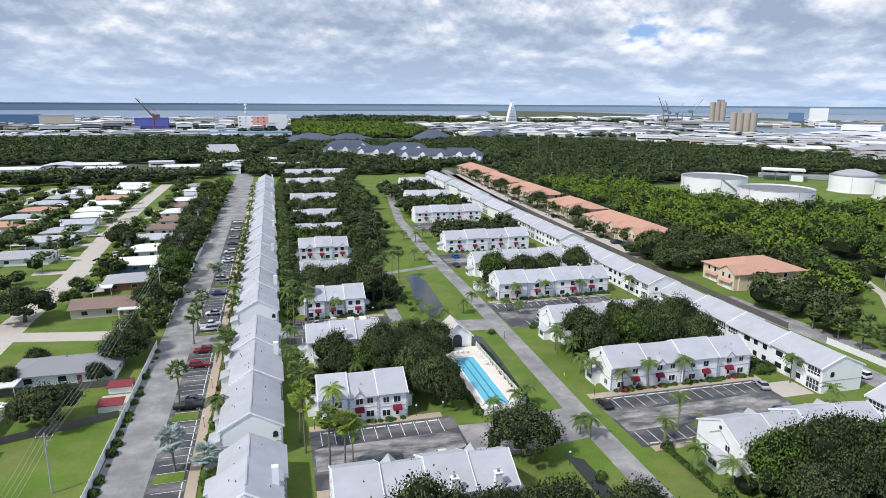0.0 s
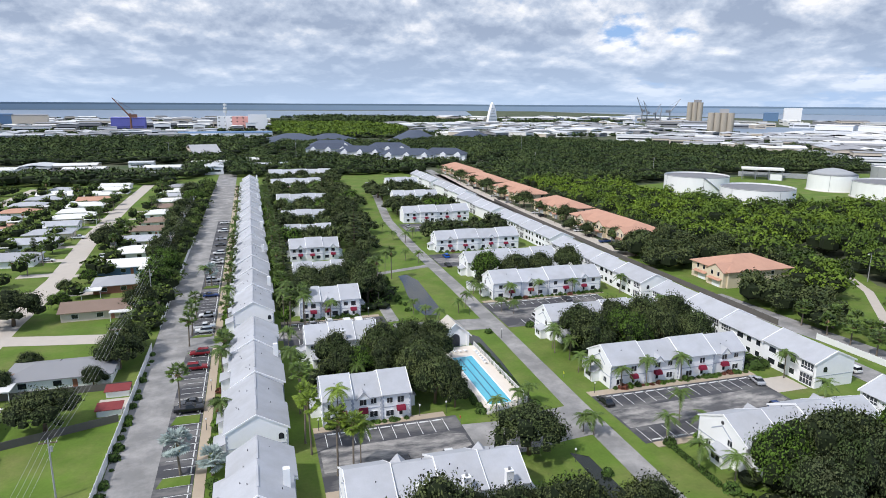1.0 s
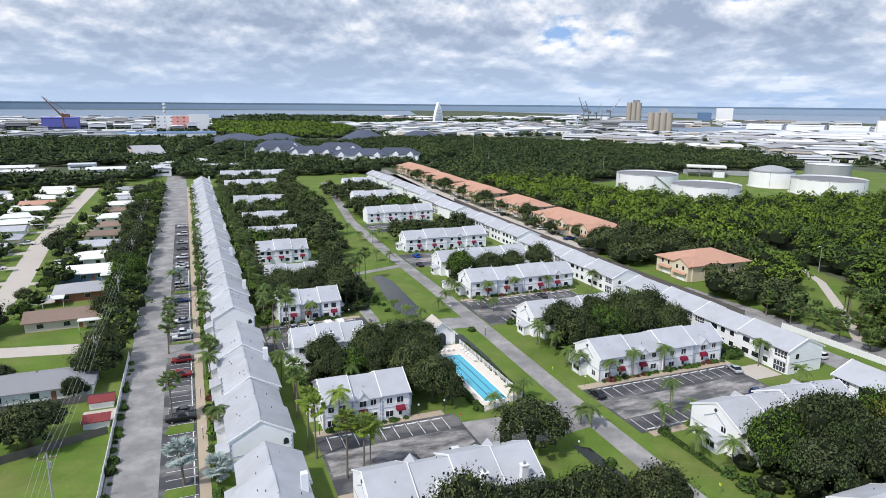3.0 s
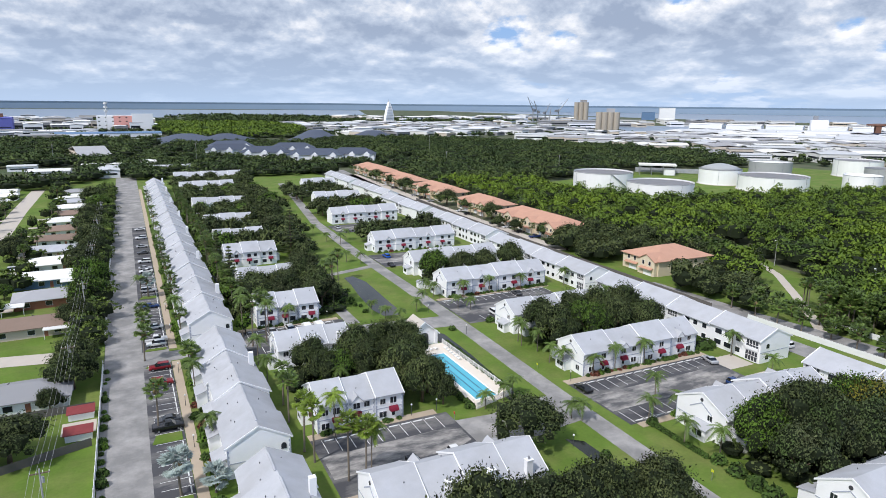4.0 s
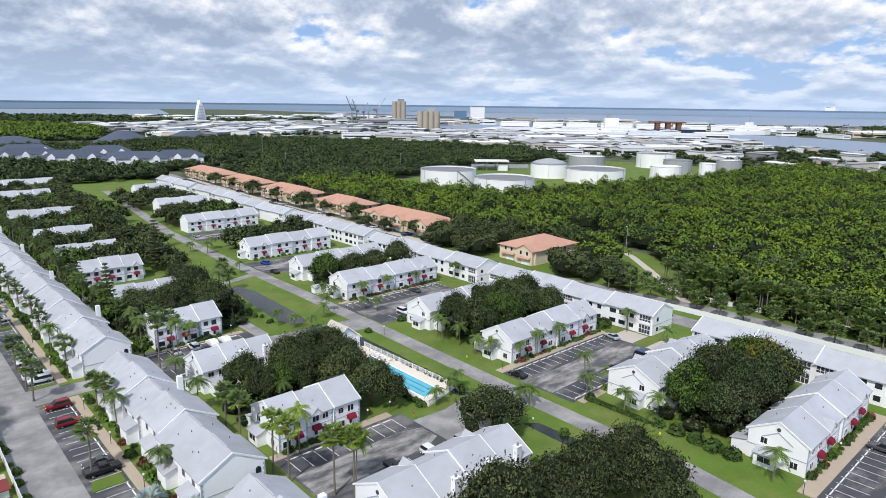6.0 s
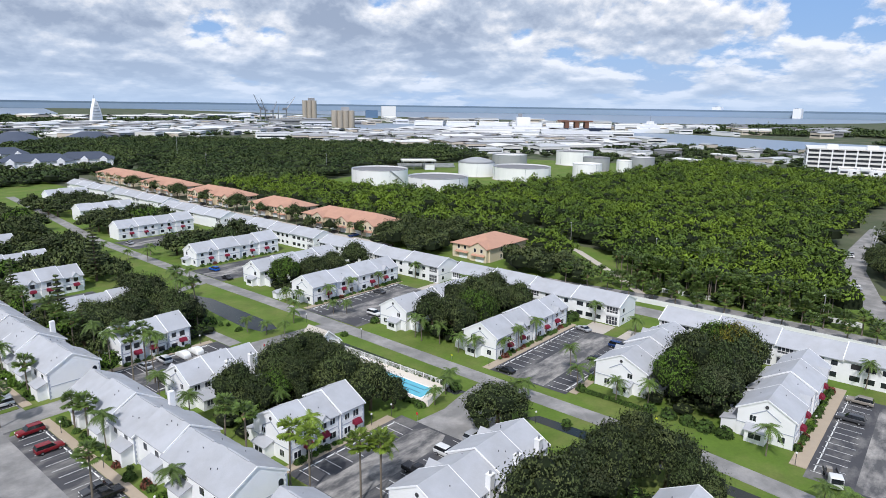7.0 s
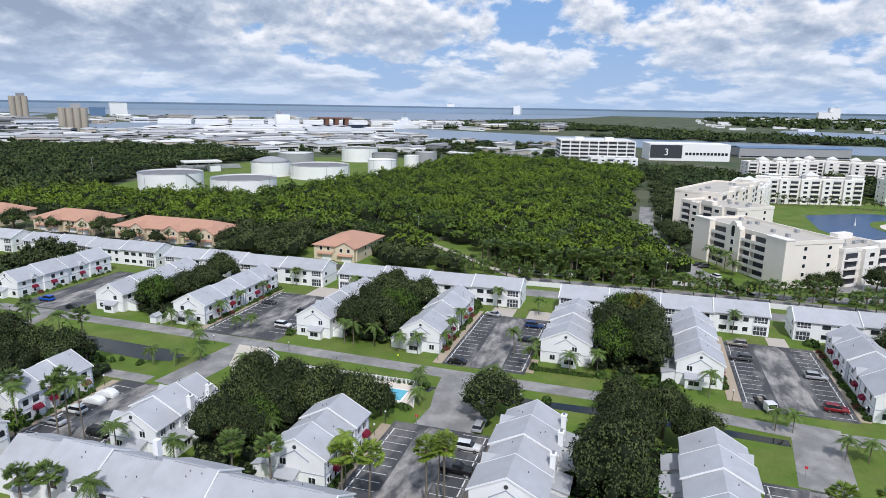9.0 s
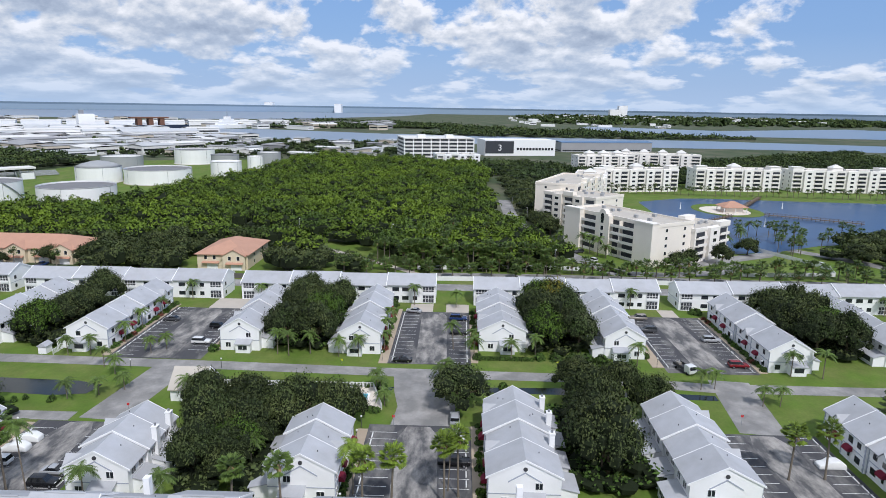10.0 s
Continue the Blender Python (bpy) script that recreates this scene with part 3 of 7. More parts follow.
def unit_parts(b, x0, x1, yf, yb, eave, ridge, dz, seed, awn, dormer, porch, chimney, last, near=True):
    """One dwelling of a townhouse block; front towards -y."""
    r = random.Random(seed)
    ym, e, t = (yf + yb) / 2, eave + dz, ridge + dz
    part("wall", Geo().prism([(yf, 0), (yb, 0), (yb, e), (ym, t - 0.12), (yf, e)], "x", x0, x1), M("white_paint"), b)
    o = 0.45
    sl = (t - e) / (ym - yf)
    zf = e - sl * o
    part("roof", Geo().prism([(yf - o, zf), (ym, t), (yb + o, zf), (yb + o, zf + 0.16), (ym, t + 0.17), (yf - o, zf + 0.16)], "x", x0 - 0.12, x1 + 0.12), M("shingle"), b, "pale grey shingle roof")
    # white rake boards on both ends, standing a little proud of the roof
    for xs in (x0 - 0.18, x1 + 0.04):
        part("rake_board", Geo().prism([(yf - o - 0.02, zf - 0.12), (ym, t - 0.10), (yb + o + 0.02, zf - 0.12), (yb + o + 0.02, zf + 0.19), (ym, t + 0.20), (yf - o - 0.02, zf + 0.19)], "x", xs, xs + 0.14), M("trim"), b, "white rake board")
    part("band", Geo().box(x0 - 0.03, x1 + 0.03, yf - 0.05, yf, 2.72, 2.86), M("quoin"), b)
    for xs in (x0, x1) if near else ():
        part("quoin_strip", quoin_strip(xs, 1 if xs == x0 else -1, yf - 0.06, yf + 0.02), M("quoin"), b, "grey corner quoins")
    w = x1 - x0
    xa = x0 + w * (0.36 if seed % 2 else 0.64)
    xb = x0 + w * (0.72 if seed % 2 else 0.26)
    if awn:
        a = part("awning", shared(TH, "awn", awning_mesh), None, b, "burgundy canvas awning")
        a.location = (xa, yf - 0.01, 2.15)
        part("door", Geo().box(xa - 0.5, xa + 0.5, yf - 0.05, yf, 0, 2.1), M("trim"), b, "white panelled door")
        part("door_pane", Geo().box(xa - 0.32, xa + 0.32, yf - 0.07, yf - 0.045, 0.9, 1.95), M("glass"), b)
    window(b, xa, 3.55, yf, 1.3, 1.25, panes=2)
    window(b, xb, 0.85, yf, 1.5, 1.2, panes=2)
    window(b, xb, 3.65, yf, 1.1, 1.1, panes=2)
    if dormer:
        hw, zt = 1.25, e + 1.05
        part("dormer", Geo().prism([(xa - hw, e - 0.35), (xa + hw, e - 0.35), (xa, zt)], "y", yf - 0.55, yf + 1.9), M("white_paint"), b)
        g = Geo()
        for s in (-1, 1):
            g.prism([(xa + s * (hw + 0.25), e - 0.55), (xa, zt + 0.04), (xa, zt + 0.18), (xa + s * (hw + 0.25), e - 0.38)], "y", yf - 0.7, yf + 2.1)
        part("dormer_roof", g, M("shingle"), b)
    # back: upper windows, lean-to porch
    for xs in (x0 + w * 0.3, x0 + w * 0.7) if near else ():
        window(b, xs, 3.6, yb, 1.2, 1.1, out=1)
    if porch and near:
        d = 2.9
        part("porch", Geo().prism([(yb, 0), (yb + d, 0), (yb + d, 2.2), (yb, 2.9)], "x", x0 + 0.3, x0 + w * 0.78), M("white_paint"), b)
        part("porch_roof", Geo().prism([(yb, 3.0), (yb + d + 0.3, 2.22), (yb + d + 0.3, 2.36), (yb, 3.14)], "x", x0 + 0.1, x0 + w * 0.78 + 0.2), M("shingle"), b)
        window(b, x0 + w * 0.4, 0.9, yb + d, w * 0.5, 1.15, out=1, panes=4, kind="screen_and_shade")
    if chimney:
        xc = x0 + w * 0.5
        part("chimney", Geo().box(xc - 0.55, xc + 0.55, yb - 0.3, yb + 0.6, 0, e + 2.3), M("white_paint"), b, "white boxed chimney")
        part("chimney_cap", Geo().box(xc - 0.62, xc + 0.62, yb - 0.37, yb + 0.67, e + 2.3, e + 2.48), M("trim"), b)
        part("flue", Geo().tube([(xc, yb + 0.15, e + 2.48), (xc, yb + 0.15, e + 2.95)], [0.2, 0.2], 8), M("steel"), b)
    for k in range(r.choice((1, 2)) if near else 0):
        xv, yv = x0 + w * r.uniform(0.2, 0.8), ym + r.uniform(1.0, 3.0) * r.choice((-1, 1))
        zv = t - abs(yv - ym) * sl
        part("vent", Geo().tube([(xv, yv, zv), (xv, yv, zv + 0.4)], [0.07, 0.07], 6), M("roof_vent"), b)


def end_gable(b, x, out, yf, yb, eave, ridge, lean=True):
    """Dressing of a block's end wall: chevron band, round vent, windows and a small lean-to."""
    ym = (yf + yb) / 2
    xs = sorted((x, x + 0.06 * out))
    part("band", Geo().box(*xs, yf, yb, 2.72, 2.86), M("quoin"), b)
    g = Geo()
    for s in (-1, 1):
        g.prism([(ym + s * 2.6, eave - 0.6), (ym, eave + 1.0), (ym, eave + 1.22), (ym + s * 2.6, eave - 0.38)], "x", *xs)
    part("chevron", g, M("quoin"), b)
    part("vent", Geo().tube([(x, ym, eave + 1.7), (x + 0.1 * out, ym, eave + 1.7)], [0.34, 0.34], 12), M("roof_vent"), b, "round dark gable vent")
    window(b, ym + 2.2, 3.6, x, 1.1, 1.1, axis="y", out=out)
    window(b, ym - 3.0, 0.9, x, 1.2, 1.2, axis="y", out=out)
    if lean:
        d = 1.9 * out
        xs = sorted((x, x + d))
        z0 = (2.3, 2.9) if out > 0 else (2.9, 2.3)
        part("bay", Geo().prism([(x, 0), (x + d, 0), (x + d, 2.3), (x, 2.9)], "y", ym - 0.6, ym + 3.0), M("white_paint"), b)
        part("bay_roof", Geo().prism([(x, 3.0), (x + d * 1.15, 2.28), (x + d * 1.15, 2.42), (x, 3.14)], "y", ym - 0.85, ym + 3.25), M("shingle"), b)
        window(b, ym + 1.2, 0.9, x + d, 2.2, 1.1, axis="y", out=out, panes=2)


def townhouse(x0, x1, y0, y1, n, front="S", seed=1, porch=True, chimney=False, awn=True, gable=True, rotate=0.0, eave=5.3, ridge=8.1):
    """A terrace of n dwellings along x between x0 and x1, y0 and y1."""
    WIN["near"] = y1 < 145 and y0 > 25
    L, D = x1 - x0, y1 - y0
    m = Matrix.Translation(((x0 + x1) / 2, (y0 + y1) / 2, 0)) @ Matrix.Rotation((math.pi if front == "N" else 0.0) + radians(rotate), 4, "Z")
    b = thing("townhouse", "white two-storey townhouse block with pale grey shingle roof" + (" and burgundy awnings" if awn else ""), "townhouse", "white townhouse blocks", at=m)
    w = L / n
    for k in range(n):
        st = ((k + seed) % 2)
        unit_parts(b, -L / 2 + k * w, -L / 2 + (k + 1) * w, -D / 2 + 0.45 - 0.5 * st, D / 2 - 0.45 - 0.35 * (1 - st), eave, ridge, 0.32 * st, seed * 10 + k, awn, (k + seed) % 2 == 0, porch, chimney and k != n - 1, k == n - 1, y0 < 205)
    if gable:
        for x, out, k in ((-L / 2 - 0.01, -1, 0), (L / 2 + 0.01, 1, n - 1)):
            st = (k + seed) % 2
            end_gable(b, x, out, -D / 2 + 0.45 - 0.5 * st, D / 2 - 0.45 - 0.35 * (1 - st), eave, ridge)
    return b


# west column
townhouse(4.0, 21.3, 95.0, 106.0, 3, "S", 1)
townhouse(3.6, 21.0, 126.3, 137.6, 3, "N", 2, chimney=True)
townhouse(4.6, 21.8, 159.4, 170.4, 3, "S", 3)
townhouse(4.0, 31.4, 59.6, 71.2, 4, "N", 4, chimney=True)
townhouse(3.6, 31.0, 29.8, 41.2, 4, "S", 5)
townhouse(3.6, 31.0, -5.0, 6.0, 4, "N", 6)
townhouse(5.0, 24.0, 190.5, 201.5, 3, "N", 7)
townhouse(6.0, 25.0, 231.0, 242.0, 3, "S", 8)
townhouse(6.0, 26.0, 261.0, 271.0, 3, "N", 9, gable=False)
townhouse(6.5, 28.0, 302.0, 312.0, 3, "S", 10, gable=False)
townhouse(6.5, 36.0, 360.0, 371.0, 4, "S", 11, gable=False)
townhouse(6.0, 40.0, 441.0, 452.0, 4, "S", 12, gable=False)
townhouse(6.5, 55.0, 504.0, 515.0, 5, "S", 13, gable=False)
# east column
townhouse(66.3, 102.0, 95.6, 106.2, 4, "S", 1)
townhouse(66.6, 100.0, 125.6, 135.8, 4, "N", 2)
townhouse(64.8, 103.0, 163.6, 174.4, 4, "S", 3)
townhouse(70.0, 101.0, 58.6, 70.8, 4, "N", 4)
townhouse(67.2, 103.0, 29.8, 40.2, 4, "S", 5)
townhouse(60.8, 101.0, -8.4, 2.3, 4, "N", 6)
townhouse(66.0, 104.0, -38.5, -28.0, 4, "S", 7)
townhouse(65.8, 102.5, 232.5, 243.0, 4, "S", 8)
townhouse(66.0, 101.0, 192.0, 203.0, 4, "N", 9)
townhouse(67.5, 103.0, 300.5, 311.0, 4, "S", 10, gable=False)
townhouse(75.0, 103.0, 360.0, 371.0, 4, "S", 11, gable=False)
townhouse(85.0, 108.0, 430.0, 441.0, 3, "S", 12, gable=False)


WIN["near"] = False


# ---- the long terrace ----
def terrace_house(y0, y1, xw, xe, dz, k, south_end, north_end):
    L, xm, e, t = y1 - y0, -8.1, 5.35 + dz, 8.2 + dz
    b = thing("row_house", "white two-storey row house with pale grey shingle roof", "row house", "row houses of the long terrace", at=pose(0, y0, 0))
    part("wall", Geo().prism([(xw, 0), (xe, 0), (xe, e), (xm, t - 0.12), (xw, e)], "y", 0, L), M("white_paint"), b)
    o = 0.45
    zw, ze = e - (t - e) / (xm - xw) * o, e - (t - e) / (xe - xm) * o
    part("roof", Geo().prism([(xw - o, zw), (xm, t), (xe + o, ze), (xe + o, ze + 0.16), (xm, t + 0.17), (xw - o, zw + 0.16)], "y", -0.1, L + 0.1), M("shingle"), b, "pale grey shingle roof")
    part("rake_board", Geo().prism([(xw - o, zw - 0.14), (xm, t - 0.10), (xe + o, ze - 0.14), (xe + o, ze + 0.19), (xm, t + 0.20), (xw - o, zw + 0.19)], "y", -0.20, -0.06), M("trim"), b, "white rake board")
    part("ridge_vent", Geo().box(xm - 0.15, xm + 0.15, L * 0.2, L * 0.8, t + 0.1, t + 0.24), M("shingle"), b)
    near = y0 < 250
    for ys in (L * 0.3, L * 0.72) if near else ():
        window(b, ys, 3.6, xw, 1.2, 1.2, axis="y", out=-1)
        window(b, ys, 3.6, xe, 1.2, 1.2, axis="y", out=1)
    window(b, L * 0.3, 0.8, xw, 1.5, 1.3, axis="y", out=-1)
    part("door", Geo().box(xw - 0.06, xw, L * 0.66, L * 0.66 + 1.0, 0, 2.1), M("trim"), b)
    window(b, L * 0.5, 0.3, xe, 2.2, 1.9, axis="y", out=1, panes=2)
    # entrance bay with its own little roof
    part("bay", Geo().prism([(xw - 2.0, 0), (xw, 0), (xw, 3.6), (xw - 2.0, 2.9)], "y", L * 0.08, L * 0.48), M("white_paint"), b)
    part("bay_roof", Geo().prism([(xw - 2.3, 2.85), (xw, 3.66), (xw, 3.82), (xw - 2.3, 3.0)], "y", L * 0.04, L * 0.52), M("shingle"), b)
    if near:
        part("quoin_strip", quoin_strip(xw, 1, -0.05, 0.02), M("quoin"), b, "grey corner quoins")
        part("quoin_strip", quoin_strip(xe, -1, -0.05, 0.02), M("quoin"), b, "grey corner quoins")
    if south_end:
        part("band", Geo().box(xw, xe, -0.06, 0, 2.72, 2.86), M("quoin"), b)
    if south_end or k % 3 == 0:
        arch = [(xe - 1.6, 3.6), (xe - 0.7, 3.6), (xe - 0.7, 4.3)] + [(xe - 1.15 + 0.45 * math.cos(a), 4.3 + 0.45 * math.sin(a)) for a in [math.pi * q / 8 for q in range(1, 8)]] + [(xe - 1.6, 4.3)]
        part("arched_window", Geo().prism(arch, "y", -0.07, 0), M("glass"), b, "dark arched window")
    rr = random.Random(k)
    for s in range(3 if near else 0):
        xv, yv = xm + rr.uniform(0.8, 3.6) * rr.choice((-1, 1)), L * rr.uniform(0.2, 0.85)
        zv = t - abs(xv - xm) * (t - e) / (xm - xw) + 0.1
        part("vent", Geo().tube([(xv, yv, zv), (xv, yv, zv + 0.34)], [0.06, 0.06], 6), M("roof_vent"), b)
    if k % 5 == 3:
        part("chimney", Geo().box(xe - 1.2, xe - 0.2, L * 0.5, L * 0.5 + 0.9, 4, t + 0.5), M("white_paint"), b, "white boxed chimney")
    return b


TERRACE = [(34, 81, 5), (86.6, 143.5, 6), (152.8, 478, 34)]
kk = 0
for ya, yb, cnt in TERRACE:
    w = (yb - ya) / cnt
    for q in range(cnt):
        st = (0.0, 0.42, 0.15, 0.55)[kk % 4]
        terrace_house(ya + q * w, ya + (q + 1) * w, -13.1 + (0, 0.5, -0.2)[kk % 3], -2.9 + (0, -0.45, 0.25)[(kk + 1) % 3], st - (0.5 if q == cnt - 1 and cnt < 8 else 0), kk, q == 0, q == cnt - 1)
        kk += 1


# ---- white apartments on the east side ----
def apartment(y0, y1, xw=110.0, xe=120.5, e=5.6, t=7.9):
    L, xm = y1 - y0, (xw + xe) / 2
    b = thing("apartment_block", "long white two-storey apartment block with pale grey roof and screened balconies", "apartment block", "white apartment blocks", at=pose(0, y0, 0))
    n = max(2, round(L / 15.5))
    w = L / n
    for k in range(n):
        a, c, dz = k * w, (k + 1) * w, 0.0 if k % 2 else 0.3
        part("wall", Geo().prism([(xw, 0), (xe, 0), (xe, e + dz), (xm, t + dz - 0.12), (xw, e + dz)], "y", a, c), M("white_paint"), b)
        part("roof", Geo().prism([(xw - 0.6, e + dz - 0.26), (xm, t + dz), (xe + 0.6, e + dz - 0.26), (xe + 0.6, e + dz - 0.1), (xm, t + dz + 0.17), (xw - 0.6, e + dz - 0.1)], "y", a - 0.1, c + 0.1), M("shingle"), b, "pale grey shingle roof")
        for ys in (a - 0.2, c - 0.02):
            part("rake_board", Geo().prism([(xw - 0.62, e + dz - 0.40), (xm, t + dz - 0.1), (xe + 0.62, e + dz - 0.40), (xe + 0.62, e + dz - 0.04), (xm, t + dz + 0.26), (xw - 0.62, e + dz - 0.04)], "y", ys, ys + 0.22), M("trim"), b)
        for z in (0, 2.8):
            yb = a + (0.5 if k % 2 == 0 else w - 4.1)
            part("balcony", Geo().box(xw - 0.25, xw + 0.02, yb, yb + 3.6, z + 0.05, z + (0.9 if z else 0.25)), M("trim"), b)
            part("balcony_screen", Geo().box(xw - 0.16, xw - 0.02, yb + 0.1, yb + 3.5, z + 0.25, z + 2.5), M("screen_and_shade"), b, "dark screened balcony opening")
            g = Geo()
            for q in range(5):
                g.box(xw - 0.22, xw - 0.1, yb + q * 0.86, yb + q * 0.86 + 0.1, z + 0.2, z + 2.55)
            g.box(xw - 0.22, xw - 0.1, yb, yb + 3.6, z + 1.45, z + 1.55)
            part("balcony_frame", g, M("trim"), b)
            for ys in () if y0 > 280 else (0.42, 0.62, 0.82) if k % 2 == 0 else (0.12, 0.32, 0.52):
                window(b, a + w * ys, z + 0.95, xw, 2.0 if ys > 0.5 else 1.3, 1.2, axis="y", out=-1, panes=3 if ys > 0.5 else 2)
    for ys, out in ((0.0, -1), (L, 1)):
        for z in (0.9, 3.7):
            arch = [(xw + 2.0, z), (xw + 3.0, z), (xw + 3.0, z + 0.7)] + [(xw + 2.5 + 0.5 * math.cos(q * math.pi / 8), z + 0.7 + 0.5 * math.sin(q * math.pi / 8)) for q in range(1, 8)] + [(xw + 2.0, z + 0.7)]
            part("arched_window", Geo().prism(arch, "y", *sorted((ys, ys + 0.07 * out))), M("glass"), b, "dark arched window")
        part("band", Geo().box(xw, xe, *sorted((ys, ys + 0.05 * out)), 2.75, 2.88), M("quoin"), b)
    return b


for ya, yb in ((-120, -62), (-57, 8), (14, 71.5), (83.5, 145), (151, 215), (221, 285), (291, 350), (356, 418), (424, 485)):
    apartment(ya, yb, *((108.6, 119.2) if yb < 75 else (110.0, 120.5) if yb < 250 else (112.0, 122.5) if yb < 360 else (116, 126)))


# ---- pool, pool house ----
def bath():
    b = thing("swimming_pool", "long turquoise lap pool with pale surround", "swimming pool")
    part("surround", Geo().slab([(36.2, 91.5), (46.5, 94.5), (46.0, 128), (36.8, 128)], 0, 0.22), M("deck"), b, "buff paved pool deck")
    part("coping", Geo().box(37.7, 43.4, 94.9, 121.4, 0.2, 0.30), M("trim"), b)
    part("pool_water", Geo().box(38.1, 43.0, 95.3, 121.0, 0.2, 0.316), M("pool_water"), b, "clear turquoise water")
    for x in (39.7, 41.4):
        part("lane_line", Geo().box(x - 0.14, x + 0.14, 97, 119.5, 0.3, 0.322), M("pool_tile"), b, "dark blue lane line")


bath()


def railing(points, h, material, name, label, step=2.4, pick=0.12):
    """A post and picket fence along a line."""
    b = thing(name, label, "fence")
    for p, q in zip(points[:-1], points[1:]):
        p, q = Vector((*p, 0)), Vector((*q, 0))
        L = (q - p).length
        m = Matrix.Translation(p) @ Matrix.Rotation(math.atan2(q.y - p.y, q.x - p.x), 4, "Z")
        g = Geo()
        n = max(1, round(L / step))
        for k in range(n + 1):
            x = L * k / n
            g.box(x - 0.07, x + 0.07, -0.07, 0.07, 0, h + 0.1)
        ob = part("post_row", g, M(material), b)
        ob.matrix_basis = m
        g = Geo()
        for z in (0.15, h - 0.12):
            g.box(0, L, -0.035, 0.035, z, z + 0.1)
        x = 0.0
        while x < L:
            g.box(x, x + pick, -0.02, 0.02, 0.1, h)
            x += pick * 2.6
        ob = part("picket_panel", g, M(material), b)
        ob.matrix_basis = m
    return b


def panel_fence(points, h, material, name, label, step=2.4):
    b = thing(name, label, "fence")
    for p, q in zip(points[:-1], points[1:]):
        p, q = Vector((*p, 0)), Vector((*q, 0))
        L = (q - p).length
        n = max(1, round(L / step))
        rot = Matrix.Rotation(math.atan2(q.y - p.y, q.x - p.x), 4, "Z")
        key = ("pf", material, h, round(L / n, 2))
        w = L / n
        for k in range(n):
            o = part("panel", shared(TH, key, lambda: Geo().box(0.05, w - 0.05, -0.04, 0.04, 0.05, h).box(-0.08, 0.08, -0.08, 0.08, 0, h + 0.12).mesh("panel", M(material))), None, b)
            o.matrix_basis = Matrix.Translation(p + (q - p) * (k / n)) @ rot
    return b


railing([(36.3, 91.6), (46.4, 94.6), (45.9, 127.8)], 1.4, "fence_white", "pool_fence", "white picket fence around the pool deck")
panel_fence([(-33.2, 40), (-33.0, 147)], 1.9, "fence_white", "garden_fence", "white panel fence along the drive")
panel_fence([(-33.0, 163), (-33.0, 290)], 1.9, "fence_white", "garden_fence", "white panel fence along the drive")
panel_fence([(134.5, 120), (134.5, 205), (137, 300), (140, 360)], 1.8, "fence_dark", "boundary_fence", "dark weathered boundary fence", 3.0)
panel_fence([(136, 108), (138, 60), (137.5, -20), (136, -90)], 1.7, "fence_white", "avenue_fence", "white panel fence beside the avenue", 3.0)
panel_fence([(152, 92), (156, 60), (156, 30)], 1.6, "fence_white", "condo_fence", "white panel fence beyond the avenue", 3.0)
panel_fence([(152, -30), (155, -66), (166, -70), (200, -55)], 1.6, "fence_white", "condo_fence", "white panel fence around the gate drive", 3.0)


def pool_house():
    b = thing("pool_house", "small white pool pavilion with gabled roof and arched front", "pavilion", at=pose(41.2, 131.6, 0))
    part("wall", Geo().prism([(-3.6, 0), (3.6, 0), (3.6, 3.0), (0, 6.0), (-3.6, 3.0)], "y", -2.8, 4.2), M("white_paint"), b)
    part("roof", Geo().prism([(-4.2, 2.6), (0, 6.1), (4.2, 2.6), (4.2, 2.8), (0, 6.35), (-4.2, 2.8)], "y", -3.1, 4.5), M("gravel"), b, "pale tiled roof")
    arch = [(-1.2, 0), (1.2, 0), (1.2, 2.2)] + [(1.2 * math.cos(math.pi * q / 10), 2.2 + 1.2 * math.sin(math.pi * q / 10)) for q in range(1, 10)] + [(-1.2, 2.2)]
    # The wall is solid; a dark panel carries the opening's shade.
    part("arch", Geo().prism(arch, "y", -2.86, -2.78), M("screen_and_shade"), b, "flat dark arched panel for the opening's shade")
    for s in (-1, 1):
        part("pier", Geo().box(s * 3.3 - 0.35, s * 3.3 + 0.35, -3.2, -2.5, 0, 3.6), M("trim"), b)
    part("rake_board", Geo().prism([(-4.3, 2.5), (0, 6.15), (4.3, 2.5), (4.3, 2.9), (0, 6.5), (-4.3, 2.9)], "y", -3.3, -3.1), M("trim"), b)


pool_house()

# ---- trees ----
OAK = {}


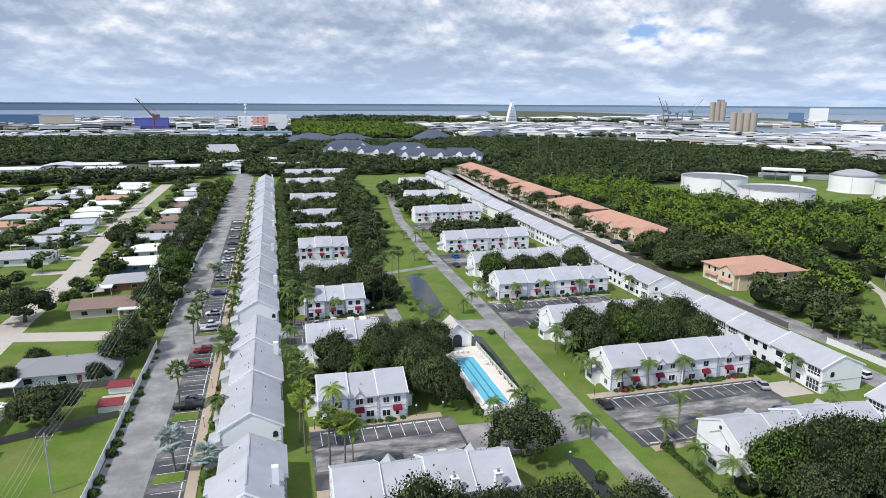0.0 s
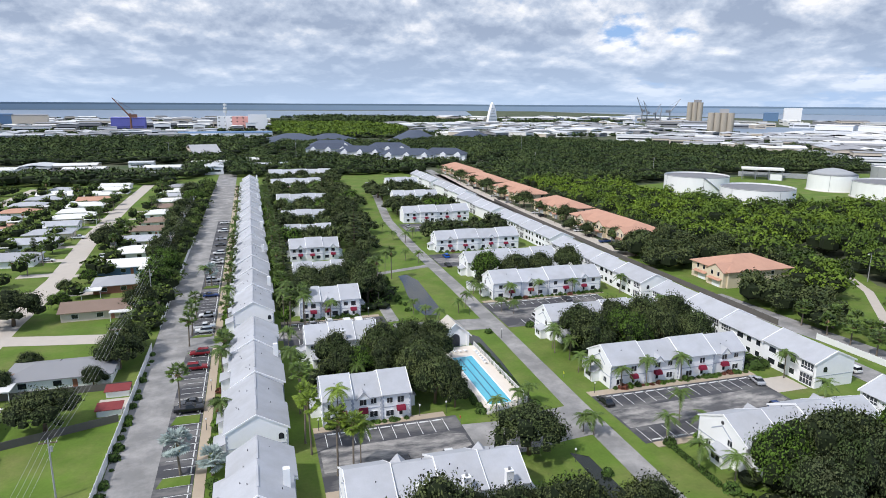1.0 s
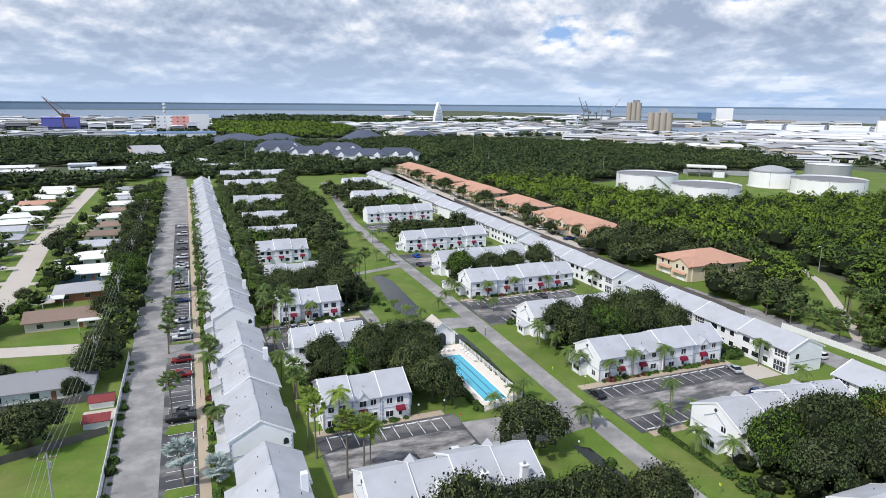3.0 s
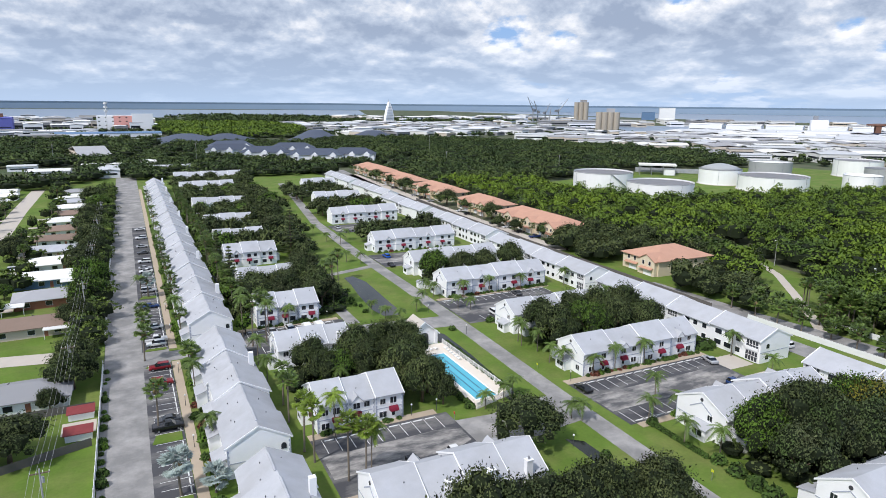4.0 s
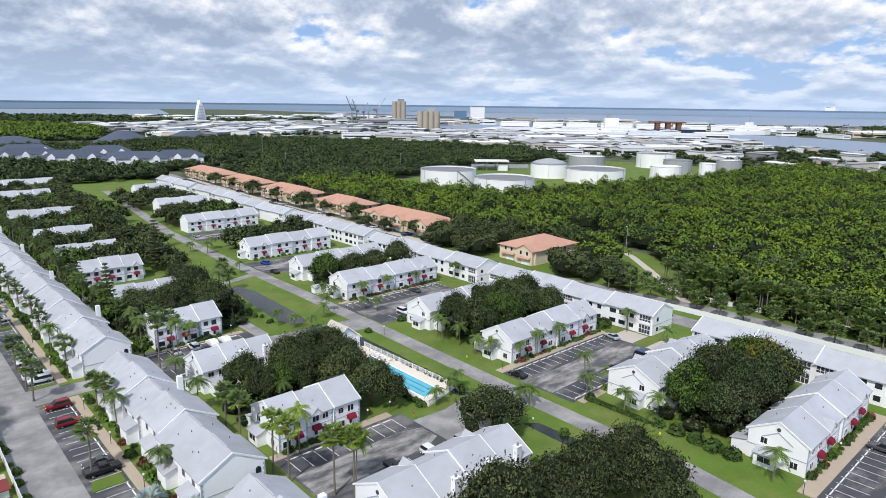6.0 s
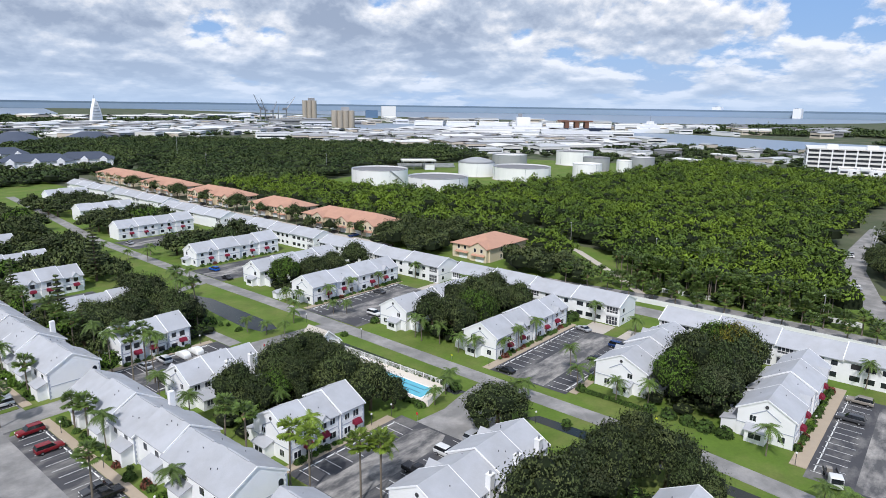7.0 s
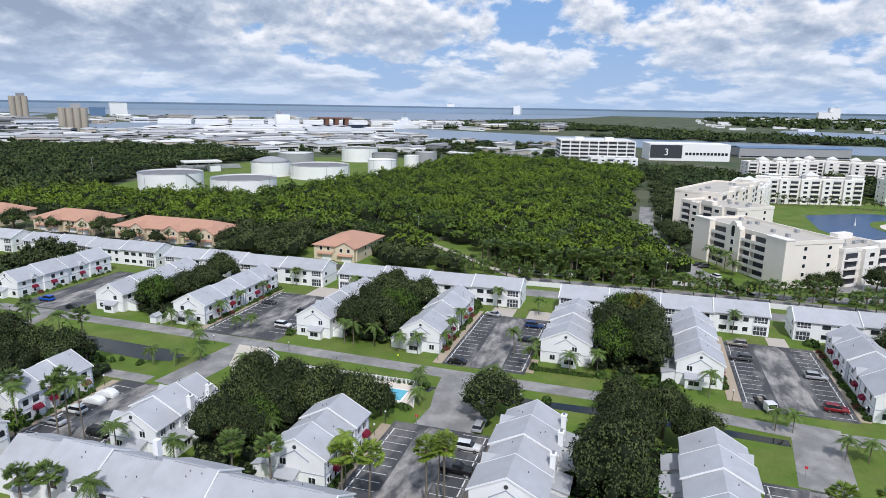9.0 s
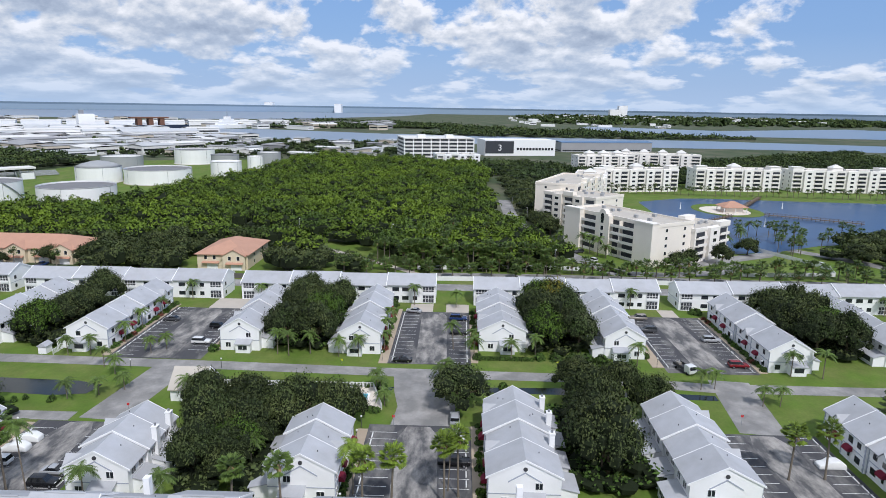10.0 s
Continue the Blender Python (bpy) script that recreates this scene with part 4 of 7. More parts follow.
def oak(x, y, r, h, leaf="oak_leaf", variant=0, label="dark green spreading oak tree", leaves=None, size=0.34, group="shade trees", trunks=1):
    """A broad tree: h is the top, r the crown's radius. Variants share their meshes."""
    key = (leaf, variant)
    if key not in OAK:
        far = variant >= 10
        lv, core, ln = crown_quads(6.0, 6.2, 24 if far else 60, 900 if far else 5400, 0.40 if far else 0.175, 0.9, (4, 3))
        crown = quads_mesh("crown", lv, M(leaf), [(core, M("leaf_shade"))], ln)
        g = Geo()
        rr = random.Random(variant)
        g.tube([(0, 0, -3.9), (0.1, 0.1, -1.5), (0.2, 0, 0.6)], [0.42, 0.33, 0.26], 8)
        for k in range(6):
            a = k * 1.05 + rr.uniform(-0.3, 0.3)
            q = rr.uniform(2.6, 4.2)
            g.tube([(0.1, 0.05, -1.4 + k * 0.15), (q * 0.4 * math.cos(a), q * 0.4 * math.sin(a), 0.3), (q * math.cos(a), q * math.sin(a), 2.2)], [0.2, 0.14, 0.05], 6)
        OAK[key] = (crown, g.mesh("trunk", M("bark"), True))
    crown, trunk = OAK[key]
    s, sz = r / 6.0, h / 10.0
    b = thing("tree", label, "tree", group, at=pose(x, y, 0, 0, 0, random.Random(int(x * 7 + y * 13)).uniform(0, 360)))
    c = part("crown", crown, None, b)
    c.matrix_basis = Matrix.Translation((0, 0, 1.9 * sz)) @ Matrix.Diagonal((s, s, sz * 1.26, 1))
    t = part("trunk", trunk, None, b)
    t.matrix_basis = Matrix.Translation((0, 0, 3.9 * sz)) @ Matrix.Diagonal((s, s, sz, 1))
    return b


PALM = {}


def palm_crown(kind, seed):
    """Fronds of a palm round the origin."""
    rr = np.random.default_rng(seed)
    qs, dry = [], []
    n = {"fan": 38, "feather": 20, "royal": 16}[kind]
    for k in range(n):
        a = k * 2.399 + rr.uniform(-0.2, 0.2)
        el = rr.uniform(-0.75, 1.15) if kind == "fan" else rr.uniform(-0.25, 1.05)
        d = np.array((math.cos(a), math.sin(a), 0))
        side = np.array((-math.sin(a), math.cos(a), 0))
        if kind == "fan":
            L = rr.uniform(0.95, 1.35)
            tip = d * math.cos(el) * L + np.array((0, 0, math.sin(el) * L))
            ax = tip / np.linalg.norm(tip)
            for j in range(9):
                t = (j - 4) / 4 * 1.25
                dirv = ax * math.cos(t) + side * math.sin(t) - np.array((0, 0, 0.25 * abs(t)))
                e = tip + dirv * 0.85
                w = np.cross(dirv, (0, 0, 1.0)) * 0.19 + side * 0.05
                qs.append([tip * 0.95 - w * 0.6, tip + dirv * 0.45 - w, e, tip + dirv * 0.45 + w])
            st = side * 0.03
            qs.append([st * 1, tip * 1.0 + st, tip * 1.0 - st, -st])
            continue
        L = rr.uniform(2.3, 2.9) if kind == "feather" else rr.uniform(2.8, 3.4)
        steps = 10
        pts = []
        for j in range(steps + 1):
            t = j / steps
            pts.append(d * L * t * math.cos(el * (1 - 0.55 * t)) + np.array((0, 0, L * (math.sin(el) * t - 0.72 * t * t))))
        for j in range(1, steps + 1):
            p, q = pts[j - 1], pts[j]
            qs.append([p - side * 0.035, q - side * 0.03, q + side * 0.03, p + side * 0.035])
            wl_ = 0.60 * math.sin(math.pi * (0.14 + 0.8 * j / steps)) + 0.08
            for s in (-1, 1):
                for h2 in (0.0, 0.5):
                    b0 = p + (q - p) * h2
                    b1 = b0 + (q - p) * 0.52
                    tip = b0 + side * s * wl_ + (q - p) * 0.9 - np.array((0, 0, 0.42 * wl_))
                    qs.append([b0, b1, tip + (q - p) * 0.10, tip])
    for k in range(10 if kind == "fan" else 5):
        a = rr.uniform(0, 6.28)
        d = np.array((math.cos(a), math.sin(a), 0))
        side = np.array((-d[1], d[0], 0)) * 0.18
        z = rr.uniform(0.7, 1.5)
        dry.append([d * 0.1 - side * 0.3, d * 0.5 - side - (0, 0, z * 0.6), d * 0.45 - np.array((0, 0, z)), d * 0.5 + side - (0, 0, z * 0.6)])
    return np.array(qs), np.array(dry)


def palm(x, y, h, kind="feather", s=1.0, variant=0, leaf="palm_leaf", label="slender palm with arching green fronds", group="palms"):
    key = (kind, variant, leaf)
    if key not in PALM:
        q, d = palm_crown(kind, variant + 11)
        PALM[key] = quads_mesh("crown", q, M(leaf), [(d, M("palm_dry"))])
    tk = ("trunk", kind)
    if tk not in PALM:
        r0 = {"fan": 0.14, "feather": 0.11, "royal": 0.14}[kind]
        PALM[tk] = Geo().tube([(0, 0, 0), (0.01, 0, 0.1), (0.03, 0.01, 0.5), (0.0, 0.0, 0.97), (0, 0, 1.0)], [r0 * 1.5, r0 * 1.05, r0, r0 * 0.9, r0 * 1.2], 8).mesh("trunk", M("palm_bark"), True)
    rr = random.Random(int(x * 11 + y * 17))
    b = thing("palm", label, "palm tree", group, at=pose(x, y, 0, rr.uniform(-2.5, 2.5), rr.uniform(-2.5, 2.5), rr.uniform(0, 360)))
    t = part("trunk", PALM[tk], None, b)
    t.matrix_basis = Matrix.Diagonal((s, s, h, 1))
    c = part("crown", PALM[key], None, b)
    c.matrix_basis = Matrix.Translation((0, 0, h)) @ Matrix.Diagonal((s, s, s, 1))
    return b


def palm_stand(name, spots, label):
    """Many palms as one object; spots: x, y, height, size and turn of each."""
    crowns = [palm_crown("fan", 31 + k) for k in range(3)]
    green, dry, bark = [], [], []
    for k, (x, y, h, s, turn) in enumerate(spots):
        c, sn = math.cos(turn), math.sin(turn)
        rot = np.array(((c, sn, 0), (-sn, c, 0), (0, 0, 1)))
        q, d = crowns[k % 3]
        green.append(q @ rot * s + (x, y, h))
        dry.append(d @ rot * s + (x, y, h))
        for j in range(6):
            a0, a1 = j * math.pi / 3, (j + 1) * math.pi / 3
            lo, hi = 0.19, 0.13
            bark.append([[x + lo * math.cos(a0), y + lo * math.sin(a0), 0], [x + lo * math.cos(a1), y + lo * math.sin(a1), 0], [x + hi * math.cos(a1), y + hi * math.sin(a1), h], [x + hi * math.cos(a0), y + hi * math.sin(a0), h]])
    me = quads_mesh(name, np.concatenate(green), M("palm_leaf"), [(np.concatenate(dry), M("palm_dry")), (np.array(bark), M("palm_bark"))])
    return tagged(new(name, me), label, "palms", "", "stuff")


SHRUB = {}


def shrub(x, y, r, h, leaf="hedge_leaf", label="clipped green garden shrub", variant=0, sy=1.0):
    key = (leaf, variant)
    if key not in SHRUB:
        n = 170
        d = rng.normal(0, 1, (n, 3))
        d[:, 2] = np.abs(d[:, 2]) * 0.9
        d /= np.linalg.norm(d, axis=1)[:, None]
        c = d * rng.uniform(0.82, 1.1, n)[:, None]
        SHRUB[key] = quads_mesh("shrub", leaf_quads(c, d + (0, 0, 0.2), 0.24, 0.6), M(leaf), [(blob_quads(0, 0, 0.1, 0.88, 0.85, 6, 3), M("leaf_shade"))])
    ob = tagged(new("shrub", SHRUB[key]), label, "shrub", "garden shrubs")
    ob.matrix_basis = Matrix.Translation((x, y, 0)) @ Matrix.Rotation(random.Random(int(x * 31 + y * 7)).uniform(0, 6.28) if sy == 1 else 0, 4, "Z") @ Matrix.Diagonal((r, r * sy, h, 1))
    return ob


def grove(x0, x1, y0, y1, r, h, seed, leaf="oak_leaf", gap=1.06):
    """Oaks that fill a yard with closed crowns."""
    rr = random.Random(seed)
    nx, ny = max(1, round((x1 - x0) / (r * 1.5 * gap))), max(1, round((y1 - y0) / (r * 1.5 * gap)))
    for i in range(nx):
        for j in range(ny):
            x = x0 + (i + 0.5) * (x1 - x0) / nx + rr.uniform(-1, 1) * r * 0.22
            y = y0 + (j + 0.5) * (y1 - y0) / ny + rr.uniform(-1, 1) * r * 0.22
            oak(x, y, r * rr.uniform(0.9, 1.2), h * rr.uniform(0.85, 1.12), leaf if rr.random() > 0.30 else rr.choice(("bright_leaf", "olive_leaf", "olive_leaf")), rr.randrange(4) + (10 if y0 > 205 else 0))


grove(22, 34, 104, 127, 5.6, 10.2, 1)
grove(5, 24, 110, 123, 5.0, 10, 2)
grove(67, 103, 108.5, 123.5, 5.6, 11, 3)
grove(68, 101, 43, 57, 5.6, 11.5, 4)
grove(10, 38, 44, 57, 6.0, 12, 5)
grove(19, 31, 165, 203, 6.0, 12, 6)
grove(4, 22, 173, 188, 5.5, 11, 7)
grove(66, 105, 177, 190, 5.8, 10.5, 8)
grove(68, 104, -26, -11, 5.8, 11, 9)
grove(66, 104, 247, 262, 6, 10, 10, gap=1.05)
grove(66, 104, 314, 340, 6, 9.5, 11, gap=1.05)
grove(66, 104, 376, 420, 6.5, 9, 12, gap=1.15)
grove(4, 40, 245, 259, 6, 9.5, 13, gap=1.0)
grove(4, 48, 276, 296, 6, 9.5, 14, gap=1.05)
grove(4, 48, 318, 352, 6, 9, 15, gap=1.1)
grove(4, 52, 378, 432, 6.5, 9, 16, gap=1.2)
grove(4, 58, 458, 496, 6.5, 8.5, 17, gap=1.2)
for x, y, r, h in ((27.5, 99.5, 5.0, 10), (30.3, 103, 4.4, 8.6), (31, 96.5, 3.2, 6.8), (27, 106, 5.2, 11), (33.2, 118, 4.2, 8.2), (34.6, 127, 4.2, 8.5), (40, 43, 5.5, 10.5), (36, 37, 4.5, 9)):
    oak(x, y, r, h, "oak_leaf", int(y) % 4)
grove(28, 48, 226, 330, 5.5, 8.5, 18, gap=1.9)
grove(28, 56, 340, 440, 6, 9, 19, gap=1.6)
for k in range(26):
    oak(0.8 + (k % 3) * 0.8, 156 + k * 9.5, 2.6 + (k % 4) * 0.4, 5.5 + (k % 5) * 0.7, "oak_leaf" if k % 3 else "bright_leaf", 10 + k % 3, "small garden tree behind the terrace")
oak(38.2, 75.5, 6.8, 9.0, "oak_leaf", 2)
oak(45.5, 50.0, 5.6, 8.5, "oak_leaf", 1)
oak(14.5, 50.5, 5.5, 10.5, "oak_leaf", 3)
oak(30.0, 50.0, 5.5, 10.5, "oak_leaf", 0)
oak(96, 49, 5.4, 12.0, "yellow_leaf", 1, "yellow-green tree among dark oaks")
oak(14, 114, 4.6, 8.5, "bright_leaf", 1, "bright green leafy tree")
for x, y, r, h in ((-46.5, 107.5, 6.6, 8.5), (-38.0, 145, 5.2, 9), (-38.5, 136.5, 5.4, 8.5), (-42, 126.5, 2.6, 5), (-58, 140, 3, 4.5), (-66, 205, 3, 5), (-62, 218, 3, 5), (-90, 190, 6, 8), (-98, 215, 5, 7), (-64, 190, 3.5, 5), (-72, 176, 8, 10), (-60, 128, 3, 5), (-38, 200, 6, 10), (-40, 180, 5, 8), (-38, 218, 6, 11), (-41, 240, 6, 10), (-39, 262, 6, 10), (-40, 290, 7, 10), (-42, 320, 7, 10), (-42, 350, 7, 10), (-40, 385, 7, 10), (-44, 420, 8, 10), (-66, 272, 6.5, 10)):
    oak(x, y, r, h, "oak_leaf" if (x + y) % 3 else "bright_leaf", int(y) % 4)


PINE = {}


def pine(x, y, h, r):
    """A narrow whorled evergreen."""
    if "m" not in PINE:
        cs, ns = [], []
        for k in range(15):
            z = 0.12 + 0.86 * k / 14
            rad = 1.02 - 0.92 * k / 14
            for j in range(7):
                a = j * 0.898 + k * 0.5
                for q in np.linspace(0.25, 1.0, 9):
                    cs.append((rad * q * math.cos(a), rad * q * math.sin(a), z + 0.015 * q))
                    ns.append((0.2 * math.cos(a), 0.2 * math.sin(a), 1.0))
        c = np.array(cs)
        q = leaf_quads(c, np.array(ns), 1.0, 0.4)
        mid_ = c[:, None, :]
        q = mid_ + (q - mid_) * np.array((0.17, 0.17, 0.016))
        PINE["m"] = quads_mesh("crown", q, M("oak_leaf"))
        PINE["t"] = Geo().tube([(0, 0, 0), (0, 0, 0.5), (0, 0, 1.0)], [0.10, 0.07, 0.01], 7).mesh("trunk", M("bark"))
    b = thing("evergreen_tree", "tall dark narrow evergreen with tiered branches", "tree", "evergreen trees", at=pose(x, y, 0, 0, 0, x * 40))
    for nm, me in (("crown", PINE["m"]), ("trunk", PINE["t"])):
        o = part(nm, me, None, b)
        o.matrix_basis = Matrix.Diagonal((r, r, h, 1))


for x, y, h, r in ((1.6, 186, 18, 3.6), (3.4, 177, 12, 2.6), (2.0, 222, 16, 3.2), (32.5, 240, 20, 4.6), (2.2, 262, 16, 3.0), (36, 398, 17, 4), (-90, 262, 9, 3), (37, -12, 12, 3.4)):
    pine(x, y, h, r)

# ---- orange-roofed houses ----
def hip_roof(g, x0, x1, y0, y1, e, t, o=0.6, gable=False):
    """A hipped roof over a rectangle, with a closed soffit."""
    x0, x1, y0, y1 = x0 - o, x1 + o, y0 - o, y1 + o
    w, d = x1 - x0, y1 - y0
    if w >= d:
        k = 0.0 if gable else d / 2
        a, b = (x0 + k, (y0 + y1) / 2, t), (x1 - k, (y0 + y1) / 2, t)
    else:
        k = 0.0 if gable else w / 2
        a, b = ((x0 + x1) / 2, y0 + k, t), ((x0 + x1) / 2, y1 - k, t)
    c = [(x0, y0, e), (x1, y0, e), (x1, y1, e), (x0, y1, e)]
    lo = [(p[0], p[1], e - 0.2) for p in c]
    if w >= d:
        g.poly(c[0], c[1], b, a).poly(c[2], c[3], a, b).poly(c[1], c[2], b).poly(c[3], c[0], a)
    else:
        g.poly(c[1], c[2], b, a).poly(c[3], c[0], a, b).poly(c[0], c[1], a).poly(c[2], c[3], b)
    for i in range(4):
        g.poly(lo[i], lo[(i + 1) % 4], c[(i + 1) % 4], c[i])
    g.poly(*reversed(lo))
    return g


def villa_row(x, y0, y1, depth=19, e=5.8, t=9.5, rot=0.0, n=6):
    """Tan two-storey houses with garages; front towards -x."""
    L = y1 - y0
    b = thing("orange_roof_house", "long tan stucco house row with terracotta hipped roof", "house row", "orange-roofed houses", at=Matrix.Translation((x, y0, 0)) @ Matrix.Rotation(radians(rot), 4, "Z"))
    part("wall", Geo().box(0, depth, 0, L, 0, e), M("tan"), b)
    part("roof", hip_roof(Geo(), 0, depth, 0, L, e, t, 0.8), M("terracotta"), b, "faded terracotta roof")
    w = L / n
    for k in range(n):
        a = k * w
        if k % 2 == 0:
            part("gable", Geo().prism([(a + 0.6, 0), (a + w - 0.6, 0), (a + w - 0.6, e - 0.2), (a + w / 2, e + 1.9), (a + 0.6, e - 0.2)], "x", -1.6, 4), M("tan"), b)
            g = Geo()
            for s in (-1, 1):
                c = a + w / 2
                g.prism([(c + s * (w / 2 - 0.1), e - 0.55), (c, e + 1.95), (c, e + 2.15), (c + s * (w / 2 - 0.1), e - 0.35)], "x", -2.0, 5.5)
            part("gable_roof", g, M("terracotta"), b)
        xf = -1.6 if k % 2 == 0 else 0.0
        part("garage_door", Geo().box(xf - 0.08, xf, a + w * 0.2, a + w * 0.62, 0, 2.2), M("trim"), b, "white garage door")
        part("canopy", Geo().prism([(xf, 2.9), (xf - 1.2, 2.4), (xf - 1.2, 2.55), (xf, 3.05)], "y", a + w * 0.12, a + w * 0.8), M("terracotta"), b)
        for q in (0.32, 0.66):
            window(b, a + w * q, 3.8, xf, 1.0, 1.4, axis="y", out=-1, panes=2)
    for q in (0.3, 0.7):
        for z in (1.0, 3.8):
            window(b, depth * q, z, 0, 1.1, 1.3, axis="x", out=-1)
    return b


villa_row(150, 222, 276, n=6)
villa_row(152, 290, 326, n=4)
villa_row(153, 346, 396, n=6)
villa_row(154, 412, 460, n=6)
villa_row(158, 478, 540, n=6)
villa_row(146.5, 155, 174, depth=26, n=2, t=9.4)


# ---- storage tanks ----
def tank(x, y, r, h, top="dark", col="tank_white", stair=0.0):
    b = thing("storage_tank", "white steel storage tank with streaked wall" if col == "tank_white" else "grey steel storage tank", "storage tank", "storage tanks", at=pose(x, y, 0))
    n = 48
    part("shell", Geo().tube([(0, 0, 0.25), (0, 0, h)], [r, r], n, caps=False), M(col), b, smooth=True)
    part("base", Geo().tube([(0, 0, 0), (0, 0, 0.3)], [r + 0.9, r + 0.9], n), M("gravel"), b)
    if top == "dome":
        part("roof", Geo().tube([(0, 0, h - 0.1), (0, 0, h + r * 0.12), (0, 0, h + r * 0.22), (0, 0, h + r * 0.27)], [r * 1.01, r * 0.72, r * 0.35, 0.05], n), M("tank_grey"), b, "pale domed roof", True)
    else:
        part("roof", Geo().tube([(0, 0, h - 0.9), (0, 0, h - 0.4)], [r * 0.99, 0.1], n), M("tank_roof" if top == "dark" else "white_roof"), b, "dark floating roof" if top == "dark" else "pale roof")
    part("rim", Geo().tube([(0, 0, h - 0.35), (0, 0, h - 0.1)], [r + 0.12, r + 0.12], n, caps=False), M("steel"), b)
    for k in range(5):
        a = k * 1.31 + x
        part("pipe", Geo().tube([((r + 0.15) * math.cos(a), (r + 0.15) * math.sin(a), 0.2), ((r + 0.15) * math.cos(a), (r + 0.15) * math.sin(a), h + 0.4)], [0.1, 0.1], 5), M("steel"), b)
    if stair:
        pts = [((r + 0.5) * math.cos(stair + q * 0.09), (r + 0.5) * math.sin(stair + q * 0.09), h * (1 - q / 9)) for q in range(10)]
        part("stair", Geo().tube(pts, [0.35] * 10, 4), M("steel"), b, "steel stair winding up the wall")


tank(292, 363, 21.4, 13.0, stair=-2.0)
tank(291, 304, 21.3, 12.0)
tank(402, 353, 16.2, 12.0, "dome")
tank(407, 309, 24.3, 11.0)
tank(512, 392, 18.2, 11, "pale", "tank_grey")
tank(567, 346, 19.4, 14.5)
tank(459, 275, 12.6, 12.5, "pale")
tank(526, 300, 12.8, 12.8, "dark", "tank_grey")
tank(528, 272, 7.3, 11.5, "pale")
tank(564, 269, 11.4, 12.9, "pale", "tank_grey")


def canopy(x, y):
    b = thing("pump_canopy", "open white steel canopy among pipework", "canopy", at=pose(x, y, 0, 0, 0, -40))
    part("roof", Geo().box(-16, 16, -8, 8, 8.2, 9.4), M("white_roof"), b)
    for i in (-15, -5, 5, 15):
        for j in (-7, 7):
            part("column", Geo().box(i - 0.3, i + 0.3, j - 0.3, j + 0.3, 0, 8.2), M("steel"), b)
    part("hut", Geo().box(6, 15, -6, 6, 0, 5), M("white_paint"), b)
    for k in range(8):
        part("pipe", Geo().tube([(-18, 10 + k * 1.2, 1.0 + k * 0.4), (38, 10 + k * 1.2, 1.0 + k * 0.4)], [0.25, 0.25], 6), M("tank_grey"), b)


canopy(404, 424)
band("track_tank", [(240, 300), (330, 270), (430, 270), (560, 235), (640, 240)], 5, 0.06, "gravel", "pale gravel track around the tank field", "track")


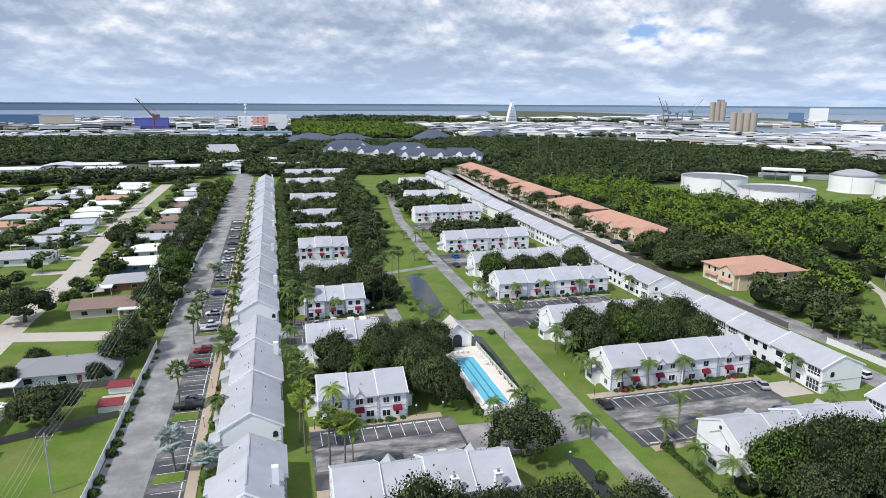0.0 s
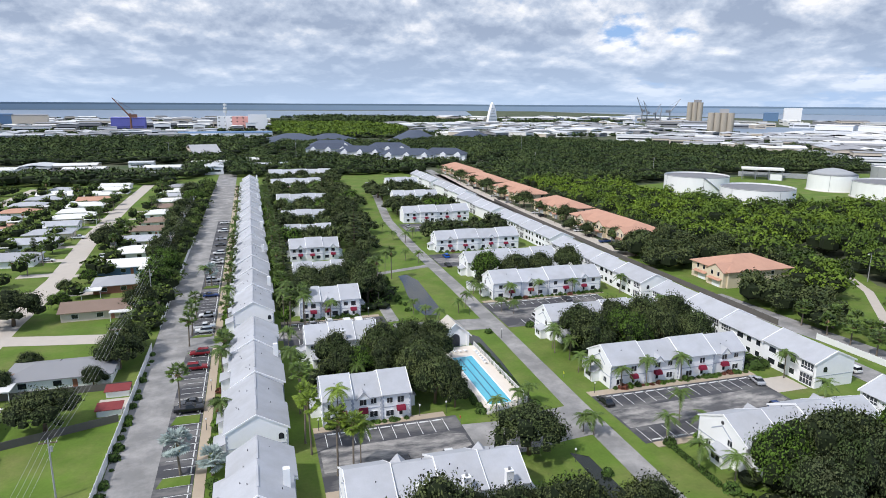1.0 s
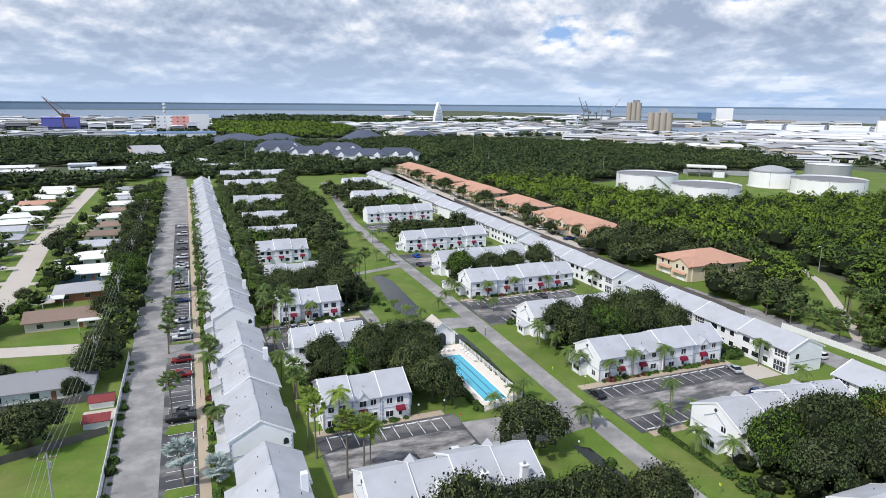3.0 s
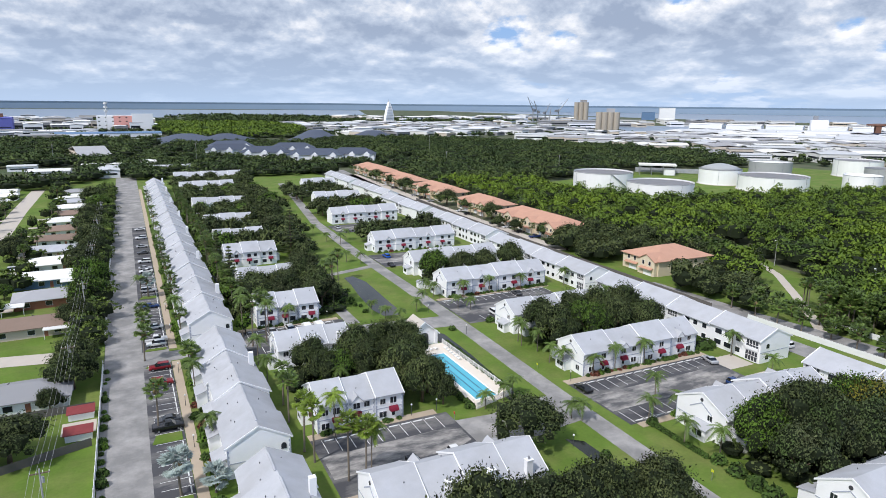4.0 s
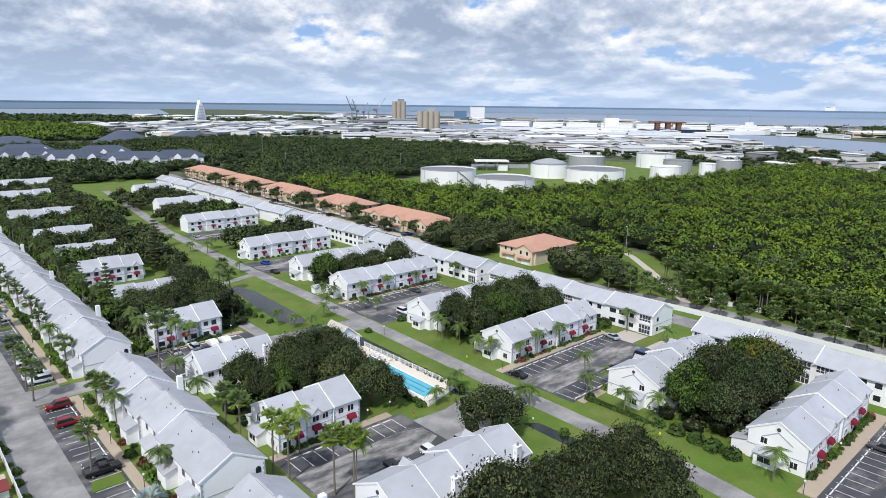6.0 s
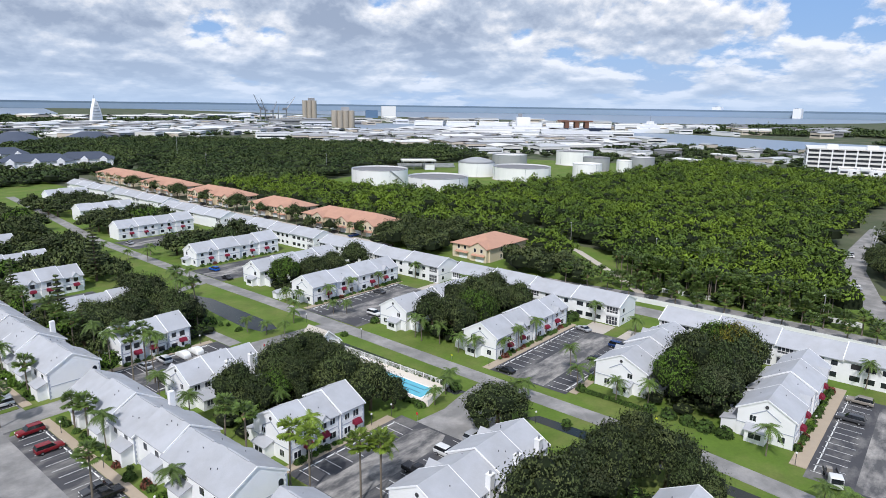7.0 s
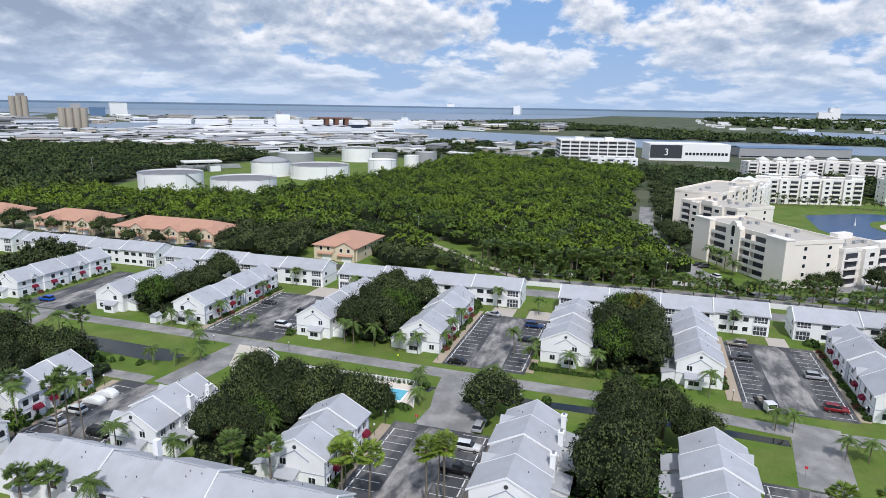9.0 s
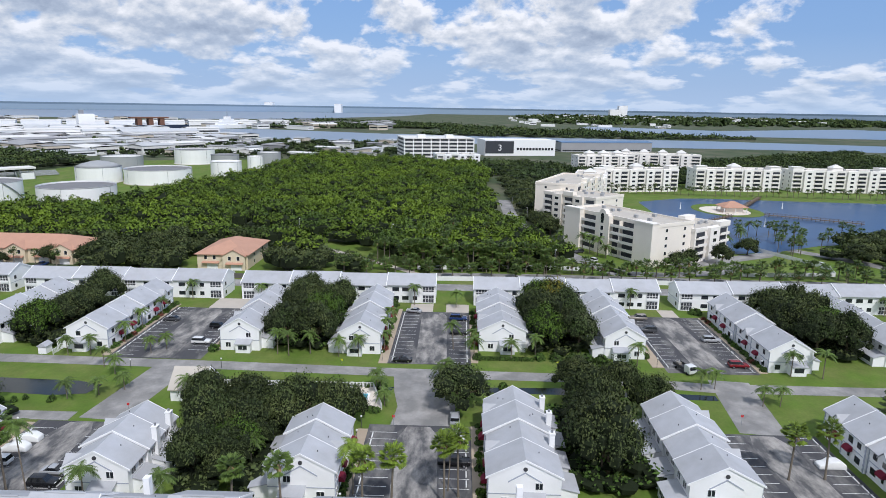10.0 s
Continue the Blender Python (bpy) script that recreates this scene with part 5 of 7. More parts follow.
# ---- condominiums ----
def condo(x, y, rot, L, D, floors, wall="cream_pale", bays=None, cupolas=1, name="condominium", label="cream stucco condominium block with stacked balconies", fh=3.1, back=True, arch=False):
    """A flat-roofed block: front along local x from 0 to L facing -y."""
    h = floors * fh + 0.6
    b = thing(name, label, "apartment block", "condominiums", at=pose(x, y, 0, 0, 0, rot))
    part("wall", Geo().box(0, L, 0, D, 0, h), M(wall), b)
    part("roof", Geo().box(0.8, L - 0.8, 0.8, D - 0.8, h - 0.1, h + 0.12), M("gravel"), b, "pale gravel roof")
    g = Geo()
    g.box(-0.2, L + 0.2, -0.2, 0.5, h - 0.4, h + 0.9).box(-0.2, L + 0.2, D - 0.5, D + 0.2, h - 0.4, h + 0.9)
    g.box(-0.2, 0.5, 0.5, D - 0.5, h - 0.4, h + 0.9).box(L - 0.5, L + 0.2, 0.5, D - 0.5, h - 0.4, h + 0.9)
    part("parapet", g, M(wall), b)
    bays = bays or max(3, round(L / 7.5))
    w = L / bays
    for side, yy, out in () if arch else ((0, 0.0, -1),) + (((1, D, 1),) if back else ()):
        for k in range(bays):
            a = k * w
            for f in range(floors):
                z = f * fh + 0.3
                if k % 2 == 0:
                    # No recess is cut: a dark panel carries the balcony's shade.
                    part("balcony_recess", Geo().box(a + w * 0.14, a + w * 0.86, *sorted((yy + 0.02 * out, yy + 0.05 * out)), z + 0.2, z + 2.5), M("screen_and_shade"), b, "flat dark panel painted as the balcony's shade")
                    part("balcony", Geo().box(a + w * 0.1, a + w * 0.9, *sorted((yy, yy + 1.3 * out)), z - 0.15, z + 0.05).box(a + w * 0.1, a + w * 0.9, *sorted((yy + 1.2 * out, yy + 1.3 * out)), z + 0.05, z + 1.0), M("cream_pale"), b)
                else:
                    if f == 0:
                        part("bay", Geo().box(a + w * 0.06, a + w * 0.94, *sorted((yy, yy + 1.5 * out)), 0, h + 0.5), M(wall), b)
                    window(b, a + w * 0.5, z + 0.9, yy + 1.5 * out, 2.4, 1.4, axis="x", out=out)
            if k % 4 == 2 and cupolas == 0:
                part("tower", Geo().box(a + w * 0.02, a + w * 0.98, *sorted((yy - 2.5 * out, yy + 0.9 * out)), h, h + 2.2), M(wall), b)
    for xx, out in ((0.0, -1), (L, 1)):
        for f in range(floors):
            for q in (0.25, 0.75):
                window(b, D * q, f * fh + 1.2, xx, 1.2, 1.2, axis="y", out=out)
    for k in range(cupolas):
        cx = L * (k + 1) / (cupolas + 1)
        part("cupola", Geo().box(cx - 4, cx + 4, D / 2 - 3.5, D / 2 + 3.5, h, h + 2.6), M(wall), b)
        part("cupola_roof", hip_roof(Geo(), cx - 4, cx + 4, D / 2 - 3.5, D / 2 + 3.5, h + 2.6, h + 5.0, 0.5), M("white_roof"), b)
    for ex in (0.3, L - 8.3) if cupolas == 1 else ():
        part("corner_tower", Geo().box(ex, ex + 8, 0.3, 8.3, h, h + 2.8).box(ex - 0.3, ex + 8.3, 0, 8.6, h + 2.8, h + 3.2), M(wall), b)
    rr = random.Random(int(x))
    for k in range(6):
        ux, uy = rr.uniform(3, L - 4), rr.uniform(3, D - 4)
        part("roof_unit", Geo().box(ux, ux + 1.6, uy, uy + 1.2, h + 0.1, h + 1.3), M("tank_grey"), b)
    if arch:
        c = L * 0.45
        pts = [(c - 4.0, 0), (c + 4.0, 0), (c + 4.0, h + 0.6), (c + 3.2, h + 0.6), (c + 3.2, h + 1.5), (c + 1.9, h + 1.5)] + [(c + 1.9 * math.cos(math.pi * q / 8), h + 1.5 + 1.7 * math.sin(math.pi * q / 8)) for q in range(1, 8)] + [(c - 1.9, h + 1.5), (c - 3.2, h + 1.5), (c - 3.2, h + 0.6), (c - 4.0, h + 0.6)]
        part("stair_tower", Geo().prism(pts, "y", -2.2, 0.1), M("cream"), b, "cream stair tower with a stepped arched gable")
        for f in range(1, floors):
            window(b, c, f * fh + 1.0, -2.2, 1.5, 1.8, axis="x", out=-1)
        part("arched_window", Geo().prism([(c - 0.9, h - 1.4), (c + 0.9, h - 1.4), (c + 0.9, h + 0.6)] + [(c + 0.9 * math.cos(math.pi * q / 8), h + 0.6 + 0.9 * math.sin(math.pi * q / 8)) for q in range(1, 8)] + [(c - 0.9, h + 0.6)], "y", -2.28, -2.2), M("glass"), b, "dark arched window")
        for a0, a1, y0 in ((-0.5, 9.5, -2.6), (L - 9.0, L + 0.5, -3.6)):
            part("wing", Geo().box(a0, a1, y0, 0.1, 0, h + 1.2), M("cream"), b)
            part("cornice", Geo().box(a0 - 0.2, a1 + 0.2, y0 - 0.2, 0.1, h + 1.2, h + 1.6), M("cream_pale"), b)
        for a0, a1 in ((9.6, c - 4.1), (c + 4.1, c + 9.6), (c + 9.8, L - 9.1)):
            for f in range(floors):
                z = f * fh + 0.3
                # Dark panel in place of the shade behind the rail.
                part("balcony_recess", Geo().box(a0 + 0.2, a1 - 0.2, -0.06, -0.02, z + 0.1, z + 2.6), M("screen_and_shade"), b, "flat dark panel painted as the balcony's shade")
                part("balcony", Geo().box(a0, a1, -1.7, 0, z - 0.2, z + 0.05).box(a0, a1, -1.75, -1.6, z + 0.05, z + 1.05), M("cream_pale"), b)
                part("pier", Geo().box(a1 - 0.4, a1, -1.7, 0, z + 0.05, z + fh - 0.2), M("cream"), b)
    return b


condo(208.0, 26.0, 212, 51, 21, 5, "cream", bays=7, cupolas=0, arch=True, label="cream five-storey condominium with stepped end towers and balconies")
condo(174.0, -19.0, -50, 26, 18, 4, "cream_pale", bays=3, cupolas=0)
condo(264, 31, 222, 34, 24, 5, "cream", bays=5, cupolas=0, back=False, label="cream condominium link with plain end walls")
condo(270, 12, -24, 60, 24, 6, "cream", bays=7, cupolas=0, back=False, label="tall cream condominium wing")
condo(330, -15, -14, 58, 20, 5, "white_cream", bays=7, cupolas=1, back=False)
condo(395, -29, -76, 62, 18, 5, "white_cream", bays=9, cupolas=1, back=False)
condo(415, -104, -87, 66, 18, 5, "white_cream", bays=9, cupolas=1, back=False)
condo(419, -179, -89.5, 74, 18, 5, "white_cream", bays=9, cupolas=1, back=False)
condo(582, -74, -99, 90, 18, 5, "white_cream", bays=9, cupolas=4, back=False, label="white resort block with small hipped cupolas")
condo(540, -36, -75, 60, 16, 5, "white_cream", bays=7, cupolas=3, back=False, label="white resort block with small hipped cupolas")


def garage(x, y, rot, L, D, floors, fh):
    h = floors * fh
    b = thing("parking_garage", "white open-deck parking garage", "parking garage", at=pose(x, y, 0, 0, 0, rot))
    # Solid dark box: the shade between the open decks, painted.
    part("core", Geo().box(1, L - 1, 1, D - 1, 0, h - 1.2), M("screen_and_shade"), b)
    for f in range(floors + 1):
        part("deck", Geo().box(0, L, 0, D, f * fh - (0.3 if f else 0), f * fh + (1.5 if f < floors else 0.9)), M("white_roof"), b)
    for k in range(9):
        a = L * k / 8
        part("column", Geo().box(min(a, L - 1.2), min(a, L - 1.2) + 1.2, -0.15, 0.3, 0, h), M("white_paint"), b)
    for a in (0.2, 0.6):
        part("stair_tower", Geo().box(L * a, L * a + 9, 4, 12, h, h + 4.5), M("white_paint"), b)


garage(642, 140, -77, 81, 60, 6, 4.1)
condo(561, 100, -79, 44, 26, 4, "white_paint", bays=6, cupolas=0, back=False, name="office_block", label="white low office block")


def terminal():
    b = thing("terminal_building", "white terminal hall with a dark glazed front bearing a large figure", "terminal", at=pose(740, 46, 0, 0, 0, -77))
    part("wall", Geo().box(0, 94, 0, 40, 0, 20), M("white_paint"), b)
    part("glazing", Geo().box(0.5, 38, -0.3, -0.05, 3, 18.5), M("screen_and_shade"), b, "dark patterned glazing")
    for k in range(12):
        part("window", Geo().box(42 + k * 4.2, 45 + k * 4.2, -0.2, 0, 7, 10), M("glass"), b)
    cu = bpy.data.curves.new("figure", "FONT")
    cu.body, cu.size, cu.extrude = "3", 11, 0.1
    cu.materials.append(M("trim"))
    f = new("figure", cu)
    f.parent = b
    f.matrix_basis = pose(17, -0.5, 6.5, 90, 0, 0)


terminal()


# ---- sheds, offices and houses of town and harbour ----
SHED = {}


def shed(x, y, w, d, h, rot, roof="shed_roof", wall="tan_wall", label="low pale warehouse with flat metal roof", cat="warehouse", rows=1):
    b = thing("warehouse", label, cat, "warehouses and offices", at=pose(x, y, 0, 0, 0, rot))
    part("wall", Geo().box(-w / 2, w / 2, -d / 2, d / 2, 0, h), M(wall), b)
    k = h + d * 0.05
    part("roof", Geo().prism([(-d / 2 - 0.5, h - 0.1), (0, k), (d / 2 + 0.5, h - 0.1), (d / 2 + 0.5, h + 0.35), (0, k + 0.45), (-d / 2 - 0.5, h + 0.35)], "x", -w / 2 - 0.5, w / 2 + 0.5), M(roof), b)
    for q in range(rows):
        z = 1.2 + q * 3.4
        if z + 1.6 < h:
            part("window_band", Geo().box(-w / 2 + 2, w / 2 - 2, -d / 2 - 0.06, -d / 2, z, z + 1.5).box(-w / 2 - 0.06, -w / 2, -d / 2 + 2, d / 2 - 2, z, z + 1.5), M("glass"), b)
    return b


rs = random.Random(5)


def estate(x0, x1, y0, y1, n, size, height, roofs, walls, rot=0.0, keep=None, single=False):
    """Buildings strewn over a district: things near by, one joined object far off."""
    cols = max(1, round(math.sqrt(n * (x1 - x0) / (y1 - y0))))
    rows_ = max(1, round(n / cols))
    sets = {}
    for i in range(cols):
        for j in range(rows_):
            x = x0 + (i + 0.5 + rs.uniform(-0.3, 0.3)) * (x1 - x0) / cols
            y = y0 + (j + 0.5 + rs.uniform(-0.3, 0.3)) * (y1 - y0) / rows_
            w, d, h, a = rs.uniform(*size), rs.uniform(*size) * 0.55, rs.uniform(*height), rot + rs.choice((0, 90)) + rs.uniform(-4, 4)
            roof, wall = rs.choice(roofs), rs.choice(walls)
            if keep and not keep(x, y):
                continue
            if single:
                shed(x, y, w, d, h, a, roof, wall, rs.choice(("low pale warehouse with flat metal roof", "white flat-roofed commercial building", "grey-roofed low storage hall")), rows=rs.choice((0, 1)))
                continue
            m = pose(x, y, 0, 0, 0, a)
            for key, g in ((wall, Geo().box(-w / 2, w / 2, -d / 2, d / 2, 0, h)), (roof, Geo().prism([(-d / 2 - 0.5, h - 0.1), (0, h + d * 0.05), (d / 2 + 0.5, h - 0.1), (d / 2 + 0.5, h + 0.35), (0, h + d * 0.05 + 0.45), (-d / 2 - 0.5, h + 0.35)], "x", -w / 2 - 0.5, w / 2 + 0.5)), ("glass", Geo().box(-w / 2 + 2, w / 2 - 2, -d / 2 - 0.1, -d / 2 + 0.1, h * 0.4, h * 0.65).box(-w / 2 - 0.1, -w / 2 + 0.1, -d / 2 + 2, d / 2 - 2, h * 0.4, h * 0.65))):
                t = sets.setdefault(key, Geo())
                k0 = len(t.v)
                t.v += [tuple(m @ Vector(p)) for p in g.v]
                t.f += [tuple(k0 + q for q in f) for f in g.f]
    for key, g in sets.items():
        solid("far_district", g, M(key), "far pale commercial and harbour buildings", "district", "", "stuff")


WHITE = ("shed_roof", "shed_roof", "white_roof", "grey_roof", "grey_roof")
WALL = ("tan_wall", "white_roof", "white_paint", "grey_roof")
estate(-900, -60, 1090, 1330, 80, (25, 60), (6, 10), WHITE, WALL, 5)
estate(-1000, 60, 1380, 1800, 90, (30, 70), (9, 17), ("white_roof", "grey_roof", "shed_roof"), ("tan_wall", "white_paint", "grey_roof"), 5)
estate(-1200, 0, 1850, 2280, 80, (30, 70), (8, 14), ("white_roof", "grey_roof", "shed_roof"), WALL, 5)
estate(330, 900, 1060, 1700, 130, (25, 75), (6, 10), WHITE, WALL, 20)
estate(600, 1050, 430, 1000, 110, (25, 70), (6, 10), WHITE + ("grey_roof",), WALL, -35, lambda x, y: x + y > 1120)
estate(950, 1230, 560, 1000, 26, (60, 110), (9, 13), ("shed_roof", "shed_roof", "white_roof"), ("white_paint",), -52)
estate(640, 960, 150, 420, 26, (18, 45), (5, 8), WHITE + ("grey_roof",), WALL, -20, None, True)
estate(1450, 2050, 250, 1350, 44, (30, 90), (7, 12), WHITE, WALL, -40, lambda x, y: x - 0.4 * y > 1150)
estate(900, 1900, 1350, 1700, 30, (40, 100), (8, 14), WHITE, WALL, -30)
estate(600, 1500, 1900, 2300, 24, (40, 120), (8, 14), ("white_roof",), WALL, 10)
estate(-220, 30, 560, 660, 10, (20, 45), (4, 6), ("white_roof", "shed_roof"), WALL, 0)
estate(2000, 3600, -700, -100, 34, (20, 50), (4, 9), ("white_roof",), ("white_paint",), 0)
estate(3000, 4500, -1800, -300, 40, (30, 60), (8, 16), ("white_roof",), ("white_paint",), 0)
for k in range(9):
    shed(1330 + k * 45, 1210 - k * 78, 80, 44, 13, -60, "white_roof", "white_paint", "large white curved storage dome hall", "warehouse")


def slate_house(x, y, w, d, rot):
    b = thing("slate_roof_house", "white apartment house with blue-grey hipped roof", "apartment house", "slate-roofed houses", at=pose(x, y, 0, 0, 0, rot))
    part("wall", Geo().box(-w / 2, w / 2, -d / 2, d / 2, 0, 8.5), M("white_paint"), b)
    part("roof", hip_roof(Geo(), -w / 2, w / 2, -d / 2, d / 2, 8.5, 14.5, 1.2), M("slate"), b, "blue-grey hipped roof")
    for k in range(3):
        xx = -w / 2 + w * (k + 0.5) / 3
        part("gable", Geo().prism([(xx - 3, 0), (xx + 3, 0), (xx + 3, 8.6), (xx, 11), (xx - 3, 8.6)], "y", -d / 2 - 2, 0), M("white_paint"), b)
        for z in (1.2, 4.6):
            window(b, xx, z, -d / 2 - 2, 3.0, 1.8, panes=2, kind="screen_and_shade")


for x, y, w, d, r in ((150, 640, 55, 20, -20), (110, 690, 50, 20, -20), (190, 640, 46, 20, -25), (80, 740, 50, 20, -10), (150, 740, 50, 20, -15), (90, 800, 50, 20, 0)):
    slate_house(x, y, w, d, r)
for x, y, r, h in ((250, 1010, 46, 17), (355, 1035, 50, 14), (60, 1050, 60, 11), (120, 1060, 50, 10)):
    solid("stockpile", Geo().tube([(x, y, 0), (x, y, h * 0.7), (x, y, h)], [r, r * 0.45, r * 0.22], 20), M("slate"), "dark grey heap of bulk material", "stockpile")


# ---- landmarks of the harbour ----
def silos(x, y, h, n, r, rot):
    b = thing("silo_block", "tall tan concrete silo block", "silo", "silo blocks", at=pose(x, y, 0, 0, 0, rot))
    for i in range(n):
        for j in range(2):
            part("silo", Geo().tube([((i - n / 2) * r * 1.9, j * r * 1.9, 0), ((i - n / 2) * r * 1.9, j * r * 1.9, h)], [r, r], 14), M("silo"), b, smooth=False)
    part("head_house", Geo().box(-r * 1.5, r * 1.2, 0, r * 1.8, h, h + 8), M("grey_roof"), b)


silos(918, 1098, 44, 4, 6.5, -40)
silos(1345, 1740, 66, 3, 8, -40)
shed(1960, 1990, 60, 34, 46, -40, "white_roof", "white_paint", "tall white storage block at the quay", "storage block", 0)
shed(1880, 2010, 50, 30, 30, -40, "blue_roof", "blue_roof", "blue-grey loading building at the quay", "loading building", 0)


def sail_tower():
    b = thing("sail_tower", "white sail-shaped observation tower", "tower", at=pose(650, 1720, 0, 0, 0, 15))
    prof = [(-16, 0), (16, 0), (15, 18), (11, 38), (4, 56), (0, 62), (-2, 56), (-9, 36), (-13, 18)]
    part("sail", Geo().prism(prof, "y", -5, 5), M("white_paint"), b)
    for k in range(6):
        part("deck", Geo().box(-14 + k * 1.8, 13 - k * 1.6, -6, 6, 8 + k * 7.5, 9 + k * 7.5), M("tank_grey"), b)
    part("mast", Geo().tube([(0, 0, 60), (0, 0, 70)], [0.6, 0.2], 6), M("steel"), b)


sail_tower()


def crane(x, y, h, lean, rot, col="steel"):
    b = thing("harbour_crane", "slender steel harbour crane", "crane", "harbour cranes", at=pose(x, y, 0, 0, 0, rot))
    part("mast", Geo().tube([(0, 0, 0), (0, 0, h * 0.55)], [2.4, 1.6], 6), M(col), b)
    part("jib", Geo().tube([(0, 0, h * 0.45), (lean, 0, h)], [1.8, 0.8], 5), M(col), b)
    part("stay", Geo().tube([(-lean * 0.3, 0, h * 0.5), (0, 0, h * 0.7), (lean * 0.98, 0, h * 0.99)], [0.35] * 3, 4), M(col), b)
    part("counterweight", Geo().box(-lean * 0.4, 0, -3, 3, h * 0.42, h * 0.52), M(col), b)
    part("base", Geo().box(-5, 5, -5, 5, 0, 5), M("tank_grey"), b)


for x, y, h, le, r in ((1180, 1790, 82, -26, 10), (1205, 1800, 70, -20, 15), (1310, 1830, 78, 34, -10), (1240, 1780, 50, 4, 0), (1270, 1850, 62, 26, 20), (-230, 1400, 66, -30, 0)):
    crane(x, y, h, le, r, "rust" if x < 0 else "steel")


def ship(x, y, rot, L=170):
    b = thing("cargo_ship", "long dark blue cargo ship with white deckhouse", "ship", at=pose(x, y, 0, 0, 0, rot))
    part("hull", Geo().prism([(-L / 2, -13), (L * 0.4, -13), (L / 2, 0), (L * 0.4, 13), (-L / 2, 13)], "z", 0.2, 11), M("ship_hull"), b)
    part("deckhouse", Geo().box(-L / 2 + 8, -L / 2 + 38, -11, 11, 11, 34), M("white_paint"), b)
    part("funnel", Geo().box(-L / 2 + 12, -L / 2 + 20, -4, 4, 34, 42), M("steel"), b)
    for k in range(3):
        part("gantry", Geo().box(L * (0.02 + k * 0.1), L * (0.06 + k * 0.1), -9, 9, 11, 27), M("rust"), b)
    part("gantry_beam", Geo().box(-L * 0.04, L * 0.3, -10, 10, 25, 28), M("rust"), b)


ship(1290, 770, -48, 230)


def white_ship():
    b = thing("white_ship", "white patrol ship moored at the quay", "ship", at=pose(1480, 640, 0, 0, 0, -30))
    part("hull", Geo().prism([(-55, -8), (40, -8), (60, 0), (40, 8), (-55, 8)], "z", 0.2, 9), M("white_paint"), b)
    for k, (a, c, h) in enumerate(((-30, 28, 16), (-18, 18, 22), (-6, 10, 28))):
        part("deckhouse", Geo().box(a, c, -6 + k, 6 - k, 9, h), M("white_paint"), b)
    part("mast", Geo().tube([(2, 0, 28), (2, 0, 46)], [0.8, 0.3], 6), M("steel"), b)


white_ship()


def hotel():
    b = thing("hotel", "white and coral hotel slab", "hotel", at=pose(-20, 1420, 0))
    part("wall", Geo().box(-50, 50, 0, 25, 0, 30), M("white_paint"), b)
    part("coral_wall", Geo().box(-20, 20, -2, 0, 2, 30), M("pink"), b, "coral painted front")
    part("wing", Geo().box(12, 50, -6, 0, 0, 34), M("white_paint"), b)
    for f in range(0, 7, 2):
        for k in range(0, 16, 2):
            part("window", Geo().box(-47 + k * 6, -44 + k * 6, -2.2 if abs(-45 + k * 6) < 20 else -0.1, 0, 3 + f * 3.8, 5 + f * 3.8), M("glass"), b)
    m = thing("radio_mast", "tall white radio mast with drum antennas", "mast", at=pose(-52, 1400, 0))
    part("pole", Geo().tube([(0, 0, 0), (0, 0, 56)], [1.1, 0.8], 8), M("lamp_white"), m)
    for z in (38, 45, 52):
        part("antenna", Geo().tube([(0, 0, z), (0, 0, z + 3.4)], [3.4, 3.4], 10), M("lamp_white"), m)


hotel()
shed(-240, 1440, 62, 26, 26, 0, "violet", "violet", "violet office block under construction", "office", 3)
shed(-540, 1600, 90, 30, 30, 8, "blue_roof", "blue_roof", "blue-grey waterside apartment block", "apartment block", 3)
shed(-470, 1610, 80, 30, 28, 8, "grey_roof", "tan_wall", "tan waterside apartment block", "apartment block", 3)
shed(872, -130, 142, 30, 13, -75, "blue_roof", "grey_roof", "long blue-grey quay shed", "warehouse", 1)
shed(-45, 1150, 150, 34, 9, 4, "blue_roof", "white_paint", "long low blue-roofed hall")
shed(-60, 790, 30, 120, 5, 8, "grey_roof", "tan_wall", "long grey-roofed hall among trees")
for k, (x, y, w, h) in enumerate(((4700, -1080, 60, 80), (4620, -1010, 80, 52), (4740, 980, 50, 62), (4780, 1500, 60, 66))):
    shed(x, y, 60, w, h, 0, "white_roof", "white_paint", "huge white assembly hall on the far shore", "hall", 0)


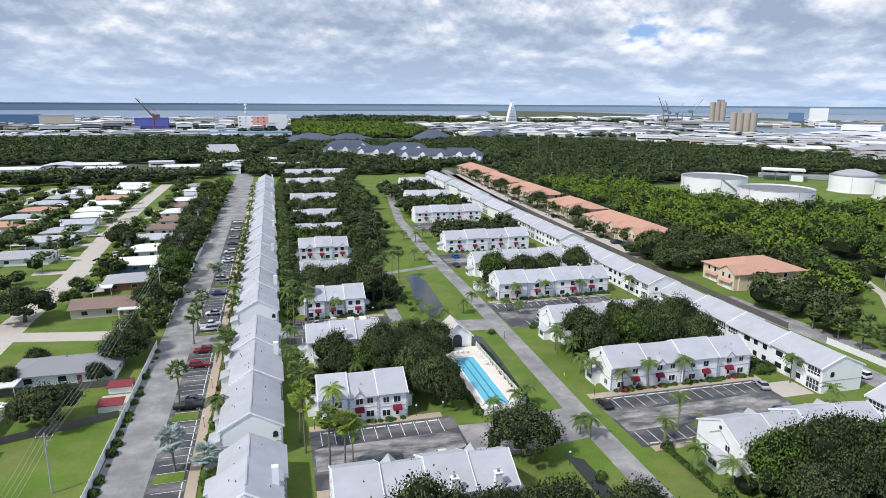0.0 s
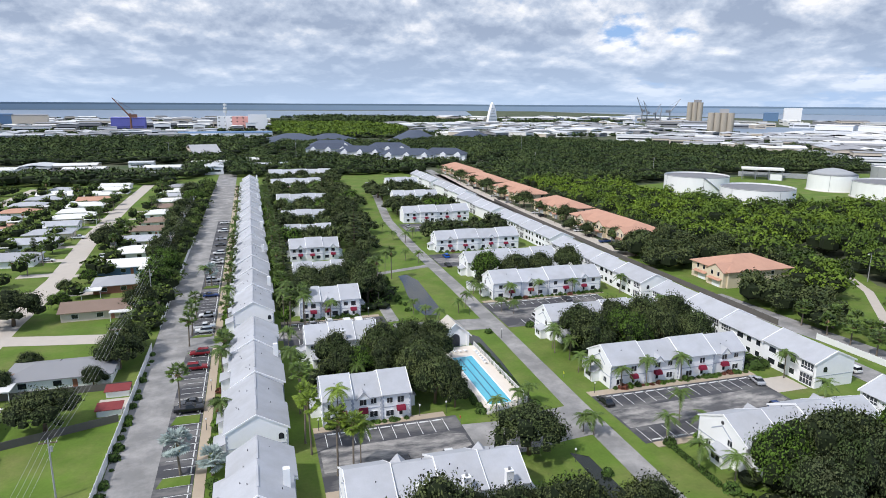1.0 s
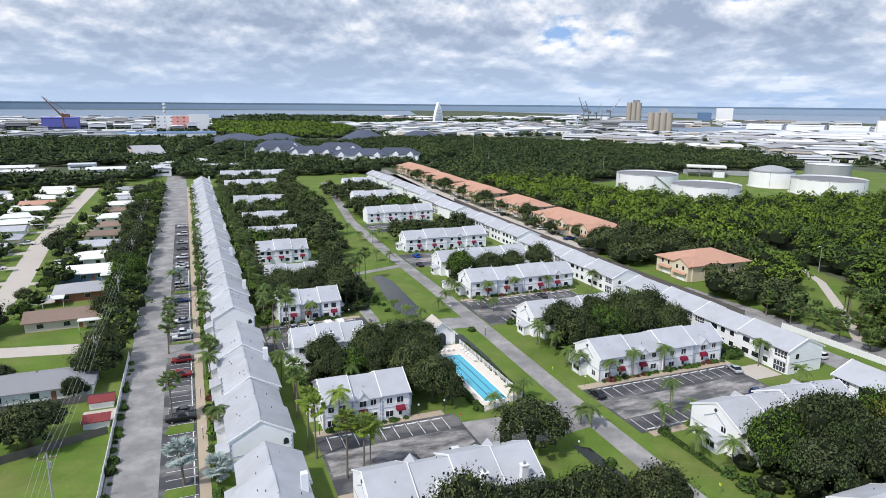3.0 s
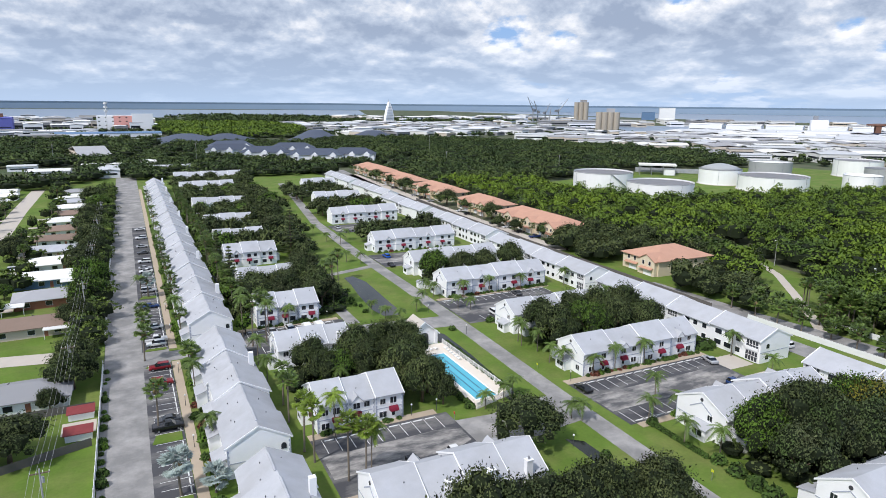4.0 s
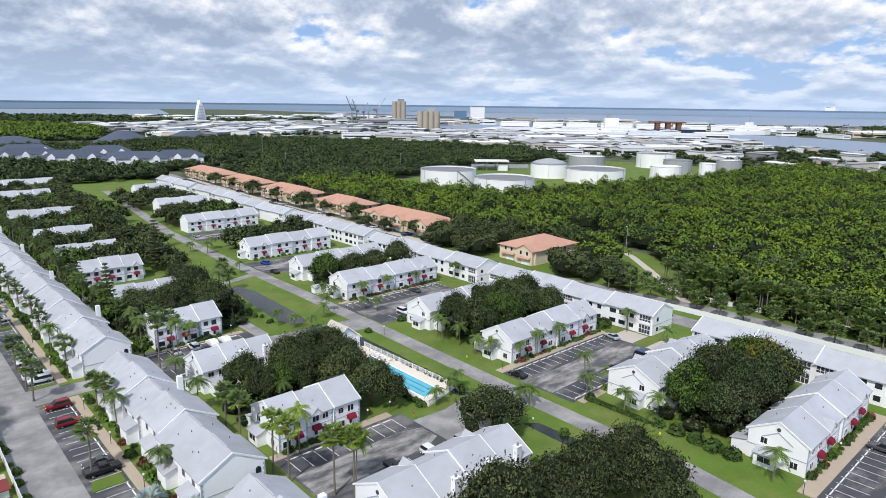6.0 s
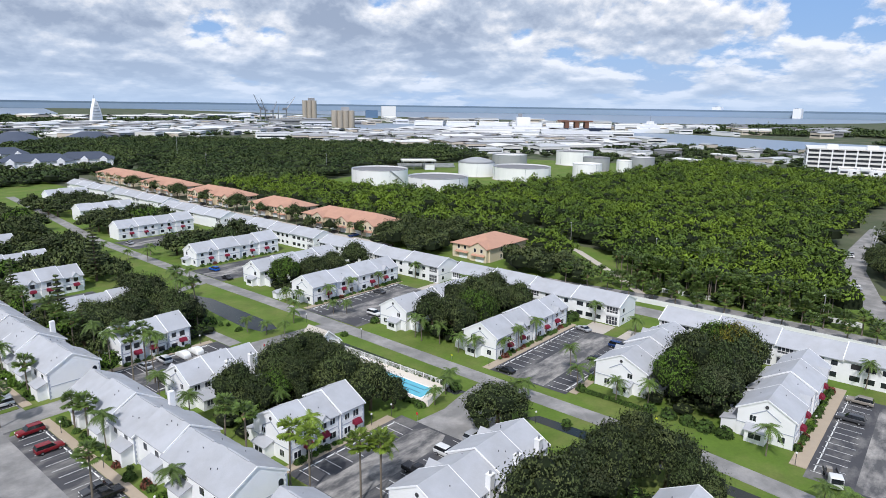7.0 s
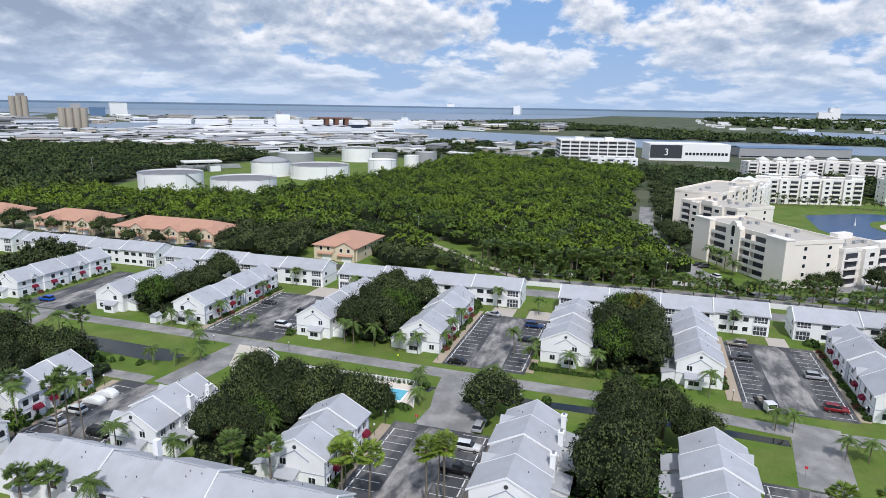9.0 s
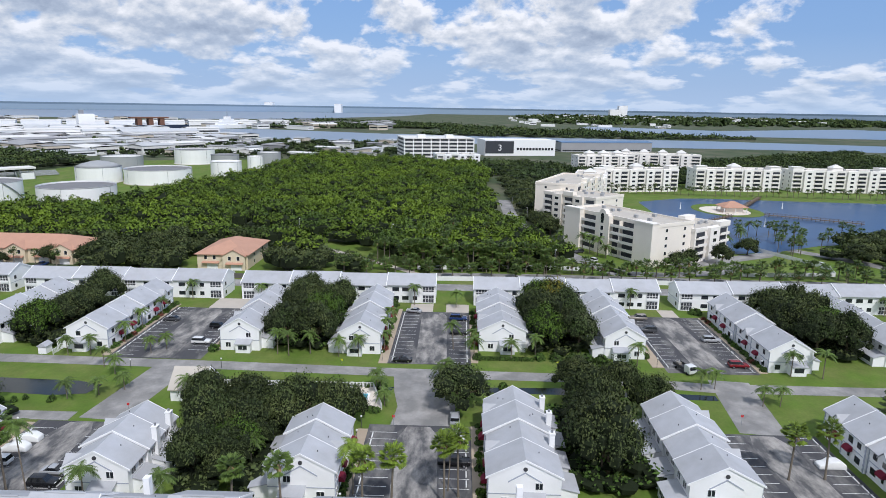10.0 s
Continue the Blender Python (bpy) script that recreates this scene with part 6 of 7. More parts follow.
# ---- low houses of the western streets ----
def bungalow(x, y, w, d, rot, roof, wall, gable=False, t=4.6, seed=0):
    b = thing("bungalow", {"white_roof": "low white bungalow with white flat-pitched roof", "grey_roof": "low pale bungalow with grey roof", "brown_roof": "low pale bungalow with brown shingle roof", "terracotta": "low bungalow with terracotta roof", "shingle": "low bungalow with pale grey roof"}[roof], "house", "low street houses", at=pose(x, y, 0, 0, 0, rot))
    part("wall", Geo().box(-w / 2, w / 2, -d / 2, d / 2, 0, 2.8), M(wall), b)
    part("roof", hip_roof(Geo(), -w / 2, w / 2, -d / 2, d / 2, 2.8, t, 0.7, gable), M(roof), b)
    if gable:
        ws = w if w >= d else d
        part("gable_wall", Geo().prism([(-d / 2, 2.7), (d / 2, 2.7), (0, t - 0.2)] if w >= d else [(-w / 2, 2.7), (w / 2, 2.7), (0, t - 0.2)], "x" if w >= d else "y", -ws / 2, ws / 2), M(wall), b)
    for k, q in enumerate((-0.32, 0.0, 0.3) if x > -60 else (-0.2,)):
        window(b, w * q, 0.9, -d / 2, 1.6, 1.2, out=-1)
    window(b, 0, 0.9, w / 2, 1.4, 1.1, axis="y", out=1)
    part("door", Geo().box(w * 0.14, w * 0.14 + 0.95, -d / 2 - 0.05, -d / 2, 0, 2.1), M("brick"), b)
    rr = random.Random(seed)
    if rr.random() < 0.7:
        s = rr.choice((-1, 1))
        part("carport_roof", Geo().box(s * w / 2 - 3, s * w / 2 + 3, -d / 2 - 5, -d / 2 + 0.4, 2.5, 2.72), M("white_roof"), b)
        for i in (-2.7, 2.7):
            part("post", Geo().box(s * w / 2 + i - 0.06, s * w / 2 + i + 0.06, -d / 2 - 4.8, -d / 2 - 4.68, 0, 2.5), M("trim"), b)
    for k in range(1 if x > -100 else 0):
        part("vent", Geo().tube([(rr.uniform(-4, 4), rr.uniform(-2, 2), t - 1.3), (rr.uniform(-4, 4) * 0 + k, 0.5, t + 0.2)], [0.1, 0.1], 6), M("roof_vent"), b)


bungalow(-49.3, 133, 21, 10.5, 0, "grey_roof", "white_paint", seed=1)
bungalow(-50.5, 181, 20, 10, 2, "brown_roof", "tan_wall", True, seed=2)
bungalow(-40.0, 184, 9, 12, 0, "brown_roof", "tan_wall", seed=3)
bungalow(-49, 209, 18, 11, 4, "grey_roof", "brick", seed=4)
bungalow(-53, 234, 17, 12, 2, "white_roof", "blue_roof", True, seed=5)
bungalow(-51, 257, 18, 12, 2, "white_roof", "white_paint", seed=6)
bungalow(-97, 255, 20, 14, 0, "grey_roof", "white_paint", seed=7)
bungalow(-61, 106, 10, 16, 0, "white_roof", "white_paint", True, 3.6, seed=8)
bungalow(-60.0, 84, 12, 10, 0, "white_roof", "white_paint", True, 3.4, seed=9)
rh = random.Random(21)
ROOFS = ("white_roof", "white_roof", "white_roof", "shingle", "shingle", "grey_roof", "brown_roof", "terracotta")
for i, (xc, ya, yb) in enumerate(((-53, 280, 480), (-97, 285, 480), (-128, 190, 480), (-172, 200, 480), (-205, 240, 480), (-250, 240, 480))):
    y = ya
    while y < yb:
        bungalow(xc + rh.uniform(-2, 2), y, rh.uniform(15, 20), rh.uniform(10, 13), rh.uniform(-5, 5), rh.choice(ROOFS), rh.choice(("white_paint", "tan_wall", "white_paint")), rh.random() < 0.4, 4.4, i * 40 + int(y))
        y += rh.uniform(20, 25)
band("street_west", [(-73, 140), (-74, 176), (-73, 226), (-78, 300), (-80, 402), (-80, 500)], 8, 0.05, "concrete", "pale concrete street between low houses")
band("street_cross", [(-300, 168), (-80, 165), (-60, 161), (-37, 157)], 7, 0.055, "concrete", "pale concrete side street")
band("street_far_west", [(-150, 165), (-150, 300), (-151, 490)], 8, 0.05, "concrete", "pale concrete street between low houses")
band("street_third", [(-228, 165), (-228, 300), (-229, 490)], 8, 0.05, "concrete", "pale concrete street between low houses")
for y in (209, 234, 257, 283, 306, 330, 352, 376):
    flat("driveway", rect(-70, -58, y - 6, y - 2), 0.045, "concrete", "pale concrete driveway", "driveway")
    for xa in (-88, -140, -165, -218, -240):
        flat("driveway", rect(xa, xa + 11, y - 3, y + 2), 0.045, "concrete", "pale concrete driveway", "driveway")
solid("garden_shed", hip_roof(Geo().box(-62, -58, 128, 132, 0, 2.3), -62, -58, 128, 132, 2.3, 3.8, 0.2, True), M("brown_roof"), "small garden shed with brown roof", "shed")
for y in (112.5, 121.5):
    gs = thing("garden_shelter", "low red-roofed garden shelter with pale walls by the fence", "shelter", "garden shelters", at=pose(-36.2, y, 0))
    part("wall", Geo().box(-2.3, 2.1, -1.2, 1.2, 0, 1.5), M("white_paint"), gs)
    part("roof", Geo().prism([(-1.6, 1.45), (1.6, 1.8), (1.6, 1.95), (-1.6, 1.6)], "x", -2.6, 2.4), M("red_roof"), gs, "faded red sheet roof")
flat("garden_path", rect(-39.5, -33.6, 114.2, 119.6), 0.05, "concrete", "pale concrete garden terrace", "terrace")
panel_fence([(-62, 124.5), (-34, 124.5)], 1.6, "fence_dark", "garden_fence", "weathered dark garden fence")
panel_fence([(-62, 99), (-34, 108.5)], 1.6, "fence_dark", "garden_fence", "weathered dark garden fence")

# ---- lake pavilion and footbridge ----
flat("lake_island", ring(318, -90, 27, 24, sy=0.75), 0.12, "grass", "small green island in the lake", "lawn")
flat("island_terrace", ring(316, -88, 18, 20, sy=0.8), 0.16, "deck", "pale paved terrace on the island", "terrace")
pv = thing("lake_pavilion", "open pavilion with pinkish hipped roof on the island", "pavilion", at=pose(313, -91, 0.15))
part("roof", hip_roof(Geo(), -6, 6, -7, 7, 3.4, 6.6, 0.8), M("terracotta"), pv)
part("wall", Geo().box(-4.5, 4.5, -5, 5, 0, 3.3), M("cream_pale"), pv)
for i in (-5.8, 5.8):
    for j in (-6.8, 0, 6.8):
        part("column", Geo().box(i - 0.2, i + 0.2, j - 0.2, j + 0.2, 0, 3.3), M("trim"), pv)


def footbridge(a, c):
    b = thing("footbridge", "timber footbridge with railings over the lake", "bridge")
    a, c = Vector((*a, 0)), Vector((*c, 0))
    L = (c - a).length
    m = Matrix.Translation(a) @ Matrix.Rotation(math.atan2(c.y - a.y, c.x - a.x), 4, "Z")
    pieces = [part("deck", Geo().box(0, L, -1.3, 1.3, 1.0, 1.2), M("wood"), b)]
    for s in (-1.3, 1.3):
        g = Geo().box(0, L, s - 0.05, s + 0.05, 2.1, 2.2)
        x = 0.0
        while x < L:
            g.box(x, x + 0.14, s - 0.07, s + 0.07, 0, 2.2)
            x += 2.2
        pieces.append(part("railing", g, M("wood"), b))
    for p in pieces:
        p.matrix_basis = m


footbridge((297, -104), (270, -146))
footbridge((292, -82), (262, -54))
footbridge((331, -107), (376, -136))
for x, y in ((330, -130), (262, -88), (320, -62)):
    solid("fountain", Geo().tube([(x, y, 0.1), (x, y, 2.0), (x, y, 4.5)], [0.5, 0.25, 0.06], 8), M("lamp_white"), "white fountain jet in the lake", "fountain")

# ---- woods and far tree belts ----
def inside(px, py, poly):
    x, y = np.asarray(px), np.asarray(py)
    hit = np.zeros(len(x), bool)
    j = len(poly) - 1
    for i in range(len(poly)):
        (xi, yi), (xj, yj) = poly[i], poly[j]
        hit ^= ((yi > y) != (yj > y)) & (x < (xj - xi) * (y - yi) / (yj - yi + 1e-12) + xi)
        j = i
    return hit


def wood(name, poly, step, leaves, size, height, material, label, holes=(), seed=1, kinds=6, lob=8, spread=0.78):
    """A wood of many crowns over a plan outline, as one object."""
    r = np.random.default_rng(seed)
    xs, ys = [p[0] for p in poly], [p[1] for p in poly]
    gx, gy = np.meshgrid(np.arange(min(xs), max(xs), step), np.arange(min(ys), max(ys), step))
    px = gx.ravel() + r.uniform(-0.45, 0.45, gx.size) * step
    py = gy.ravel() + r.uniform(-0.45, 0.45, gx.size) * step
    ok = inside(px, py, poly)
    for h in holes:
        ok &= ~inside(px, py, h)
    px, py = px[ok], py[ok]
    temps = [crown_quads(min(step, 26) * spread, height * 0.62, lob, leaves, size, 0.7, None) for _ in range(kinds)]
    L, C, N = [], [], []
    for k in range(kinds):
        sel = np.where(np.arange(len(px)) % kinds == k)[0]
        if not len(sel):
            continue
        a = r.uniform(0, 2 * np.pi, len(sel))
        s = r.uniform(0.75, 1.3, len(sel))
        zs = r.uniform(0.62, 1.30, len(sel))
        ca, sa = np.cos(a), np.sin(a)
        for src, dst in ((temps[k][0], L), (temps[k][1], C)):
            q = src.reshape(1, -1, 3)
            X = (q[..., 0] * ca[:, None] - q[..., 1] * sa[:, None]) * s[:, None] + px[sel][:, None]
            Y = (q[..., 0] * sa[:, None] + q[..., 1] * ca[:, None]) * s[:, None] + py[sel][:, None]
            Z = (q[..., 2] + height * 0.22) * zs[:, None]
            dst.append(np.stack([X, Y, Z], -1).reshape(-1, 4, 3))
        v = temps[k][2]
        N.append(np.stack([v[None, :, 0] * ca[:, None] - v[None, :, 1] * sa[:, None], v[None, :, 0] * sa[:, None] + v[None, :, 1] * ca[:, None], np.repeat(v[None, :, 2], len(sel), 0)], -1).reshape(-1, 3))
    me = quads_mesh(name, np.concatenate(L), M(material), [(np.concatenate(C), M("leaf_shade"))], np.concatenate(N))
    return tagged(new(name, me), label, "wood", "", "stuff")


wood("woodland", [(157, 98), (157, 60), (160, 34), (178, 38), (196, 44), (225, 50), (277, 55), (360, 60), (470, 52), (560, 60), (600, 130), (640, 225), (560, 250), (440, 245), (330, 268), (262, 282), (250, 330), (235, 400), (180, 420), (176, 230), (182, 185), (160, 140)],
     8.4, 300, 0.52, 11.0, "forest_leaf", "dense subtropical wood in many greens",
     [[(142, 84), (152, 90), (166, 102), (180, 117), (196, 133), (212, 164), (222, 206), (208, 206), (198, 168), (184, 146), (166, 128), (150, 112), (138, 100)], [(140, 148), (180, 148), (180, 182), (140, 182)]], 3, 8, 13, 0.74)
wood("woodland_north", [(180, 420), (235, 400), (256, 412), (320, 432), (420, 462), (540, 440), (640, 560), (560, 760), (420, 1000), (250, 990), (230, 800), (260, 620), (200, 560), (185, 480)],
     9.5, 110, 0.85, 9.5, "far_leaf", "wide dark green wood behind the orange roofs", (), 4)
wood("tree_belt_northwest", [(-420, 495), (-60, 500), (-44, 560), (-30, 700), (0, 850), (20, 980), (-60, 1080), (-420, 1090), (-700, 1000), (-620, 620)],
     11.5, 60, 1.1, 9.5, "far_leaf", "dense dark trees between far houses", [[(-85, 720), (-35, 720), (-35, 860), (-85, 860)], [(-230, 550), (-60, 550), (-60, 670), (-230, 670)]], 5)
wood("tree_belt_north", [(-30, 530), (140, 530), (150, 580), (230, 570), (250, 700), (260, 880), (230, 960), (40, 960), (0, 800), (-30, 640)],
     10, 80, 0.9, 8, "far_leaf", "trees among slate-roofed apartment houses",
     [ring(x, y, 24, 10) for x, y in ((150, 640), (110, 690), (190, 640), (80, 740), (150, 740), (30, 720), (55, 660), (215, 600), (90, 800), (30, 800))], 6)
wood("tree_belt_green", [(60, 1100), (230, 1090), (330, 1400), (300, 1750), (60, 1800), (20, 1500)], 13, 60, 1.5, 11, "forest_leaf", "broad green trees before the lagoon", (), 7, 4)
wood("tree_belt_town", [(-1000, 1100), (300, 1060), (950, 1040), (1000, 1500), (500, 2100), (-200, 2300), (-1200, 2250)], 30, 34, 1.7, 7.5, "far_leaf", "scattered town trees", (), 8, 4, 8, 0.36)
wood("tree_belt_harbour", [(600, 250), (760, 120), (960, 110), (960, 400), (1000, 560), (800, 900), (620, 1000), (560, 760), (640, 560)], 20, 44, 1.2, 7, "far_leaf", "scattered trees between sheds", (), 9, 4, 8, 0.36)
wood("tree_belt_point", [(1500, 560), (1640, 240), (1560, -150), (1900, 60), (2200, 300), (2350, 640), (2000, 700)], 34, 26, 2.6, 7, "far_leaf", "low scrub on the point beyond the canal", (), 10, 4)
wood("tree_belt_south", [(1250, -100), (1320, 180), (1560, 100), (1700, -250), (1500, -330), (1300, -600)], 34, 26, 2.4, 6, "far_leaf", "scrub on the bank beyond the canal", (), 11, 4)
wood("tree_belt_shore", [(2300, -300), (3400, -200), (4700, -400), (4700, -2600), (2600, -2000), (2400, -900)], 80, 10, 8.0, 11, "far_leaf", "low woods of the far flat shore", (), 12, 4)
wood("tree_belt_lagoon", [(100, 2520), (340, 2770), (900, 2300), (1300, 1900), (700, 1800), (330, 1900)], 40, 24, 3.4, 7, "far_leaf", "mangrove islands of the lagoon", (), 13, 4)
wood("tree_belt_resort", [(430, 30), (560, 60), (640, 50), (560, -40), (700, -250), (900, -500), (560, -420), (520, -190), (440, -120), (430, -40)], 9.5, 80, 0.8, 7.5, "far_leaf", "trees and palms round the resort", [rect(505, 545, -155, -55)], 14, 4)
wood("tree_belt_lakeside", [(182, -78), (215, -98), (235, -150), (250, -260), (170, -260), (165, -130)], 8.5, 260, 0.5, 8, "oak_leaf", "dark trees by the lake", (), 15, 4)
wood("tree_belt_gardens", [(-290, 172), (-60, 172), (-42, 200), (-36, 480), (-290, 480)], 10.0, 90, 0.55, 6.2, "garden_leaf", "garden trees among the low houses",
     [rect(-85, -69, 150, 500), rect(-156, -144, 150, 500), rect(-234, -222, 150, 500)] + [rect(x - 4.5, x + 4.5, 172, 490) for x in (-53, -97, -128, -172, -205)], 16, 5, 8, 0.36)
wood("hedge_trees", [(-39, 172), (-34, 172), (-34, 480), (-40, 480)], 5.0, 260, 0.36, 7.0, "garden_leaf", "bushy trees along the garden fence", (), 17, 5)
wood("wood_edge", [(136, 112), (148, 112), (158, 122), (170, 135), (186, 152), (196, 176), (200, 205), (176, 222), (150, 218), (139, 212), (137, 160)], 6.6, 320, 0.40, 9, "oak_leaf", "dark trees around the orange-roofed house", [rect(136, 176, 147, 179)], 18, 5, 14)
wood("villa_trees", [(171, 215), (171, 560), (182, 560), (182, 215)], 8, 200, 0.55, 9, "far_leaf", "dark trees behind the orange-roofed rows", (), 19, 4)
for k, (xa, xb, ya, yb) in enumerate(((5, 34, 107, 125), (68, 103, 107.5, 124), (68, 101, 42, 57.5), (8, 36, 42.5, 58.5), (66, 104, 176, 191), (4, 36, 172, 189), (68, 104, -26.5, -10), (20, 32, 163, 204))):
    wood("undergrowth", rect(xa, xb, ya, yb), 3.6, 60, 0.34, 3.4, "hedge_leaf" if k % 2 else "oak_leaf", "dense garden undergrowth beneath the trees", (), 30 + k, 4, 5)
wood("condo_trees", [(222, 28), (240, 36), (277, 41), (350, 42), (440, 42), (430, 14), (400, 6), (340, 22), (300, 34), (270, 36)], 8, 240, 0.45, 7, "oak_leaf", "trees between the drive and the condominiums", (), 50, 5)
wood("avenue_shrubs", [(151, 92), (158, 92), (157, 40), (152, 36)], 3.4, 90, 0.30, 3.2, "garden_leaf", "low shrubs between the avenue and the wood", (), 52, 4)
wood("garden_hedge", [(-37.5, 150), (-34, 150), (-34, 176), (-40, 176)], 4.2, 220, 0.32, 5, "garden_leaf", "bushy trees by the garden fence", [rect(-41, -33, 153, 162)], 51, 4)

# ---- parking bays ----
def bays(x0, x1, y, side, n, axis="x"):
    """Wheel stops and painted lines of a row of bays. side: which way the bays open from the stops."""
    lot = thing("bay_markings", "white painted parking bay lines on dark asphalt", "markings", "parking bay rows", "structure", pose(0, 0, 0))
    w = (x1 - x0) / n
    line = shared(TH, ("line", axis), lambda: (Geo().box(-0.055, 0.055, 0, 5.0, 0.066, 0.072) if axis == "x" else Geo().box(0, 5.0, -0.055, 0.055, 0.066, 0.072)).mesh("stall_line", M("line_paint")))
    stop = shared(TH, ("stop", axis), lambda: Geo().prism([(-0.12, 0), (0.12, 0), (0.07, 0.14), (-0.07, 0.14)], axis, -0.92, 0.92).mesh("wheel_stop", M("line_paint")))
    for k in range(n + 1):
        o = part("stall_line", line, None, lot)
        a = x0 + k * w
        o.matrix_basis = Matrix.Translation((a, y, 0) if axis == "x" else (y, a, 0)) @ Matrix.Rotation(math.pi if side < 0 else 0, 4, "Z")
        if k < n:
            s = tagged(new("wheel_stop", stop), "white concrete wheel stop", "wheel stop", "wheel stops")
            a += w / 2
            s.location = (a, y + side * 0.5, 0.06) if axis == "x" else (y + side * 0.5, a, 0.06)


bays(4.0, 27.0, 92.6, -1, 9)
bays(9.0, 29.0, 74.0, 1, 7)
bays(62.0, 100.0, 92.8, -1, 14)
bays(62.0, 98.0, 73.4, 1, 13)
bays(62.0, 99.0, 25.8, -1, 14)
bays(60.5, 99.0, 5.2, 1, 14)
bays(62.0, 100.0, 161.0, -1, 14)
bays(66.0, 98.0, 139.0, 1, 12)
bays(1.0, 25.0, 157.0, -1, 9)
bays(3.0, 25.0, 140.0, 1, 8)
bays(3.0, 29.0, 27.0, -1, 10)
bays(6.0, 29.0, 8.0, 1, 9)
bays(60, 82.0, -18.6, -1, 8, "y")
bays(85, 103.6, -18.6, -1, 7, "y")
bays(107.5, 141.5, -18.6, -1, 13, "y")
bays(155, 232, -18.6, -1, 28, "y")
for ya, yb in ((82, 84.8), (103.8, 107.2), (141.8, 143.4), (153, 154.6), (201, 204)):
    solid("island", Geo().slab([(-24.2, ya), (-19, ya), (-19, yb), (-23.4, yb)], 0, 0.16), M("grass"), "small grass island between parking bays", "planting island")

# ---- cars ----
CAR = {}


def car_meshes(kind):
    if kind in CAR:
        return CAR[kind]
    L, W, H = {"sedan": (4.7, 1.82, 1.45), "suv": (4.7, 1.9, 1.75), "pickup": (5.7, 1.98, 1.85), "van": (5.1, 1.95, 1.8)}[kind]
    if kind == "sedan":
        low = [(-L / 2, 0.35), (L / 2, 0.35), (L / 2, 0.62), (L / 2 - 0.15, 0.78), (L * 0.22, 0.92), (-L * 0.32, 0.98), (-L / 2, 0.88)]
        cab = [(-L * 0.36, 0.95), (L * 0.20, 0.92), (L * 0.03, H - 0.06), (-L * 0.22, H - 0.04)]
        top = (-L * 0.21, L * 0.03)
    elif kind == "pickup":
        low = [(-L / 2, 0.45), (L / 2, 0.45), (L / 2, 0.95), (L / 2 - 0.1, 1.1), (L * 0.22, 1.18), (-L / 2, 1.18)]
        cab = [(-L * 0.10, 1.15), (L * 0.24, 1.15), (L * 0.12, H - 0.06), (-L * 0.09, H - 0.06)]
        top = (-L * 0.09, L * 0.12)
    else:
        low = [(-L / 2, 0.4), (L / 2, 0.4), (L / 2, 0.8), (L / 2 - 0.1, 0.95), (L * 0.22, 1.05), (-L / 2, 1.08)]
        cab = [(-L * 0.49, 1.03), (L * 0.22, 1.03), (L * 0.07, H - 0.06), (-L * 0.43, H - 0.06)]
        top = (-L * 0.43, L * 0.07)
    body = Geo().prism(low, "y", -W / 2, W / 2)
    glass = Geo()
    i = len(glass.v)
    n = len(cab)
    for s in (-1, 1):
        for x, z in cab:
            inset = 0.06 + 0.16 * (z - cab[0][1]) / (H - cab[0][1])
            glass.v.append((x, s * (W / 2 - inset), z))
    glass.f += [tuple(range(n)), tuple(range(2 * n - 1, n - 1, -1))] + [(k, (k + 1) % n, n + (k + 1) % n, n + k) for k in range(n)]
    roof = Geo().prism([(top[0] - 0.05, H - 0.09), (top[1] + 0.08, H - 0.09), (top[1] - 0.05, H), (top[0] + 0.1, H)], "y", -W / 2 + 0.2, W / 2 - 0.2)
    wheel = Geo().tube([(0, -0.11, 0), (0, 0.11, 0)], [0.33, 0.33], 14)
    rim = Geo().tube([(0, -0.12, 0), (0, 0.12, 0)], [0.19, 0.19], 10)
    lamp = Geo().box(-0.04, 0.04, -0.22, 0.22, -0.07, 0.07)
    CAR[kind] = (body, glass.mesh("glazing", M("car_glass")), roof, wheel.mesh("wheel", M("tyre"), False), rim.mesh("rim", M("rim")), lamp.mesh("headlight", M("lamp_white")), L, W)
    return CAR[kind]


def bevelled(g, name, material, amount):
    me = g.mesh(name, material)
    bm = bmesh.new()
    bm.from_mesh(me)
    bmesh.ops.bevel(bm, geom=bm.edges[:], offset=amount, segments=2, affect="EDGES", profile=0.6)
    bm.to_mesh(me)
    bm.free()
    for p in me.polygons:
        p.use_smooth = True
    return me


